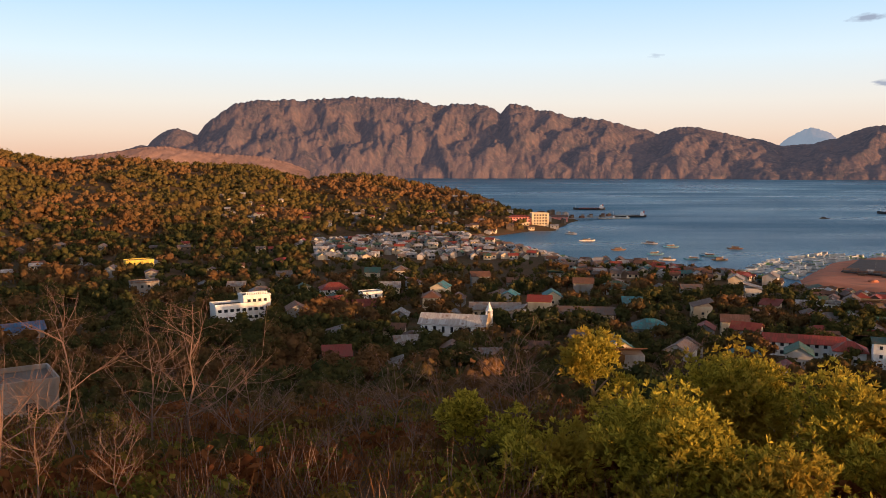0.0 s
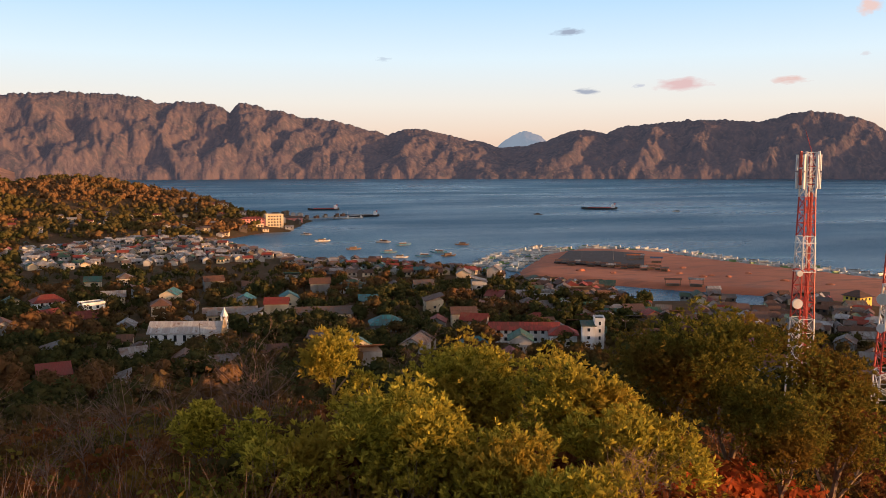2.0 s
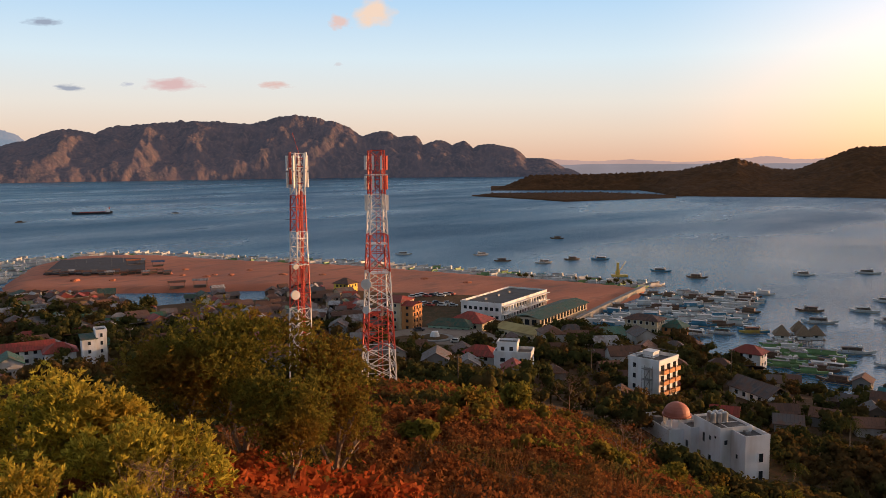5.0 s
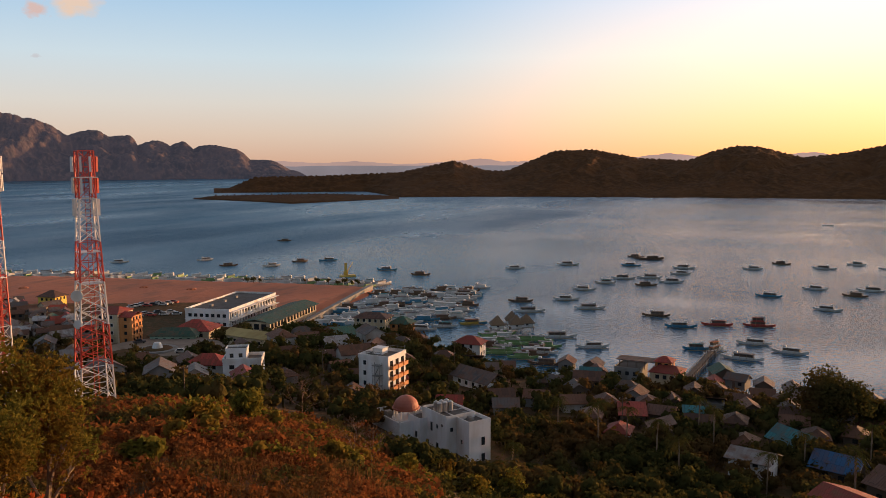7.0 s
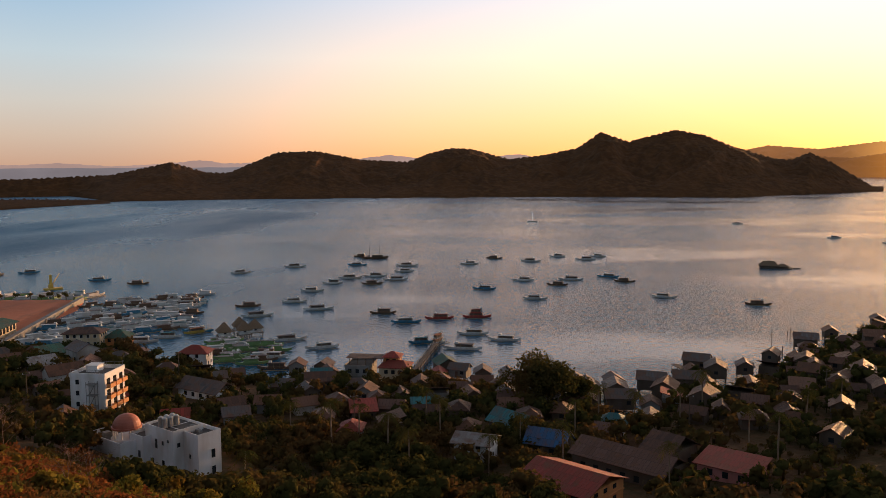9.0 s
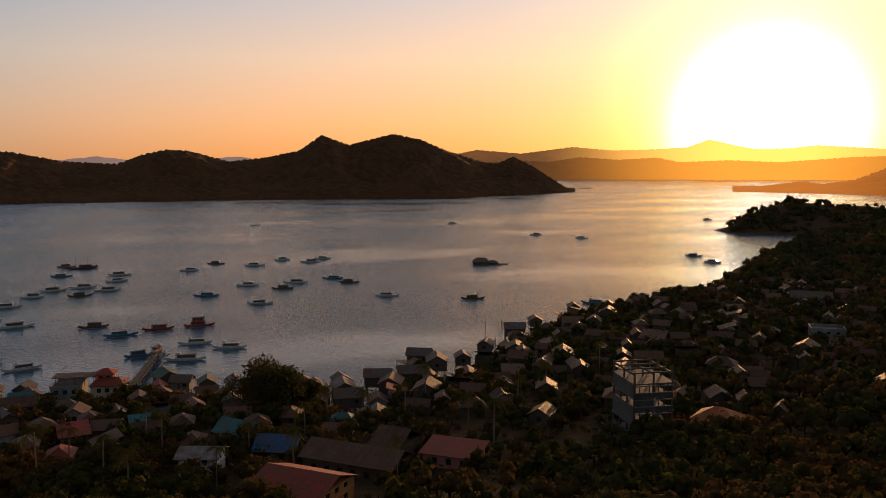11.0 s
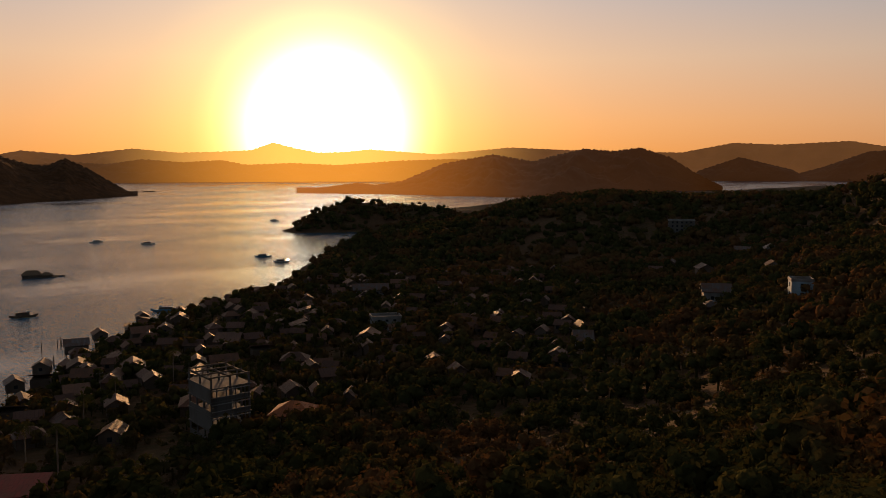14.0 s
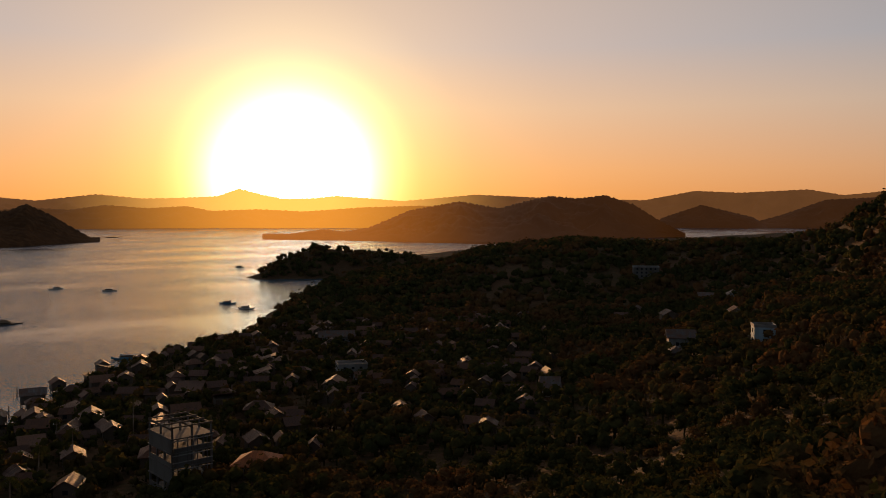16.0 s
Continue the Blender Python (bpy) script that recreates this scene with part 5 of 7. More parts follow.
def cell_towers():
    t = lattice_tower("red and white lattice cell tower with panel antennas", 46.8, 145, 42.3, 5.4, 2.4, (8, 6.6, 6.9, 6.4, 6.9, 7.5))
    for k in range(3):
        a = 2 * math.pi * k / 3 + 0.4
        for dz in (36.8, 40.2):
            for off in (-0.7, 0.7):
                x, y = 1.7 * math.cos(a) - off * math.sin(a), 1.7 * math.sin(a) + off * math.cos(a)
                part("antenna", boxm(x, y, dz - 1.2, 0.32, 0.32, 2.4, a), M_STEEL_WHITE if k else M_STEEL_RED, t, "white panel antenna")
    for dz in (32.8, 34.0):
        for x, y in ((-1.8, -0.5), (1.8, -0.5), (-1.7, 1.0), (1.7, 1.0)):
            part("antenna", boxm(x, y, dz - 0.8, 0.34, 0.3, 1.5), M_STEEL_WHITE, t)
    for x, zz, rr_ in ((-2.3, 15.0, 0.7), (-2.3, 19.5, 0.9)):
        part("dish", beamm((x, -1.4, zz), (x - 0.15, -1.9, zz), rr_, 20), M_STEEL_WHITE, t, "white drum dish antenna")
    put(t, 46.8, 145, 12, 30.0, room=6)
    t = lattice_tower("tall lattice cell tower crowned by white panel antennas", 41.5, 165, 43.2, 3.4, 1.9, (13, 9, 6, 7, 8))
    for k in range(3):
        a = 2 * math.pi * k / 3 + 1.2
        for dz in (38.6, 41.8):
            for off in (-0.9, 0, 0.9):
                x, y = 1.75 * math.cos(a) - off * math.sin(a), 1.75 * math.sin(a) + off * math.cos(a)
                part("antenna", boxm(x, y, dz - 1.3 - (0.6 if off else 0), 0.36, 0.34, 2.9, a), M_STEEL_WHITE if k != 1 or off else M_STEEL_RED, t, "white panel antenna")
                bm = bmesh.new()
                for zz in (dz - 0.8, dz + 0.7):
                    beam(bm, (x * 0.35, y * 0.35, zz - 0.3), (x, y, zz - 0.3), 0.06)
                part("antenna_arm", bm, M_STEEL_RED, t)
    part("cable_tray", boxm(0.7, -0.2, 0, 0.38, 0.4, 36.0), M_STEEL_RED, t, "rust-red cable ladder tray")
    part("lightning_rod", beamm((0.6, 0, 43), (-0.9, 0, 47.2), 0.06), M_STEEL_RED, t)
    for x, zz, rr_ in ((-2.0, 16.0, 0.9), (-1.8, 21.5, 0.55)):
        part("dish", beamm((x, -1.2, zz), (x - 0.1, -1.7, zz), rr_, 20), M_STEEL_WHITE, t, "white drum dish antenna")
    put(t, 41.5, 165, 34, 72.1 - 43.2, room=5)


dome_hotel()
tall_white_block()
market_hall()
orange_hotel()
curved_white()
tower_house()
church()
white_hotel()
frame_building()
cottages()
pier_house()
cell_towers()
hall("red hip-roofed market shed beside the plaza", 53.2, 336, 15, 12, 3.6, M_CREAM, R_RED, 0, rise=3.0, hip=6)
hall("yellow-roofed low hall beside the plaza", 56.8, 316, 20, 9, 3.6, M_CREAM, paint("yellow_roof_paint", (0.42, 0.32, 0.12)), -20, roof="gable", rise=1.6)
hall("long hall with a dark green hip roof", 51.9, 330, 17, 9, 3.4, M_GREENW, R_GREEN, 6, rise=2.0)
hall("cream three-storey house with red balcony roof at the waterfront", 65.0, 330, 13, 8, 8.4, M_CREAM, R_BROWN, 4, floors=3, name="building", gap=2.4, rise=1.5, z=1.6, simple=False)
hall("orange waterfront house with open balconies", 67.0, 331, 8, 7, 6.0, M_ORANGE, R_GREEN, 4, floors=2, name="building", gap=2.4, z=1.4)
hall("white two-storey house with a dark red hip roof", 71.7, 294, 9.5, 7, 5.6, M_WHITE, R_RED, 6, floors=2, name="house", rise=1.9, z=1.6, simple=False)
hall("long low white building with a grey sheet roof", 72.3, 240, 15, 7, 3.2, M_WHITE, R_GREY, -24, roof="gable")
hall("long white school building with a red sheet roof", 23.6, 296, 24, 8, 5.2, M_WHITE, R_RED, 4, floors=2, name="school", roof="gable", gap=2.6, rise=1.8)
hall("white house with a maroon hip roof", 26.3, 290, 9, 8, 4.8, M_WHITE, R_RED, 4, floors=2, name="house")
hall("bright yellow building with a crenellated parapet", -20.1, 520, 16, 9, 7.0, M_YELLOW, M_YELLOW, 8, floors=2, name="building", roof="flat")
hall("unpainted two-storey concrete frame house", -19.8, 425, 13, 8, 6.4, M_GREY, R_GREY, 8, floors=2, name="building", roof="flat")
hall("white house with a tiered dark red roof", -7.5, 394, 12, 9, 5.4, M_WHITE, R_RED, 10, floors=2, name="house", rise=2.4, simple=False)
hall("pink house with a red gable roof", -7.6, 358, 9, 8, 4.2, M_PINK, R_RED, 30, name="house", roof="gable", rise=2.2)
hall("white house beside a maroon-roofed shed", -5.0, 372, 9, 6, 5.4, M_WHITE, M_WHITE, 20, floors=2, name="house", roof="flat")
hall("low shed with a maroon sheet roof", -5.3, 358, 11, 7, 3.0, M_GREY, R_RED, 14, roof="gable")
hall("house with a pale blue-grey sheet roof among trees", -2.6, 266, 7, 6, 4.4, M_WHITE, R_PALE, 12, name="house", roof="gable", floors=2)
hall("bungalow with a pale grey hip roof among trees", -2.4, 228, 11, 9, 3.2, M_CREAM, R_PALE, 14, name="house", rise=2.4, hip=4)
hall("bare grey concrete house wall with a flat roof", -28.0, 122, 11, 9, 8.5, M_GREY, M_GREY, 6, floors=2, name="house", roof="flat", sides=(0,), gap=4.2)
hall("long shed with a blue sheet roof among trees", -27.2, 330, 15, 8, 3.6, M_GREY, R_BLUE, 10, roof="gable")
hall("bright red-roofed house among trees", -10.9, 521, 13, 9, 3.2, M_CREAM, R_RED, 10, name="house", rise=2.6)
hall("low building with a teal pavilion roof", 11.8, 420, 13, 11, 3.4, M_WHITE, R_GREEN, 8, rise=2.6, hip=5)
hall("long school hall with a green-grey roof", 9.8, 340, 22, 8, 3.6, M_CREAM, R_GREY, 2, roof="gable", gap=2.6)
hall("long low classroom block with a pale roof", 3.6, 342, 20, 8, 3.6, M_CREAM, R_PALE, 0, roof="gable", gap=2.6)
hall("house with a blue-green hip roof among dark trees", 14.1, 316, 12, 10, 3.6, M_GREY, R_TEAL, 4, name="house", rise=2.6, hip=4)
hall("low shed with a dark slatted roof below bare trees", 3.0, 236, 9, 6, 2.8, M_GREY, R_GREY, 10, roof="shed")
hall("white cream building with a rust roof by the channel", 25.0, 396, 10, 7, 4.6, M_WHITE, R_PALE, 4, floors=2, name="building", roof="flat")
hall("yellow two-storey building with a dark roof by the fill", 44.6, 428, 9, 8, 6.2, M_YELLOW, R_BROWN, -14, floors=2, name="building", gap=2.4)
hall("house with a white sheet roof and porch posts", 90.7, 172, 7.5, 6.5, 4.4, M_WHITE, R_PALE, 6, name="house", roof="gable", rise=1.2, floors=2, simple=False)
hall("house with a teal sheet roof among palms", 93.2, 194, 9, 6, 3.4, M_WOODW, R_TEAL, -20, name="house", roof="gable")
hall("house with a bright blue sheet roof", 95.8, 177, 8, 6, 3.4, M_WOODW, R_BLUE, 6, name="house", roof="gable")
hall("large house with a long rust-red sheet roof", 97.4, 147, 14, 12, 4.2, M_ORANGE, R_RED, -10, name="house", roof="gable", rise=2.0, floors=2)
hall("wide hall with a dark brown sheet roof", 101.2, 165, 20, 9, 3.8, M_WOODW, R_BROWN, -6, roof="gable", rise=2.2)
hall("steep brown gabled annex beside the wide hall", 103.9, 172, 6, 12, 4.4, M_WOODW, R_BROWN, -6, roof="gable", rise=3.0)
hall("low house with a rust-red roof edge", 108.0, 166, 11, 7, 3.0, M_PINK, R_RED, 4, name="house", roof="shed", rise=1.0)
hall("house with an orange tin hip roof", 125.9, 190, 9, 8, 3.2, M_GREY, R_ORANGE, 8, name="house", rise=2.0)
hall("modern pale hillside house with stacked terraces", 152.1, 588, 17, 8, 7.5, M_DARKCON, M_GREY, 6, floors=3, name="house", roof="flat", gap=3.0)
hall("pale house on the dark hillside", 154.4, 310, 9, 6, 4.2, M_GREY, R_GREY, 8, name="house", roof="gable")
hall("pale blue two-storey house on the wooded slope", 159.5, 266, 6, 6, 5.4, M_BLUEW, M_GREY, 10, name="house", roof="flat", floors=2)
hall("small grey house with tall dark windows", 145.8, 257, 5, 5, 3.6, M_GREY, R_GREY, 6, name="house", roof="gable")
hall("long low grey building by the shore road", 131.2, 404, 16, 7, 3.6, M_GREY, R_GREY, 4, roof="gable")
hall("flat grey house below the ridge", 132.2, 316, 11, 8, 4.2, M_GREY, M_GREY, 8, name="house", roof="flat", floors=2)
harbour = thing("hotel", "cream five-storey hotel with a red-roofed wing beside the pier", "hotel")
block(harbour, 19, 13, 5, 3.2, M_CREAM, 11, 0, 0, sides=(0, 1), win_w=1.7, win_h=1.7, gap=3.1, parapet=0.8, bands=False)
block(harbour, 25, 12, 4, 3.1, M_PINK, -11, 1, 0, sides=(0,), win_w=1.7, win_h=1.6, gap=3.3, roof="hip", roof_mat=R_RED, rise=2.0, hip=5, bands=False)
block(harbour, 24, 8, 2, 3.2, M_CREAM, -14, -9.2, 0, sides=(0,), win_w=1.8, win_h=1.6, gap=3.3, parapet=0.5, bands=False)
harbour.scale = (0.98, 0.9, 0.95)
put(harbour, 5.9, 905, 10, 1.2, room=20)
hall("low harbour terminal with a brown sheet roof", 7.7, 1010, 26, 14, 5.5, M_PINK, R_BROWN, 8, roof="gable", z=1.4, rise=2.0)

KEEP_CLEAR.append((*at(-28, 106).xy, 13))
for k in range(4):
    q = at(0.9, 300) + SUN_WAY * (14 + 12 * k)
    KEEP_CLEAR.append((q.x, q.y, 8))

# concrete quay along the marina side of the fill
p, q = at(64.9, 466), at(60.1, 358)
qd = q - p
quay = thing("quay_wall", "low concrete quay wall along the marina", "wall")
part("wall_body", boxm(0, qd.length / 2, -2.5, 2.0, qd.length, 5.2), M_GREY, quay)
part("coping", boxm(0, qd.length / 2, 2.7, 2.4, qd.length, 0.25), M_GREY, quay)
quay.location = p
quay.rotation_euler = (0, 0, -math.atan2(qd.x, qd.y))


def utility_pole(az, r, h=9.0):
    t = thing("utility_pole", "wooden utility pole with a crossarm", "pole", "utility poles in the town")
    part("pole", beamm((0, 0, -1), (0, 0, h), 0.14, 7, 0.10), M_WOODW, t)
    part("crossarm", boxm(0, 0, h - 0.7, 2.0, 0.12, 0.14), M_WOODW, t)
    for x in (-0.8, 0.0, 0.8):
        part("insulator", beamm((x, 0, h - 0.56), (x, 0, h - 0.3), 0.06, 6), M_WHITE, t)
    return put(t, az, r, 20, room=1.0)


for az, r in ((52.3, 180), (-1.6, 262), (1.6, 286), (30.5, 300), (34.0, 318), (61.5, 240), (70.6, 262), (82.2, 196), (105.2, 200), (113.5, 240)):
    utility_pole(az, r)

# dark lined basin on the fill
bm = bmesh.new()
pts = [at(a_, r_, 3.05) for a_, r_ in ((25.6, 572), (26.6, 650), (29.2, 655), (31.6, 640), (31.6, 566), (29.0, 560))]
bm.faces.new([bm.verts.new(p) for p in pts])
bmesh.ops.recalc_face_normals(bm, faces=bm.faces)
bmesh.ops.solidify(bm, geom=bm.faces[:], thickness=0.5)
tagged(new("gravel_pad", bm_mesh("gravel_pad", bm, paint("dark_gravel", (0.045, 0.042, 0.05), 0.95))), "dark gravel pad on the bare red fill", "ground", kind="structure")

# plaza with a round flower bed
bm = bmesh.new()
bmesh.ops.create_cone(bm, cap_ends=True, segments=48, radius1=22, radius2=22, depth=0.3, matrix=Matrix.Translation(at(50.9, 308, 4.9)))
tagged(new("plaza", bm_mesh("plaza", bm, paint("worn_paving", (0.24, 0.19, 0.15), 0.9))), "worn paved plaza in the town", "pavement", kind="structure")
KEEP_CLEAR.append((*at(50.9, 308).xy, 23))
rb = thing("roundabout", "round raised planter with a pale kerb on the plaza", "roundabout")
part("kerb", beamm((0, 0, 0), (0, 0, 0.5), 7, 32), M_GREY, rb)
part("planting", beamm((0, 0, 0.4), (0, 0, 0.8), 5.4, 32, 4.6), M_GROUND, rb)
part("monument", beamm((0, 0, 0.6), (0, 0, 2.6), 2.0, 12, 1.2), M_WHITE, rb)
put(rb, 50.7, 308, 0, 5.05, room=0)


for az_, r_ in ((65.0, 330), (67.0, 331), (71.7, 294), (65.6, 222), (48.5, 336), (72.3, 240)):
    for k in range(3):
        q = at(az_, r_) + SUN_WAY * (10 + 9 * k)
        KEEP_CLEAR.append((q.x, q.y, 5.5))

# the inlets behind the fill stay open to view
KEEP_CLEAR += [(*at(30.8, 420).xy, 9), (*at(33.0, 424).xy, 12), (*at(38.3, 424).xy, 11), (*at(32.6, 405).xy, 9), (*at(38.0, 408).xy, 8), (*at(31.2, 400).xy, 8), (*at(34.4, 402).xy, 8), (*at(35.4, 425).xy, 8), (*at(33.6, 386).xy, 8)]


def fill_stall(az, r, roof_mat, w=4.5, h=2.6, turn=0.0):
    """A small shelter on the reclaimed land: counter, four posts, sheet roof."""
    t = thing("stall", "small sheet-roofed shelter on the bare red fill", "stall", "shelters on the fill")
    part("counter", boxm(0, 0, -0.3, w * 0.8, 2.2, 1.5), M_WOODW, t)
    bm = bmesh.new()
    for sx in (-1, 1):
        for sy in (-1, 1):
            box(bm, sx * w * 0.45, sy * 1.5, -0.3, 0.12, 0.12, h + 0.3)
    part("post_frame", bm, M_WOODW, t)
    rb = gable(w, 3.4, 0.7, 0.3)
    bmesh.ops.translate(rb, verts=rb.verts, vec=(0, 0, h))
    part("roof", rb, roof_mat, t)
    p = at(az, r)
    put(t, az, r, turn, float(fill_z(np.array([p.x]), np.array([p.y]))[0]), room=0)


def earth_heap(az, r, size):
    """A heap of tipped earth, uneven and flattened."""
    t = bmesh.new()
    bmesh.ops.create_icosphere(t, subdivisions=3, radius=1.0)
    for v in t.verts:
        n_ = noise.noise(v.co * 1.7 + Vector((az, r, 0)))
        v.co = Vector((v.co.x * size * (1 + 0.3 * n_), v.co.y * size * 0.7 * (1 + 0.3 * n_), v.co.z * size * 0.36 * (1 + 0.4 * n_)))
    p = at(az, r)
    ob = tagged(new("earth_heap", bm_mesh("earth_heap", t, M_SAND)), "heap of tipped red earth on the fill", "heap", group="earth heaps on the fill")
    ob.location = (p.x, p.y, float(fill_z(np.array([p.x]), np.array([p.y]))[0]))
    ob.rotation_euler = (0, 0, az * 1.3)


def light_mast(az, r, h):
    t = thing("light_mast", "thin steel light mast on the dark gravel pad", "light mast", "masts on the gravel pad")
    part("pole", beamm((0, 0, -0.4), (0, 0, h), 0.08, 6, 0.05), M_GREY, t)
    part("lamp_head", boxm(0, 0, h - 0.1, 0.9, 0.25, 0.18), M_GREY, t)
    put(t, az, r, 10, 3.05, room=0)


for k in range(17):
    fill_stall(25.9 + k * 0.44, 572 - k * 1.6 + 5 * math.sin(k * 2.3), (R_RUST, R_GREY, R_BROWN, R_PALE, R_RUST)[k % 5], 3.6 + (k % 3), 2.2 + 0.3 * (k % 2), 12 * math.sin(k))
# orange roofing here stands in for sunlight on a shed
fill_stall(30.9, 598, R_ORANGE, 9, 4.2, 8)
fill_stall(31.3, 606, R_PALE, 7, 3.4, -10)
fill_stall(32.4, 590, R_BLUE, 8, 3.4, 0)
fill_stall(33.5, 486, R_BROWN, 9, 3.6, 5)
fill_stall(35.0, 485, R_PALE, 8, 4.0, -8)
for az, r, size in ((33.0, 545, 3.4), (34.1, 562, 2.6), (35.4, 524, 2.4), (35.9, 530, 2.0), (37.0, 527, 2.6), (33.9, 535, 2.2), (27.4, 536, 4.0), (38.2, 548, 2.2), (40.4, 520, 2.8), (43.0, 512, 2.4), (47.5, 500, 3.0), (50.0, 486, 2.4), (53.0, 470, 2.8), (29.6, 530, 2.6)):
    earth_heap(az, r, size)
for az, r in ((27.5, 600), (28.1, 625), (28.9, 612), (29.6, 590), (30.3, 615)):
    light_mast(az, r, 8.0)


# ---------- boats ----------
def hull_mesh(length, beam_w, depth, rise=0.5, n=11, rake=0.08):
    """A slender open hull with upturned ends and a thin deck."""
    bm = bmesh.new()
    rings = []
    for i in range(n):
        s = i / (n - 1) * 2 - 1
        w = beam_w / 2 * max(0.04, (1 - abs(s) ** 2.6))
        up = rise * abs(s) ** 3
        x = s * length / 2
        keel = -depth * 0.55 * (1 - abs(s) ** 4)
        rings.append([bm.verts.new(v) for v in ((x, -w, depth * 0.55 + up), (x, -w * 0.7, -depth * 0.1 + up * 0.6), (x * (1 - rake), 0, keel + up * 0.4),
                                                (x, w * 0.7, -depth * 0.1 + up * 0.6), (x, w, depth * 0.55 + up))])
    for a, b_ in zip(rings[:-1], rings[1:]):
        for j in range(4):
            bm.faces.new((a[j], a[j + 1], b_[j + 1], b_[j]))
        bm.faces.new((a[4], a[0], b_[0], b_[4]))
    bm.faces.new(rings[0])
    bm.faces.new(rings[-1][::-1])
    bmesh.ops.recalc_face_normals(bm, faces=bm.faces)
    return bm


M_HULL = {k: paint("boat_" + k, c, 0.5, 0.2) for k, c in (("white", (0.62, 0.60, 0.57)), ("blue", (0.06, 0.22, 0.34)), ("red", (0.40, 0.06, 0.04)),
                                                           ("green", (0.20, 0.33, 0.12)), ("brown", (0.16, 0.09, 0.05)), ("yellow", (0.58, 0.38, 0.06)), ("black", (0.04, 0.04, 0.045)))}
M_BAMBOO = paint("bamboo", (0.36, 0.26, 0.13))


def outrigger_boat(hull, roof, length, label, name="outrigger_boat", full=True, decks=1):
    t = thing(name, label, "boat", "outrigger boats in the bay")
    part("hull", hull_mesh(length, length * 0.13, 1.2, length * 0.05), M_HULL[hull], t)
    w = length * 0.21
    for s in (-1, 1):
        part("outrigger", beamm((-length * 0.36, s * w, 0.05), (length * 0.36, s * w, 0.05), 0.10, 5), M_BAMBOO, t)
    for x in ((-0.26, 0.0, 0.26) if full else (-0.24, 0.24)):
        part("crossbeam", beamm((x * length, -w, 0.5), (x * length, w, 0.5), 0.07), M_BAMBOO, t)
    for k in range(decks):
        z = 0.5 + 1.7 * k
        ln = length * (0.5 - 0.14 * k)
        # full boats: dark box stands in for shade under the open-sided canopy
        part("cabin", boxm(-length * 0.04, 0, z, ln * 0.86, length * 0.105, 1.55), M_TRIM if full else M_HULL[hull], t)
        part("bulwark", boxm(-length * 0.04, 0, z + 0.02, ln * 0.94, length * 0.125, 0.55), M_HULL[hull], t)
        bm = boxm(-length * 0.04, 0, z + 1.55, ln, length * 0.17, 0.16)
        for v in bm.verts:
            if v.co.z > z + 1.65:
                v.co.y *= 0.7
        part("canopy", bm, roof, t)
        if full:
            bm = bmesh.new()
            for x in (-0.5, -0.17, 0.17, 0.5):
                for s in (-1, 1):
                    beam(bm, (x * ln * 0.96 - length * 0.04, s * length * 0.07, z), (x * ln * 0.96 - length * 0.04, s * length * 0.07, z + 1.6), 0.06)
            part("post_frame", bm, M_BAMBOO, t)
    part("wheelhouse", boxm(length * 0.14, 0, 0.5 + 1.7 * (decks - 1), length * 0.08, length * 0.09, 2.3), M_HULL["white"], t)
    if full:
        part("bow_mast", beamm((length * 0.34, 0, 0.6), (length * 0.36, 0, 3.4), 0.05, 5, 0.03), M_BAMBOO, t)
    return t


def ship(label, length, hull, deck_cargo=None, name="cargo_ship"):
    t = thing(name, label, "ship")
    k = length / 55
    part("hull", hull_mesh(length, length * 0.17, 5.0 * k, 1.6 * k), M_HULL[hull], t)
    part("deck", boxm(2 * k, 0, 2.4 * k, length * 0.7, length * 0.12, 1.2 * k), deck_cargo or M_HULL["red"], t)
    br = part("bridge", boxm(length * 0.38, 0, 2.6 * k, length * 0.11, length * 0.13, 4.2 * k), M_WHITE, t, "white bridge house")
    part("wheelhouse", boxm(length * 0.37, 0, 6.8 * k, length * 0.07, length * 0.11, 2.0 * k), M_WHITE, br)
    part("funnel", beamm((length * 0.42, 0, 6.8 * k), (length * 0.43, 0, 10 * k), 0.9 * k, 10), M_HULL["red"], t)
    part("mast", beamm((-length * 0.42, 0, 3 * k), (-length * 0.42, 0, 9 * k), 0.22 * k, 6), M_STEEL_WHITE, t)
    return t


def on_water(t, az, r, turn):
    p = at(az, r)
    t.location = (p.x, p.y, 0.05)
    t.rotation_euler = (0, 0, radians(turn - az))
    return t


BOATS = [(75.2, 423), (75.8, 394), (68.3, 526), (66.0, 552), (80.1, 319), (77.8, 336), (79.5, 466), (79.9, 406), (80.9, 495), (82.1, 516), (83.6, 489),
         (84.3, 391), (90.5, 340), (89.8, 312), (92.7, 328), (91.3, 465), (94.8, 431), (94.0, 500), (96.3, 482), (97.2, 505), (99.7, 520), (100.8, 501),
         (103.4, 446), (109.3, 435), (83.8, 522), (85.2, 505), (85.8, 544), (86.0, 575), (82.6, 582), (82.9, 636), (78.4, 581), (90.3, 582), (92.0, 617),
         (94.5, 599), (96.3, 630), (98.2, 613)]
BOATS_FAR = [(99.0, 633), (113.6, 841), (107.9, 1001), (74.8, 557), (62.0, 613), (71.9, 364), (76.6, 307), (76.9, 289), (69.9, 356), (68.4, 350), (124.0, 665),
             (125.2, 625), (117.6, 426), (116.7, 805), (124.8, 1108), (53.9, 638), (55.4, 597), (58.2, 588), (60.1, 610), (48.6, 645), (59.1, 779), (78.3, 431),
             (9.8, 767), (11.9, 691), (13.9, 751), (15.3, 725), (14.3, 663), (15.1, 626), (16.7, 635), (13.6, 615), (18.4, 637), (17.7, 662), (19.3, 726),
             (12.1, 591), (10.6, 574), (8.7, 839), (24.5, 1173), (33.6, 1282)]
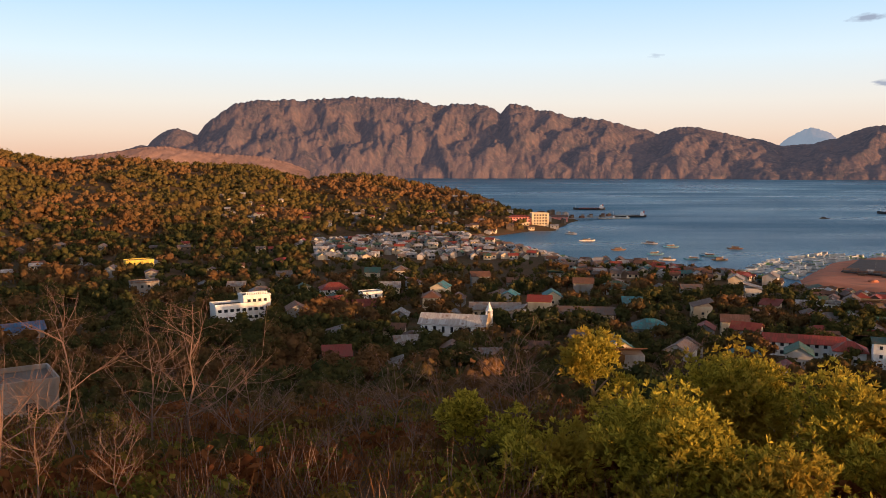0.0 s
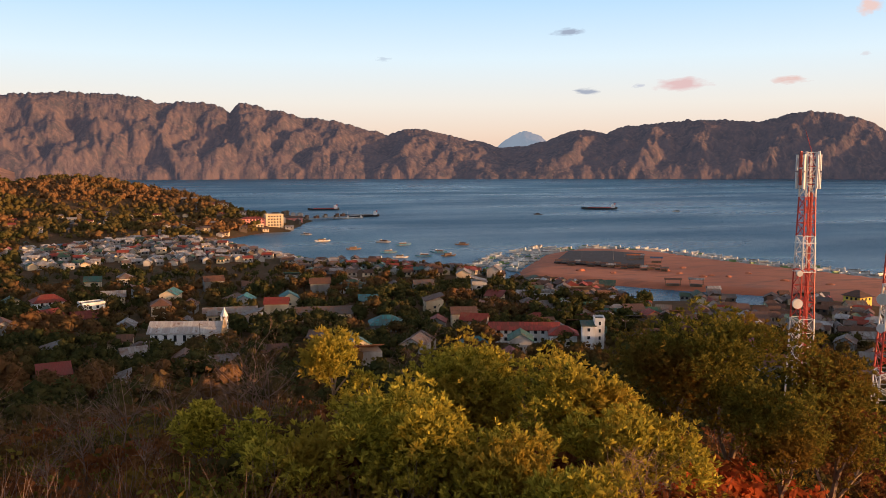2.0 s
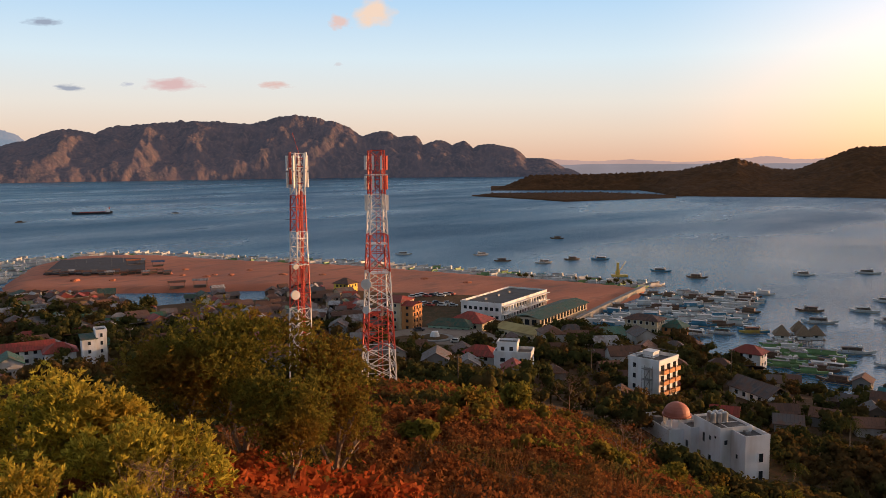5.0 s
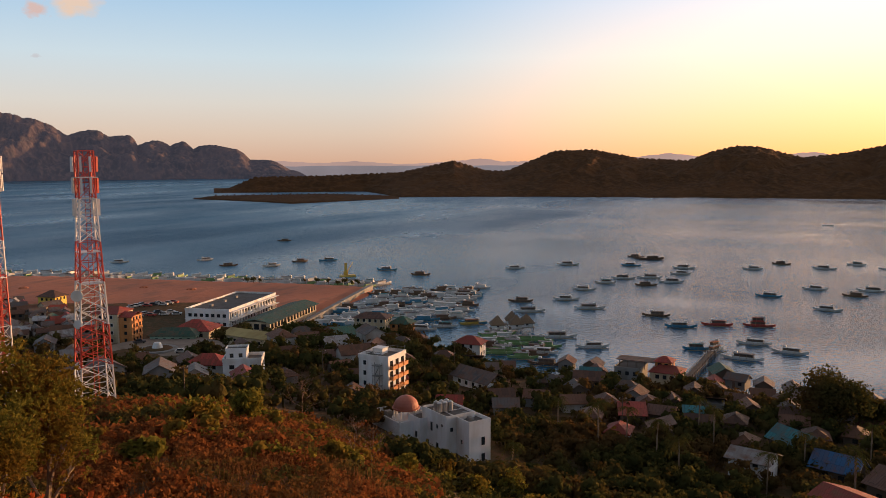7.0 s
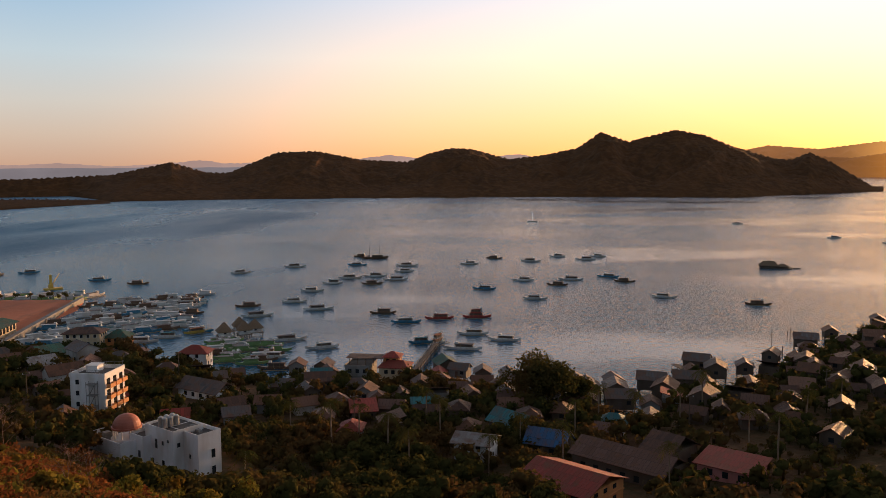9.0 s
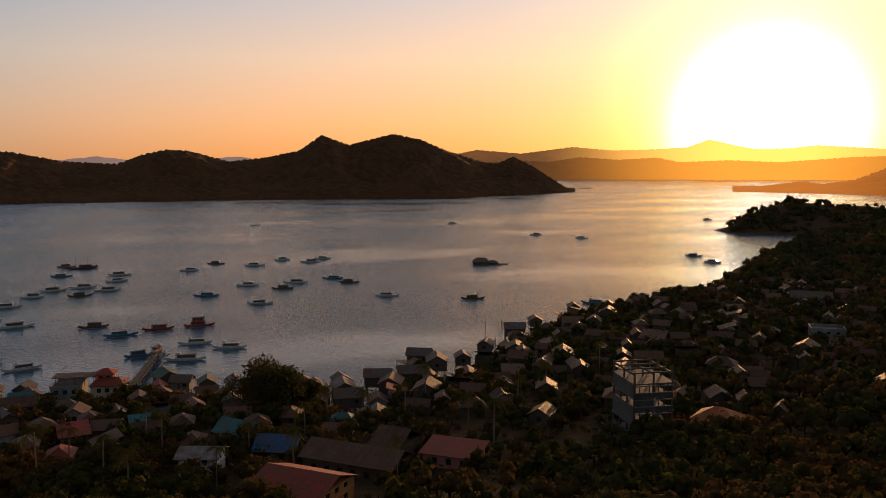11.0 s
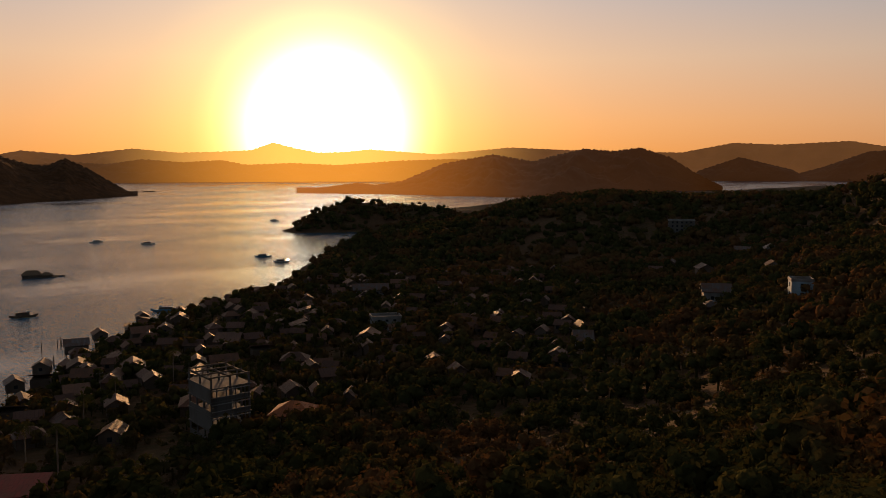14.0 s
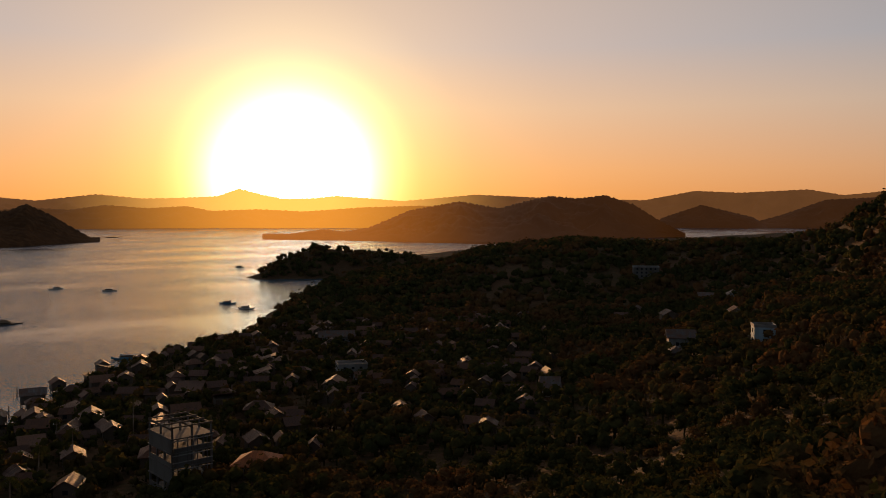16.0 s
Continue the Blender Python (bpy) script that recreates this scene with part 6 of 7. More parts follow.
R_CANVAS = paint("white_canvas", (0.62, 0.60, 0.57), 0.7, 0.3)
KINDS = [("white", R_CANVAS, 13.0, "white outrigger tour boat with a white canopy at anchor"), ("white", R_GREY, 15.0, "long white outrigger boat with a grey canopy"),
         ("blue", R_CANVAS, 13.5, "blue-hulled outrigger boat with a white canopy"), ("white", R_TEAL, 12.0, "white outrigger boat with a teal canopy"),
         ("brown", R_BROWN, 12.5, "brown wooden outrigger boat with a dark canopy"), ("red", R_RED, 13.0, "red-painted outrigger boat with a red canopy"),
         ("green", R_PALE, 11.5, "green outrigger boat with a pale canopy moored close in"), ("yellow", R_ORANGE, 12.0, "yellow outrigger boat with an orange canopy")]
boat_first = {}
prng = random.Random(11)


def boat(kind, az, r, turn, full=True):
    key = (kind, full)
    if key not in boat_first:
        h, ro, ln, lab = KINDS[kind]
        boat_first[key] = on_water(outrigger_boat(h, ro, ln, lab, full=full), az, r, turn)
        return boat_first[key]
    p = at(az, r)
    return copy_thing(boat_first[key], pose(p.x, p.y, 0.05, 0, 0, turn - az))


for az, r in BOATS:
    boat(prng.choice([0, 0, 1, 1, 2, 3, 4, 4]), az, r, prng.choice([0, 180]) + prng.uniform(-12, 12))
for az, r in BOATS_FAR:
    boat(prng.choice([0, 0, 1, 2, 3, 4]), az, r, prng.choice([0, 180]) + prng.uniform(-25, 25))
boat(5, 88.2, 375, 184)
boat(2, 85.9, 367, 4)
boat(7, 71.9, 362, 20)
# a crowd moored along the fill
for i in range(len(FILL_XY)):
    a_, b_ = FILL_XY[i], FILL_XY[(i + 1) % len(FILL_XY)]
    if not (1 <= i <= 9):
        continue
    ln = float(np.hypot(*(b_ - a_)))
    out = np.array([-(b_ - a_)[1], (b_ - a_)[0]]) / ln
    mid = (a_ + b_) / 2 + out * 3
    if inside_by(np.array([mid[0]]), np.array([mid[1]]), FILL_XY)[0] > 0:
        out = -out
    rows = 3 if i in (1, 2) else 2
    for row in range(rows):
        for s in np.arange(2, ln - 1, 6.0 if row == 0 else 9.0):
            p = a_ + (b_ - a_) * s / ln + out * (7 + row * 13 + prng.uniform(-2, 4))
            boat(prng.choice([0, 0, 0, 1, 3, 6]), math.degrees(math.atan2(*p)), float(np.hypot(*p)), prng.uniform(-55, 55), full=False)
# the marina beside the town, boats rafted in rows
for row in range(8):
    for k in range(11):
        az = 60.4 + k * 1.02 + row * 0.25 + prng.uniform(-0.4, 0.4)
        r = 352 + row * 13 + k * 2.2 + prng.uniform(-5, 5)
        q = at(az, r)
        X, Y = np.array([q.x]), np.array([q.y])
        if inside_by(X, Y, SHORE_XY)[0] < -5 and inside_by(X, Y, FILL_XY)[0] < -5:
            boat(prng.choice([0, 0, 0, 1, 3, 2, 4]), az, r, prng.choice([0, 180]) + prng.uniform(-30, 22), full=False)
for k in range(22):
    az, r = 72.9 + prng.uniform(0, 4.2), 296 + prng.uniform(0, 46)
    q = at(az, r)
    if inside_by(np.array([q.x]), np.array([q.y]), SHORE_XY)[0] < -4:
        boat(prng.choice([6, 6, 0, 4]), az, r, prng.uniform(-16, 16), full=False)

on_water(ship("dark red cargo ship with a white bridge at anchor", 55, "black"), 28.6, 1319, 4)
on_water(ship("grey ferry with a white wheelhouse beside the pier", 48, "black", M_HULL["red"], "ferry"), 9.9, 1290, 6)
on_water(ship("dark barge with a white bridge at the pier end", 46, "black", M_GREY, "barge"), 12.5, 1125, 2)
on_water(ship("small white passenger boat at the pier", 22, "white", M_WHITE, "ferry"), 11.1, 1085, 8)
on_water(ship("small white boat moored at the pier", 22, "white", M_WHITE, "ferry"), 12.0, 1090, 8)
on_water(outrigger_boat("red", R_RED, 13, "large red two-deck excursion boat at anchor", "excursion_boat", True, 2), 90.8, 378, 4)
on_water(outrigger_boat("white", R_GREY, 20, "long white two-deck excursion boat with a grey canopy", "excursion_boat", True, 2), 71.2, 436, 176)
on_water(outrigger_boat("white", R_ORANGE, 12, "white two-deck excursion boat moored at the boardwalk end", "excursion_boat", True, 2), 88.1, 322, 60)
on_water(outrigger_boat("blue", R_TEAL, 11, "blue boat moored behind the boardwalk", "fishing_boat"), 87.0, 324, 10)
pier = boardwalk("long concrete harbour pier on piles", 7.6, 1030, 13.0, 1135, 12, 2.6, False, 9.0, "pier", M_GREY)
for k, (x, y) in enumerate(((-2, 30), (2, 44), (-1, 62), (2, 80), (-2, 96))):
    c = thing("cargo_stack", "weathered stack of crates on the pier", "cargo")
    part("crate", boxm(0, 0, 0, 4, 6, 2.6), (M_WOODW, R_RUST, M_GREY)[k % 3], c)
    part("crate", boxm(0.4, 1, 2.6, 3, 3.4, 1.6), (R_RUST, M_GREY, M_WOODW)[k % 3], c)
    c.matrix_world = Matrix.Translation(pier.location) @ Matrix.Rotation(pier.rotation_euler.z, 4, "Z") @ Matrix.Translation((x, y, 2.6))

# sailing boat, houseboat, crane barge
t = on_water(thing("sailing_boat", "dark two-masted sailing boat with bare masts", "boat"), 83.8, 623, 3)
part("hull", hull_mesh(20, 4.2, 2.2, 1.0), M_HULL["brown"], t)
part("deckhouse", boxm(2, 0, 1.2, 8, 2.6, 1.5), M_WOODW, t)
for x, h in ((-4, 11.5), (3.5, 10)):
    part("mast", beamm((x, 0, 0.5), (x, 0, h), 0.13, 6, 0.06), M_WOODW, t)
t = on_water(thing("sailing_boat", "small white sailing yacht far out", "boat"), 94.6, 1010, 0)
part("hull", hull_mesh(12, 3.0, 1.6, 0.5), M_HULL["white"], t)
part("mast", beamm((0, 0, 0.5), (0, 0, 12), 0.12, 6, 0.05), M_STEEL_WHITE, t)
t = on_water(thing("houseboat", "dark floating house with thatched roofs on a raft", "houseboat"), 110.2, 590, 0)
part("raft", boxm(1, 0, -0.3, 20, 8, 0.8), M_WOODW, t)
for x, w, d, h, rise in ((-3.5, 11, 6, 2.0, 2.2), (5.0, 6.5, 5, 1.4, 1.2)):
    part("cabin", boxm(x, 0, 0.5, w, d, h), M_WOODW, t)
    rb = gable(w, d, rise, 0.9, 0.2, hip=3.2)
    bmesh.ops.translate(rb, verts=rb.verts, vec=(x, 0, 0.5 + h))
    part("roof", rb, R_NIPA, t)
part("tender", hull_mesh(5, 1.0, 0.7, 0.4), M_WOODW, t).location = (13.5, 0, 0.1)
t = on_water(thing("crane_barge", "yellow crane on a flat barge near the fill", "barge"), 63.3, 524, 10)
t.scale = (0.6, 0.6, 0.75)
part("barge", boxm(0, 0, -0.4, 16, 8, 1.6), M_HULL["yellow"], t)
part("crane_cab", boxm(-2, 0, 1.2, 4, 3.4, 3.0), M_HULL["yellow"], t)
for s in (-0.8, 0.8):
    part("boom", beamm((-1, s, 3.5), (6, 0, 12), 0.22), M_HULL["yellow"], t)
part("crane_tower", boxm(-2, 0, 4.2, 2.2, 2.2, 7.0), M_HULL["yellow"], t)
del t


# ---------- town houses ----------
WALLS = [(M_OLDWHITE, "weathered white"), (M_CREAM, "cream"), (M_GREY, "grey concrete"), (M_WOODW, "weathered wooden"), (M_BLUEW, "pale blue"), (M_GREENW, "pale green"), (M_PINK, "pink")]
ROOFS = [(R_GREY, "grey tin"), (R_RUST, "rusty tin"), (R_PALE, "pale tin"), (R_BROWN, "brown tin"), (R_RED, "red sheet"), (R_GREEN, "green sheet"), (R_TEAL, "teal sheet"), (R_BLUE, "blue sheet")]
house_first = {}


def town_house(az, r, turn, wi, ri, shape, big, stilts=0.0, z=None):
    key = (wi, ri, shape, big, stilts > 0)
    p = at(az, r)
    zz = gz(p) if z is None else z
    if key not in house_first:
        w, d, h = (9.5, 7.5, 5.6) if big == 2 else (8.0, 6.5, 3.4) if big == 1 else (6.0, 5.0, 2.9)
        lab = "%s %s with a %s roof in town" % (WALLS[wi][1], "stilt shack" if stilts else "two-storey house" if big == 2 else "house", ROOFS[ri][1])
        t = house(lab, w, d, h, WALLS[wi][0], ROOFS[ri][0], shape, 1.5 + 0.3 * big, 4 if big == 2 else 2, stilts=stilts, group="houses of the town")
        t.location = (p.x, p.y, zz)
        t.rotation_euler = (0, 0, radians(turn - az))
        house_first[key] = t
        return t
    return copy_thing(house_first[key], pose(p.x, p.y, zz, 0, 0, turn - az))


def quarter(n, az0, az1, r0, r1, walls, roofs, sizes, gap, grid=0.0, shapes=("gable", "gable", "gable", "shed", "hip")):
    """Fills a sector with houses that keep clear of one another."""
    made, tries = 0, 0
    while made < n and tries < n * 25:
        tries += 1
        az = prng.uniform(az0, az1)
        r = math.sqrt(prng.uniform(r0 * r0, r1 * r1))
        p = at(az, r)
        big = prng.choice(sizes)
        rad = (3.6, 4.6, 5.6)[big] + gap
        if any((p.x - x) ** 2 + (p.y - y) ** 2 < (rad + q) ** 2 for x, y, q in KEEP_CLEAR):
            continue
        X, Y = np.array([p.x]), np.array([p.y])
        if inside_by(X, Y, SHORE_XY)[0] < 1.0 or inside_by(X, Y, FILL_XY)[0] > -3:
            continue
        turn = grid + prng.choice([0, 90, 180, 270]) + prng.uniform(-16, 16)
        town_house(az, r, turn, prng.choice(walls), prng.choice(roofs), prng.choice(shapes), big)
        KEEP_CLEAR.append((p.x, p.y, rad - gap * 0.5 - 0.8))
        made += 1


TIN = [0, 0, 0, 1, 1, 2, 3]
MIXED = [0, 0, 1, 1, 2, 3, 4, 5]
quarter(34, -14, 24, 330, 480, [0, 1, 2], MIXED + [2, 6], [1, 1, 2], 3)
quarter(20, -8, 24, 225, 330, [0, 1, 2], MIXED + [2, 6], [1, 1, 2], 3)
quarter(84, 23.5, 50, 300, 475, [0, 1, 2, 3, 3], MIXED + [0, 1, 1, 3], [0, 0, 1, 1], 0.5, 10)
quarter(34, 36, 66, 225, 330, [0, 1, 2, 3], MIXED + [1, 3], [0, 1, 1, 2], 1.2, 10)
quarter(20, 62, 80, 205, 330, [0, 1, 2, 3], [0, 1, 1, 3, 3, 4], [0, 0, 0, 1], 2.0)
quarter(40, 78, 104, 188, 275, [2, 3, 3], [0, 1, 1, 3, 3, 4, 6], [0, 0, 0, 0], 0.6)
quarter(66, 103, 129, 195, 440, [3], [1, 3, 3], [0, 0, 0, 1], 0.8)
quarter(14, 126, 158, 280, 480, [2, 3], [0, 1, 1, 3], [0, 0, 1], 3)


def far_quarter(label, n, az0, az1, r0, r1, gap, size=1.0, roofs=(4, 5, 5, 5, 6, 6, 7), walls=(0, 1, 2, 2, 3)):
    """Small far-off houses, too many to count, as one object."""
    bm = bmesh.new()
    mats = [M_OLDWHITE, M_CREAM, M_WOODW, M_GREY, R_BRIGHT, R_GREY, R_RUST, R_RED, R_GREEN, R_TEAL, R_BROWN, M_GLASS]
    made, tries = 0, 0
    while made < n and tries < n * 20:
        tries += 1
        az = prng.uniform(az0, az1)
        r = math.sqrt(prng.uniform(r0 * r0, r1 * r1))
        p = at(az, r)
        w, d, h = prng.uniform(5, 9) * size, prng.uniform(4, 6.5) * size, prng.choice([2.8, 3.0, 5.2 if size >= 1 else 2.6])
        rad = w * 0.5 + gap
        if any((p.x - x) ** 2 + (p.y - y) ** 2 < (rad + q) ** 2 for x, y, q in KEEP_CLEAR):
            continue
        if inside_by(np.array([p.x]), np.array([p.y]), SHORE_XY)[0] < 0.5 or inside_by(np.array([p.x]), np.array([p.y]), FILL_XY)[0] > -3:
            continue
        m = Matrix.Translation((p.x, p.y, gz(p))) @ Matrix.Rotation(radians(-az + prng.choice([0, 90]) + prng.uniform(-20, 20)), 4, "Z")
        for src, mi in ((pitched_wall(w, d, h, 1.3), prng.choice(walls)), (gable(w, d, 1.35, 0.4), prng.choice(roofs)),
                        (boxm(-w * 0.22, -d / 2, h - 1.7, 1.2, 0.1, 1.1), 11), (boxm(w * 0.25, -d / 2, h - 1.7, 1.2, 0.1, 1.1), 11)):
            if 4 <= mi <= 10:
                bmesh.ops.translate(src, verts=src.verts, vec=(0, 0, h))
            table_v = {v: bm.verts.new(m @ v.co) for v in src.verts}
            for f in src.faces:
                bm.faces.new([table_v[v] for v in f.verts]).material_index = mi
            src.free()
        KEEP_CLEAR.append((p.x, p.y, rad - gap * 0.5 - 0.6))
        made += 1
    me = bm_mesh("far_houses", bm, mats[0])
    for x in mats[1:]:
        me.materials.append(x)
    return tagged(new("far_houses", me), label, "houses", kind="stuff")


far_quarter("crowded pale tin-roofed shacks along the far shore", 330, -8.8, 9.4, 548, 785, -0.3, 0.82, (4, 4, 4, 4, 5, 5, 6, 7, 8), (0, 0, 0, 1, 2, 3))
far_quarter("houses scattered at the foot of the wooded hill", 55, -15, 3.6, 820, 985, 1.5)
far_quarter("houses and sheds along the harbour road", 46, -1, 8.6, 815, 1085, 0.8)
far_quarter("scattered houses among trees beyond the town", 34, -30, -9, 430, 720, 5)
far_quarter("crowded low rusty-roofed houses behind the fill", 150, 23.5, 47, 345, 478, -0.3, 0.8, (4, 5, 5, 6, 6, 6, 7, 8, 10, 10), (0, 1, 2, 2, 3))
far_quarter("low crowded tin-roofed houses along the inner shore", 100, 8.0, 24.5, 478, 558, -0.3, 0.85, (4, 5, 5, 6, 6, 7, 9, 10), (0, 1, 2, 3))
far_quarter("crowded dark tin-roofed houses below the sunset hill", 170, 105, 146, 200, 470, 0.2, 0.72, (6, 10, 10), (2,))
# shacks on stilts along the water's edge
for az, r, wi, ri, big in ((97.6, 252, 3, 0, 1), (98.4, 246, 3, 0, 1), (100.3, 246, 3, 0, 1), (100.6, 236, 3, 0, 1), (100.2, 256, 3, 0, 0), (102.7, 258, 3, 0, 1), (103.6, 250, 3, 1, 1),
                           (105.0, 262, 3, 0, 1), (105.6, 287, 3, 0, 1), (106.8, 278, 3, 0, 1), (108.6, 285, 3, 0, 0), (110.2, 306, 3, 0, 0), (112.2, 335, 3, 0, 1), (113.6, 356, 3, 1, 0),
                           (116.2, 392, 3, 0, 0), (88.6, 272, 3, 5, 1), (89.6, 266, 2, 0, 0), (91.2, 262, 3, 0, 0), (80.2, 275, 3, 0, 0), (78.4, 277, 2, 1, 0), (93.0, 260, 2, 0, 0)):
    town_house(az, r, prng.uniform(-25, 25) + 90 * prng.randint(0, 1), wi, ri, "gable", big, 1.6, 0.0)
    KEEP_CLEAR.append((*at(az, r).xy, 4.5))
boardwalk("old plank landing on crooked piles", 107.4, 262, 104.2, 292, 2.4, 1.3)
for k in range(26):
    az, r = 110.2 + prng.uniform(0, 3.4), 318 + prng.uniform(0, 42)
    q = at(az, r)
    ps = thing("mooring_post", "weathered wooden post standing in the shallows", "post", "posts in the shallows")
    part("pole", beamm((0, 0, -3), (prng.uniform(-0.3, 0.3), 0, prng.uniform(1.8, 4.5)), 0.12, 5), M_WOODW, ps)
    ps.location = (q.x, q.y, 0)

# parked cars on the fill beside the town
CAR_MATS = [M_HULL["white"], M_HULL["white"], M_TANK, M_HULL["red"], M_HULL["black"]]
M_TYRE = paint("tyre_rubber", (0.03, 0.03, 0.03), 0.9)


def car(mat, label):
    t = thing("car", label, "car", "cars parked on the fill")
    bm = boxm(0, 0, 0.35, 4.3, 1.75, 0.65)
    bmesh.ops.bevel(bm, geom=bm.edges[:], offset=0.14, segments=2)
    part("body", bm, mat, t)
    bm = boxm(-0.3, 0, 0.98, 2.6, 1.55, 0.6)
    for v in bm.verts:
        if v.co.z > 1.3:
            v.co.x = -0.3 + (v.co.x + 0.3) * 0.75
    part("cabin", bm, M_GLASS, t)
    part("roof_panel", boxm(-0.3, 0, 1.56, 1.9, 1.45, 0.06), mat, t)
    for x in (-1.35, 1.35):
        for s in (-1, 1):
            part("wheel", beamm((x, s * 0.72, 0.33), (x, s * 0.92, 0.33), 0.33, 14), M_TYRE, t)
    return t


cars = [car(m, lab) for m, lab in zip(CAR_MATS, ("white van parked on bare red earth", "white parked car on bare red earth", "silver parked car on bare red earth", "red parked car on bare red earth", "black parked car on bare red earth"))]
spots = [(49.2 + i * 0.33, 416 + (i % 3) * 3) for i in range(9)] + [(48.8 + i * 0.4, 386 + (i % 2) * 6) for i in range(9)] + [(50.6, 330), (49.6, 322), (52.2, 300), (45.2, 371), (45.9, 366)]
for i, (az, r) in enumerate(spots):
    p = at(az, r)
    X, Y = np.array([p.x]), np.array([p.y])
    zz = max(float(fill_z(X, Y)[0]), float(ground_z(X, Y)[0]), 5.05 if r < 332 and az < 53 else 0)
    m = pose(p.x, p.y, zz, 0, 0, prng.uniform(-30, 30) - az)
    if i < len(cars):
        cars[i].matrix_basis = m
    else:
        copy_thing(cars[i % len(cars)], m)


# ---------- vegetation ----------
def grove(name, label, n, az0, az1, r0, r1, templates, mat, s0, s1, gap=1.0, sink=0.0):
    x, y, z = scatter(n, az0, az1, r0, r1)
    ok = clear_of(x, y, gap)
    x, y, z = x[ok], y[ok], z[ok]
    s = rng.uniform(s0, s1, len(x)) * rng.choice([0.75, 1, 1, 1.15], len(x))
    places = np.column_stack([x, y, z - sink, s, rng.uniform(0, 6.28, len(x)), rng.integers(0, len(templates), len(x))])
    return tagged(new(name, instance_mesh(name, templates, places, mat)), label, "trees", kind="stuff")


T_MID = [crown_template(84, 0.19, 1.2, 0.8, z0=0.65, k=10, lump=0.40, cores=4, segs=5, loose=0.5) for _ in range(5)] + [crown_template(84, 0.18, 0.9, 1.0, 0.85, k=10, lump=0.36, cores=4, segs=5, loose=0.5) for _ in range(3)]
T_FAR = [crown_template(24, 0.22, 1.25, 0.75, z0=0.65, k=7, lump=0.44, cores=3, segs=4, loose=0.5) for _ in range(8)]
T_FAR2 = [crown_template(13, 0.24, 1.4, 0.7, 0.6, k=6, lump=0.46, cores=3, segs=4, loose=0.5) for _ in range(8)]
T_FINE = [crown_template(165, 0.155, 1.2, 0.8, z0=0.65, k=13, lump=0.38, cores=6, segs=5, loose=0.55) for _ in range(5)] + [crown_template(165, 0.145, 0.9, 1.0, 0.85, k=13, lump=0.34, cores=6, segs=5, loose=0.55) for _ in range(3)]
grove("town_trees", "dense dark green and rusty brown trees between the houses", 760, -34, 25, 185, 300, T_FINE, M_FOREST, 2.8, 5.2, 1.0)
grove("middle_trees", "dark green and rusty brown trees in the middle of town", 1250, -34, 25, 300, 440, T_MID, M_FOREST, 2.8, 5.4, 1.0)
grove("plaza_trees", "dark trees among the houses round the plaza", 1000, 25, 68, 170, 340, T_MID, M_LEAF_DARK, 2.2, 4.6, -0.4)
grove("park_trees", "dark green trees between the school and the channel", 150, 23.5, 32, 300, 400, T_MID, M_LEAF_DARK, 3.2, 5.2, -0.6)
grove("shore_trees", "dark trees between the houses above the shore", 330, 66, 97, 118, 185, T_FINE, M_LEAF_DARK, 2.0, 3.8, 1.2)
grove("waterside_trees", "low dark trees among the waterside houses", 1400, 62, 103, 170, 330, T_MID, M_LEAF_DARK, 1.6, 3.8, -0.9)
grove("strait_trees", "low dark trees among the houses by the strait", 2300, 103, 136, 120, 470, T_FAR, M_LEAF_DARK, 1.8, 4.2, -0.9)
grove("far_town_trees", "olive and brown trees beyond the town", 1500, -34, -9, 430, 860, T_FAR, M_FOREST, 3.4, 7.4, 1.0, 1.4)
grove("inner_shore_trees", "low trees behind the shore houses", 420, -9, 26, 430, 535, T_MID, M_FOREST, 2.0, 3.6, -0.2)
grove("shack_trees", "a few low trees among the shacks", 130, -9, 10, 560, 960, T_FAR, M_FOREST, 2.2, 3.8, 0.3)
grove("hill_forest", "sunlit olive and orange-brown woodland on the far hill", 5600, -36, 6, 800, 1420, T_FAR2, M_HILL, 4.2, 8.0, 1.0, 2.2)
grove("west_forest", "dark woodland covering the hill below the sunset", 5200, 119, 168, 450, 1000, T_FAR2, M_FOREST, 3.6, 6.6, 0.0, 1.8)
grove("slope_trees", "dark trees on the lower slope", 2600, 133, 172, 175, 470, T_FAR, M_FOREST, 2.2, 4.4, -0.5)
grove("steep_slope_trees", "dark trees close below the drone", 560, 118, 172, 45, 178, T_FINE, M_FOREST, 1.6, 3.2, -0.5)
grove("near_slope_trees", "dark green trees on the slope below the drone", 440, -36, 36, 92, 190, T_FINE, M_FOREST, 2.2, 4.2, 0.4)


def leafy_tree(name, label, az, r, top, radius, leaf_mat_, tufts=1300, leaf=0.30, flat=0.8, z=None, quads=0):
    """A broad-leaved tree: trunk and limbs, and a crown of leaf rosettes."""
    p = at(az, r)
    base = gz(p) if z is None else z
    h = max(2.5, top - base)
    t = thing(name, label, "tree")
    bm, ends = limb_tree(h * 0.9, 0.75, 2, 3, 0.05 + h * 0.02, 0.12)
    part("trunk", bm, M_BARK, t)
    k = 16
    c, rad = lumps(k, radius * 0.85, radius * flat * 0.8, 0.0, radius * 0.36)
    c[:, 2] += h - radius * flat * 0.95
    c = np.concatenate([c, np.array([(e.x, e.y, min(e.z, h - 0.6)) for e in ends])])
    rad = np.concatenate([rad, np.full(len(ends), radius * 0.24)])
    if quads:
        v, f = leaf_quads(c, rad, quads, leaf)
    else:
        v, f = tuft_leaves(c, rad, int(tufts * 1.5), leaf)
    part("crown", np_mesh("crown", v, f, leaf_mat_), leaf_mat_, t)
    t.location = (p.x, p.y, base)
    return t


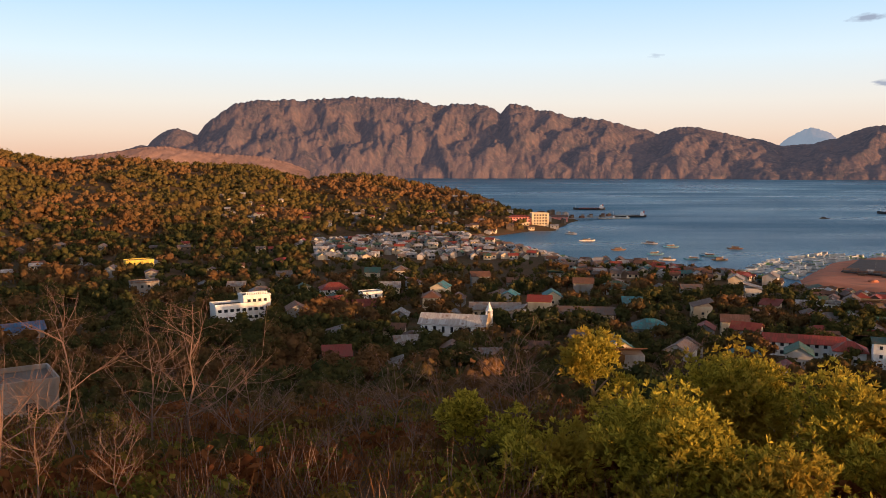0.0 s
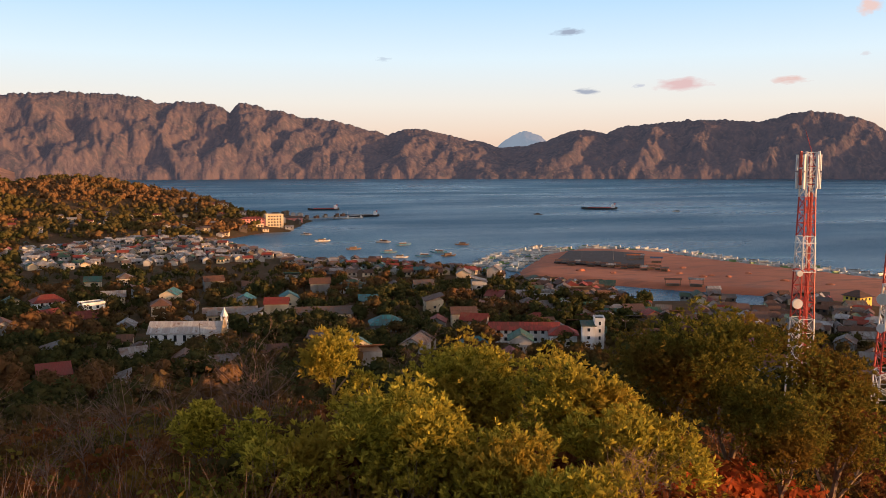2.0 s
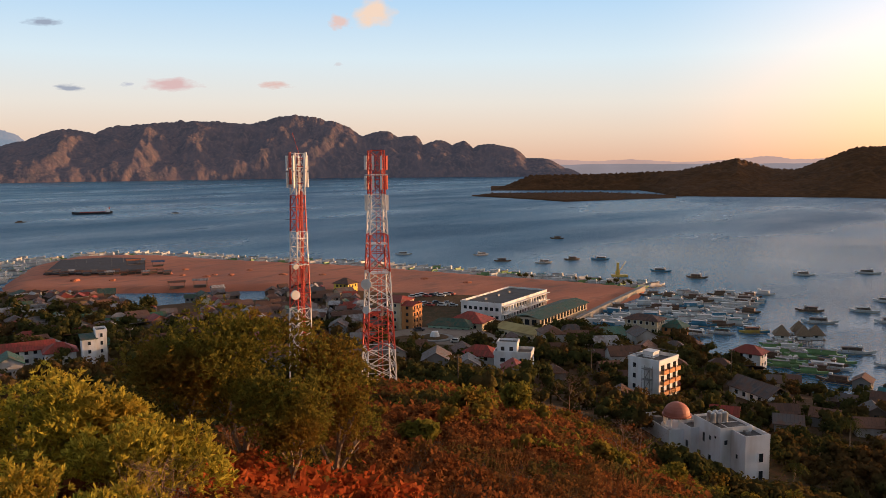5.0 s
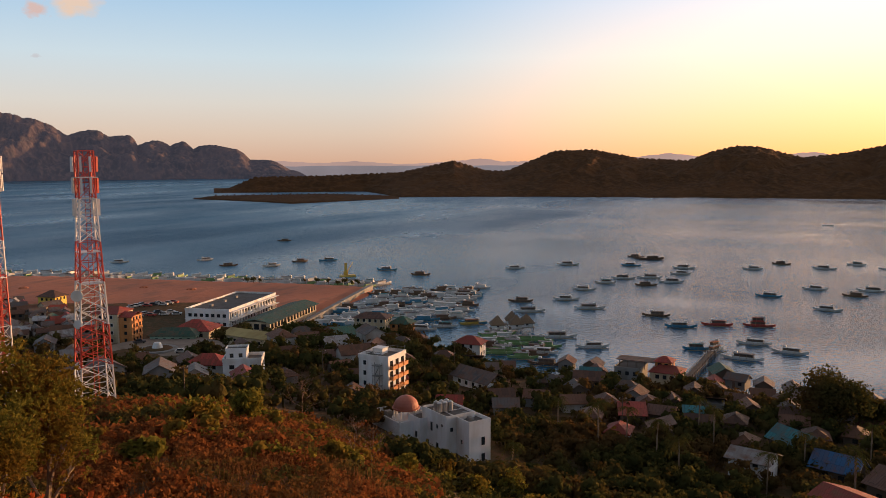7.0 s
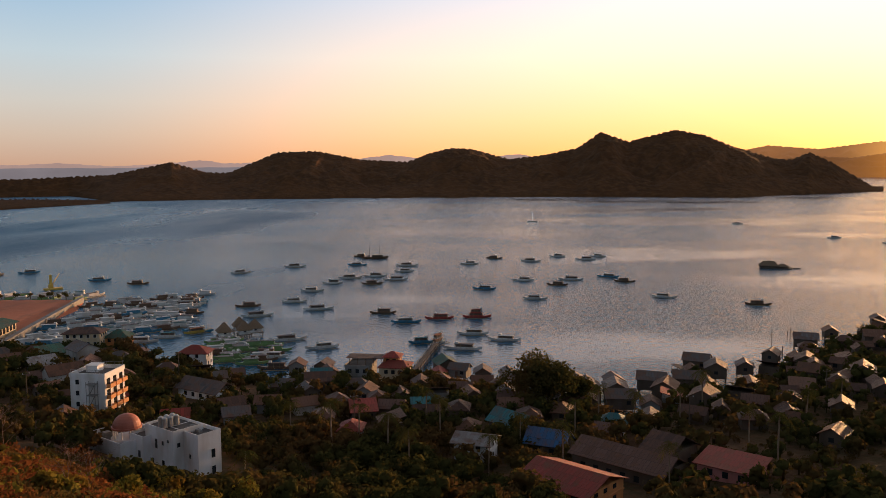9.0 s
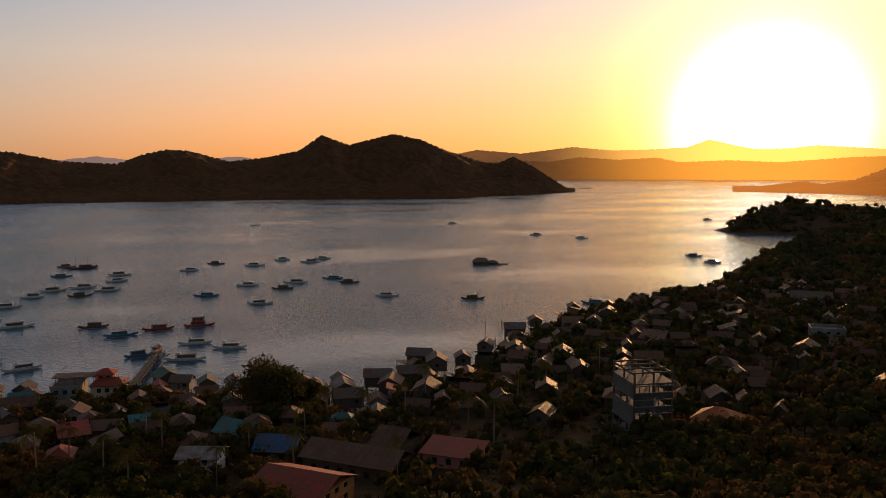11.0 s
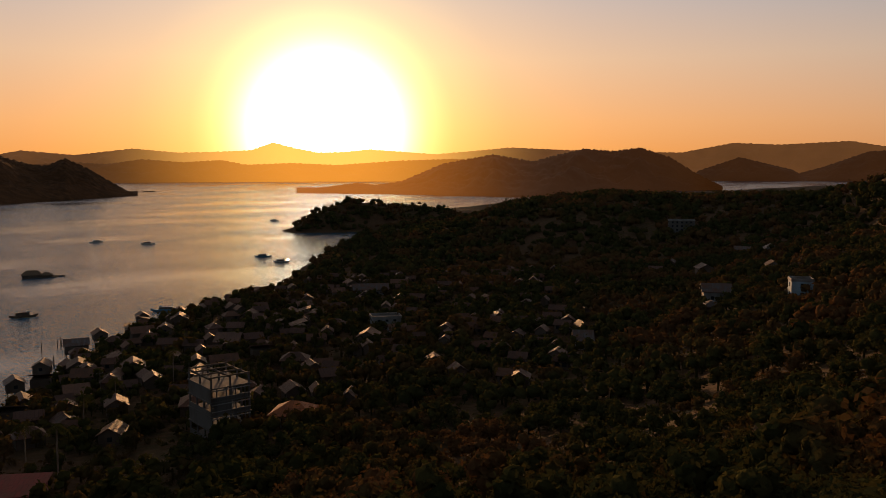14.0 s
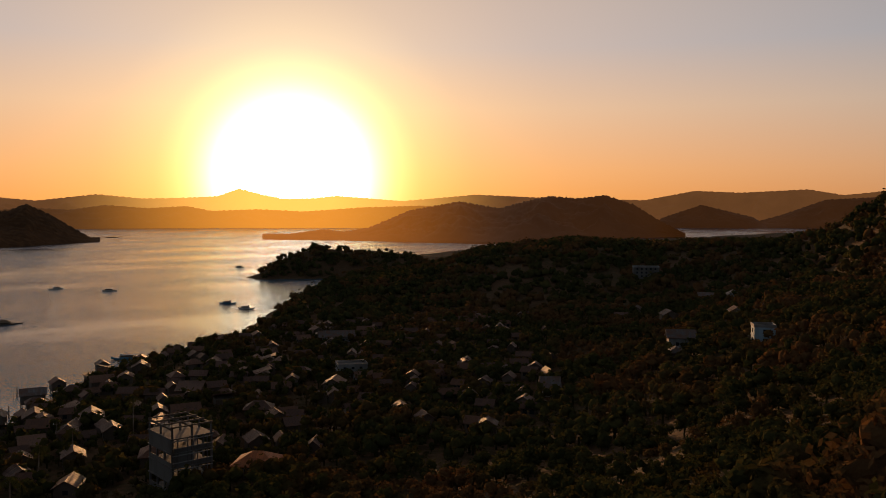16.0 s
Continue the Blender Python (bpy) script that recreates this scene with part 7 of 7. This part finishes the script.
GLOSSY = "broad-leaved tree with glossy yellow-green leaf rosettes on the slope"
for az, r, el, radius, tufts in ((20.0, 40, -11.7, 5.2, 1900), (27.5, 37, -13.0, 4.4, 1500), (16.0, 29, -16.0, 3.9, 1500), (23.5, 27, -18.5, 3.4, 1300), (10.3, 38, -11.2, 1.9, 420),
                                 (1.4, 36, -15.6, 1.4, 260), (12.4, 33, -15.2, 2.6, 700), (8.0, 30, -18.5, 2.4, 600), (5.0, 34, -17.5, 1.8, 380), (31.0, 32, -15.5, 3.4, 1100), (28.0, 24, -20.5, 2.8, 900)):
    leafy_tree("broadleaf_tree", GLOSSY, az, r, 70 + r * math.tan(radians(el)), radius, M_LEAF_NEAR, tufts)
for az, r, el, radius, tufts in ((37.2, 46, -9.3, 5.2, 1700), (43.8, 47, -12.2, 4.2, 1200), (33.2, 45, -11.6, 3.4, 900), (40.5, 41, -14.5, 3.6, 1000)):
    leafy_tree("broadleaf_tree", "dense dark olive tree with orange undergrowth beneath it", az, r, 70 + r * math.tan(radians(el)), radius, M_LEAF_OLIVE, int(tufts * 1.25), 0.26, 0.52)
for az, r, top, radius in ((53.5, 88, 46.5, 3.0), (56.5, 96, 44.5, 2.4), (69.5, 118, 27.5, 3.4), (72.0, 112, 27.5, 3.2), (74.5, 118, 25.5, 3.0), (76.5, 108, 26.0, 2.6), (67.0, 104, 32.5, 2.6), (62.5, 72, 44.8, 1.4), (49.5, 60, 49.5, 1.5)):
    leafy_tree("broadleaf_tree", "rounded olive tree on the dry slope above the town", az, r, top, radius, M_LEAF_OLIVE, leaf=0.42, quads=1300)
leafy_tree("mango_tree", "large dark spreading mango tree beside the water", 95.4, 222, 17.0, 12.5, M_LEAF_DARK, leaf=0.6, quads=9000, flat=0.5)
leafy_tree("mango_tree", "dark round tree at the edge of the bay", 98.0, 228, 13.0, 6.5, M_LEAF_DARK, leaf=0.7, quads=1500)
for az, r, top, radius in ((161, 62, 47.5, 3.4), (165, 70, 47, 3.6), (157, 80, 39, 3.0), (152, 66, 43, 2.8), (146, 74, 37, 2.8)):
    leafy_tree("broadleaf_tree", "dark olive tree on the slope above the strait", az, r, top, radius, M_FOREST, leaf=0.42, quads=1300)


def rod_mesh(name, rods, mat):
    """Many tapered three-sided rods as one mesh: ax ay az bx by bz radius radius."""
    q = np.array(rods, dtype=float)
    a, b_ = q[:, :3], q[:, 3:6]
    d = unit(b_ - a)
    u = unit(np.cross(d, np.where(np.abs(d[:, 2:3]) > 0.9, np.array([[1.0, 0, 0]]), np.array([[0, 0, 1.0]]))))
    w = np.cross(d, u)
    vs = []
    for end, rad in ((a, q[:, 6:7]), (b_, q[:, 7:8])):
        for k in range(3):
            t = 2 * math.pi * k / 3
            vs.append(end + (u * math.cos(t) + w * math.sin(t)) * rad)
    v = np.stack(vs, axis=1).reshape(-1, 3)
    f = np.array([(0, 1, 4, 3), (1, 2, 5, 4), (2, 0, 3, 5)])
    faces = (f[None] + (np.arange(len(q)) * 6)[:, None, None]).reshape(-1, 4)
    return np_mesh(name, v, faces, mat)


def bare_tree(az, r, el, label="leafless pale tree with spreading forked branches", limbs=9, spread=0.9):
    p = at(az, r)
    base = gz(p)
    h = 70 + r * math.tan(radians(el)) - base
    t = thing("bare_tree", label, "tree", "leafless trees on the slope")
    rods = []
    r0 = 0.028 + h * 0.0062

    def shoot(a, d, ln, rad, depth):
        """A bending shoot that splits into thinner ones."""
        pts = [a]
        for i in range(3):
            d = (d + Vector(rng.normal(size=3)) * 0.14 + Vector((0, 0, 0.10))).normalized()
            pts.append(pts[-1] + d * ln / 3)
        for i in range(3):
            rods.append((*pts[i], *pts[i + 1], rad * (1 - 0.24 * i), rad * (1 - 0.24 * (i + 1))))
        if depth:
            for i in range(1, 4):
                for _ in range(2 if i < 3 else 1):
                    nd = (d * 0.8 + Vector(rng.normal(size=3)) * 0.55).normalized()
                    shoot(pts[i], nd, ln * rng.uniform(0.42, 0.7), rad * (0.62 - 0.1 * i), depth - 1)

    trunk = [Vector((0, 0, -0.4))]
    for i in range(6):
        trunk.append(Vector((rng.normal(0, 0.02) * h, rng.normal(0, 0.02) * h, h * (i + 1) / 6.6)))
    for i in range(6):
        rods.append((*trunk[i], *trunk[i + 1], r0 * (1 - 0.14 * i), r0 * (1 - 0.14 * (i + 1))))
    for k in range(limbs):
        s = rng.uniform(0.28, 0.98)
        i = min(5, int(s * 6))
        a = trunk[i].lerp(trunk[i + 1], s * 6 - i)
        ang = 2.4 * k + rng.uniform(-0.4, 0.4)
        d = Vector((math.cos(ang) * spread, math.sin(ang) * spread, rng.uniform(0.3, 1.0))).normalized()
        shoot(a, d, h * (0.62 - 0.42 * s) * rng.uniform(0.8, 1.25), r0 * (0.55 - 0.28 * s), 2)
    part("trunk", rod_mesh("trunk", rods, M_BARE), M_BARE, t)
    t.location = (p.x, p.y, base)
    t.rotation_euler = (0, 0, rng.uniform(0, 6.28))
    return t


for az, r, el in ((-24.7, 40, -8.4), (-17.1, 40, -8.2), (-28.6, 34, -9.2), (-19.4, 42, -10.2), (-26.6, 29, -14.5), (-14.8, 42, -12.6), (-11.0, 40, -15.0), (2.2, 40, -14.4), (-6.0, 38, -14.6), (-13.4, 38, -14.0), (-3.4, 42, -13.0), (-0.4, 44, -13.6), (5.1, 41, -11.2), (6.0, 43, -12.2),
                  (4.0, 38, -13.2), (16.6, 50, -11.4), (-8.0, 34, -17.0), (-2.2, 32, -17.5), (-22.0, 28, -16.5), (63.6, 84, -17.0), (60.0, 150, -14.2), (32.0, 26, -18.5), (30.4, 27, -19), (64.8, 88, -17.6)):
    bare_tree(az, r, el)

# coconut palms
def palm(az, r, h):
    p = at(az, r)
    t = thing("palm_tree", "tall coconut palm with drooping fronds among the houses", "tree", "coconut palms")
    bm = bmesh.new()
    bend = rng.uniform(-0.06, 0.06, 2)
    pts = [Vector((bend[0] * z * z / h, bend[1] * z * z / h, z)) for z in np.linspace(-0.5, h, 6)]
    for a, b_ in zip(pts[:-1], pts[1:]):
        beam(bm, a, b_, 0.17, 6, 0.14)
    part("trunk", bm, M_BARK, t)
    top = np.array(pts[-1])
    vs = []
    for k in range(15):
        a = 2 * math.pi * k / 15 + rng.uniform(-0.15, 0.15)
        lift = rng.uniform(-0.1, 0.9)
        d = np.array([math.cos(a), math.sin(a), 0])
        side = np.array([-math.sin(a), math.cos(a), 0])
        ln = rng.uniform(2.4, 3.2)
        for i in range(8):
            s0, s1 = i / 8, (i + 1) / 8
            c0 = top + d * ln * s0 + np.array([0, 0, ln * (lift * s0 - 1.0 * s0 * s0)])
            c1 = top + d * ln * s1 + np.array([0, 0, ln * (lift * s1 - 1.0 * s1 * s1)])
            wd = 0.75 * math.sin(math.pi * min(1, s0 * 0.9 + 0.12))
            for sg in (-1, 1):
                tip = c1 + side * sg * wd + d * 0.15 - np.array([0, 0, wd * 0.45])
                vs += [c0, c0 * 0.4 + c1 * 0.6, tip, c0 * 0.7 + tip * 0.3 + side * sg * 0.02]
    part("fronds", np_mesh("fronds", np.array(vs), np.arange(len(vs)).reshape(-1, 4), M_PALM), M_PALM, t)
    t.location = (p.x, p.y, gz(p))
    return t


palm_first = [palm(a, r, h) for a, r, h in ((84.5, 172, 9.5), (88.2, 182, 10.5), (97.6, 190, 9.0))]
for az, r in ((82.5, 180), (86.0, 160), (91.6, 158), (93.8, 178), (99.2, 205), (101.6, 212), (104.6, 204), (106.0, 226), (109.0, 190), (112.4, 210), (114.4, 232), (80.6, 176), (96.8, 158), (104.0, 154), (118.0, 250), (77.8, 186), (87.2, 200), (74.6, 150), (110.8, 170)):
    p = at(az, r)
    m = pose(p.x, p.y, gz(p), 0, 0, prng.uniform(0, 360)) @ Matrix.Scale(prng.uniform(0.85, 1.15), 4)
    c = copy_thing(palm_first[prng.randint(0, 2)], pose(0, 0, 0))
    c.matrix_basis = m

# undergrowth close to the drone
def shrub_template(n, size, flat=0.8):
    c, r = lumps(7, 0.75, 0.55, 0.35, 0.42)
    return leaf_quads(c, r, n, size, flat=flat, up=0.6)


def blade_template(n, h, w, lean=0.5):
    a = rng.uniform(0, 6.28, n)
    b_ = np.column_stack([rng.normal(0, 0.35, n), rng.normal(0, 0.35, n), np.full(n, -0.1)])
    d = unit(np.column_stack([rng.normal(0, lean, n), rng.normal(0, lean, n), np.ones(n)]))
    ln = h * rng.uniform(0.5, 1.2, (n, 1))
    s = np.column_stack([np.cos(a), np.sin(a), np.zeros(n)]) * w
    v = np.stack([b_ - s, b_ + s, b_ + d * ln * 0.6 + s * 0.7, b_ + d * ln - s * 0.2], axis=1).reshape(-1, 3)
    return v, np.arange(4 * n).reshape(-1, 4)


S_NEAR = [shrub_template(85, 0.14) for _ in range(5)]
S_MID = [shrub_template(60, 0.24) for _ in range(5)]
B_NEAR = [blade_template(16, 1.1, 0.018) for _ in range(4)]
B_MID = [blade_template(16, 1.3, 0.03) for _ in range(4)]
grove("dry_undergrowth", "rust-red dry shrubs and seedlings on the slope", 1100, 28, 68, 22, 75, S_NEAR, M_LEAF_RED, 0.8, 1.9, 0)
grove("red_seedlings", "crimson dry seedlings and shrubs under the olive trees", 300, 31, 49, 31, 46, S_NEAR, M_LEAF_CRIMSON, 1.0, 2.2, 0)
grove("slope_scrub", "orange-brown dry scrub covering the ridge", 1900, 38, 69, 70, 170, S_MID, M_LEAF_RED, 0.9, 2.0, 0)
grove("ridge_bushes", "olive green bushes scattered over the dry ridge", 150, 44, 70, 60, 160, T_MID, M_LEAF_OLIVE, 0.9, 1.9, 0)
grove("green_undergrowth", "olive green seedlings among dry brush", 700, -36, 30, 20, 60, S_NEAR, M_LEAF_OLIVE, 0.6, 1.5, 0)
grove("brown_undergrowth", "brown leafless brush and dry shrubs", 1500, -36, 34, 30, 95, S_MID, M_LEAF_RED, 0.7, 1.7, 0)
grove("mixed_scrub", "olive scrub on the lower slope", 700, -36, 36, 60, 110, S_MID, M_FOREST, 0.9, 2.2, 0)
T_STICK = [blade_template(24, 2.0, 0.013, 0.38) for _ in range(5)]
grove("dry_brush", "leafless reddish-brown brush stems on the slope", 800, -36, 40, 22, 80, T_STICK, M_BARE, 0.7, 1.3, 0)
grove("twigs", "thin dry twigs and grass stems", 3200, -36, 68, 15, 62, B_NEAR, M_GRASS, 0.7, 1.6, 0)
grove("dry_grass", "dry orange grass on the ridge", 2200, -36, 70, 55, 160, B_MID, M_GRASS, 0.7, 1.5, 0)
grove("east_scrub", "dark scrub on the steep slope", 1100, 68, 172, 40, 130, S_MID, M_LEAF_DARK, 1.0, 2.4, 0)
grove("hill_scrub", "dark scrub between the hillside trees", 900, 128, 172, 120, 330, S_MID, M_FOREST, 1.0, 2.3, -0.8)
grove("near_scrub", "dark scrub on the slope close below", 420, 145, 172, 22, 75, S_NEAR, M_FOREST, 1.2, 2.4, 0)
grove("yard_scrub", "dark bushes between the waterside houses", 1500, 66, 128, 120, 300, S_MID, M_LEAF_DARK, 0.8, 1.8, -0.8)

# a few low trees on the tip of the fill
q = [at(az, r) for az, r in ((62.0, 478), (62.6, 474), (63.1, 476), (63.6, 470), (61.2, 484), (60.4, 486), (64.0, 466), (57.4, 494), (56.6, 496), (57.0, 490))]
places = np.array([(p.x, p.y, 2.2, prng.uniform(1.6, 2.6), prng.uniform(0, 6), prng.randint(0, 7)) for p in q])
tagged(new("quay_trees", instance_mesh("quay_trees", T_MID, places, M_LEAF_DARK)), "low dark trees on the tip of the fill", "trees", kind="stuff")

# ---------- small clouds far off ----------
def cloud_mat(name, col, seed):
    m = bpy.data.materials.new(name)
    m.use_nodes = True
    nt = m.node_tree
    for n in list(nt.nodes):
        nt.nodes.remove(n)
    out = nt.nodes.new("ShaderNodeOutputMaterial")
    # flat card glows: evening light on the cloud is put into emission
    em = nt.nodes.new("ShaderNodeEmission")
    em.inputs["Color"].default_value = (*col, 1)
    em.inputs["Strength"].default_value = 0.68
    tr = nt.nodes.new("ShaderNodeBsdfTransparent")
    mx = nt.nodes.new("ShaderNodeMixShader")
    tc = nt.nodes.new("ShaderNodeTexCoord")
    ln = nt.nodes.new("ShaderNodeVectorMath")
    ln.operation = "LENGTH"
    nt.links.new(tc.outputs["Object"], ln.inputs[0])
    nz = nt.nodes.new("ShaderNodeTexNoise")
    nz.noise_dimensions = "4D"
    nz.inputs["W"].default_value = seed
    nz.inputs["Scale"].default_value = 2.0
    nz.inputs["Detail"].default_value = 5
    nt.links.new(tc.outputs["Object"], nz.inputs["Vector"])
    sub = nt.nodes.new("ShaderNodeMath")
    sub.operation = "MULTIPLY_ADD"
    sub.inputs[1].default_value = -0.75
    nt.links.new(ln.outputs["Value"], sub.inputs[0])
    nt.links.new(nz.outputs["Fac"], sub.inputs[2])
    rm = nt.nodes.new("ShaderNodeMapRange")
    rm.inputs["From Min"].default_value, rm.inputs["From Max"].default_value = 0.0, 0.34
    nt.links.new(sub.outputs[0], rm.inputs["Value"])
    nt.links.new(rm.outputs[0], mx.inputs[0])
    nt.links.new(tr.outputs[0], mx.inputs[1])
    nt.links.new(em.outputs[0], mx.inputs[2])
    nt.links.new(mx.outputs[0], out.inputs["Surface"])
    return m


for k, (az, el, w, h, col) in enumerate(((33.7, 5.15, 105, 28, (0.78, 0.53, 0.50)), (27.7, 4.8, 60, 13, (0.42, 0.44, 0.50)), (26.3, 8.62, 62, 17, (0.38, 0.43, 0.52)), (40.2, 5.22, 64, 14, (0.82, 0.57, 0.50)),
                                         (46.9, 9.9, 110, 56, (1.0, 0.74, 0.56)), (44.5, 9.3, 50, 30, (0.86, 0.62, 0.55)), (14.0, 6.95, 34, 9, (0.62, 0.70, 0.76)), (31.0, 5.1, 30, 10, (0.62, 0.62, 0.66)), (44.4, 6.6, 20, 8, (0.75, 0.74, 0.74)))):
    p = at(az, 4650, EYE_Z + 4650 * math.tan(radians(el)))
    bm = bmesh.new()
    bmesh.ops.create_grid(bm, x_segments=1, y_segments=1, size=1.0)
    ob = tagged(new("backdrop_cloud", bm_mesh("backdrop_cloud", bm, cloud_mat("cloud_glow", col, 3.1 * k + 1))), "small evening cloud far off on a glowing card", "cloud", kind="structure")
    sc = 4650 / 1482
    ob.matrix_world = look(p, (0, 0, EYE_Z)) @ Matrix.Rotation(math.pi, 4, "Y") @ Matrix.Diagonal((w * 0.62 * sc, h * 0.72 * sc, 1, 1))
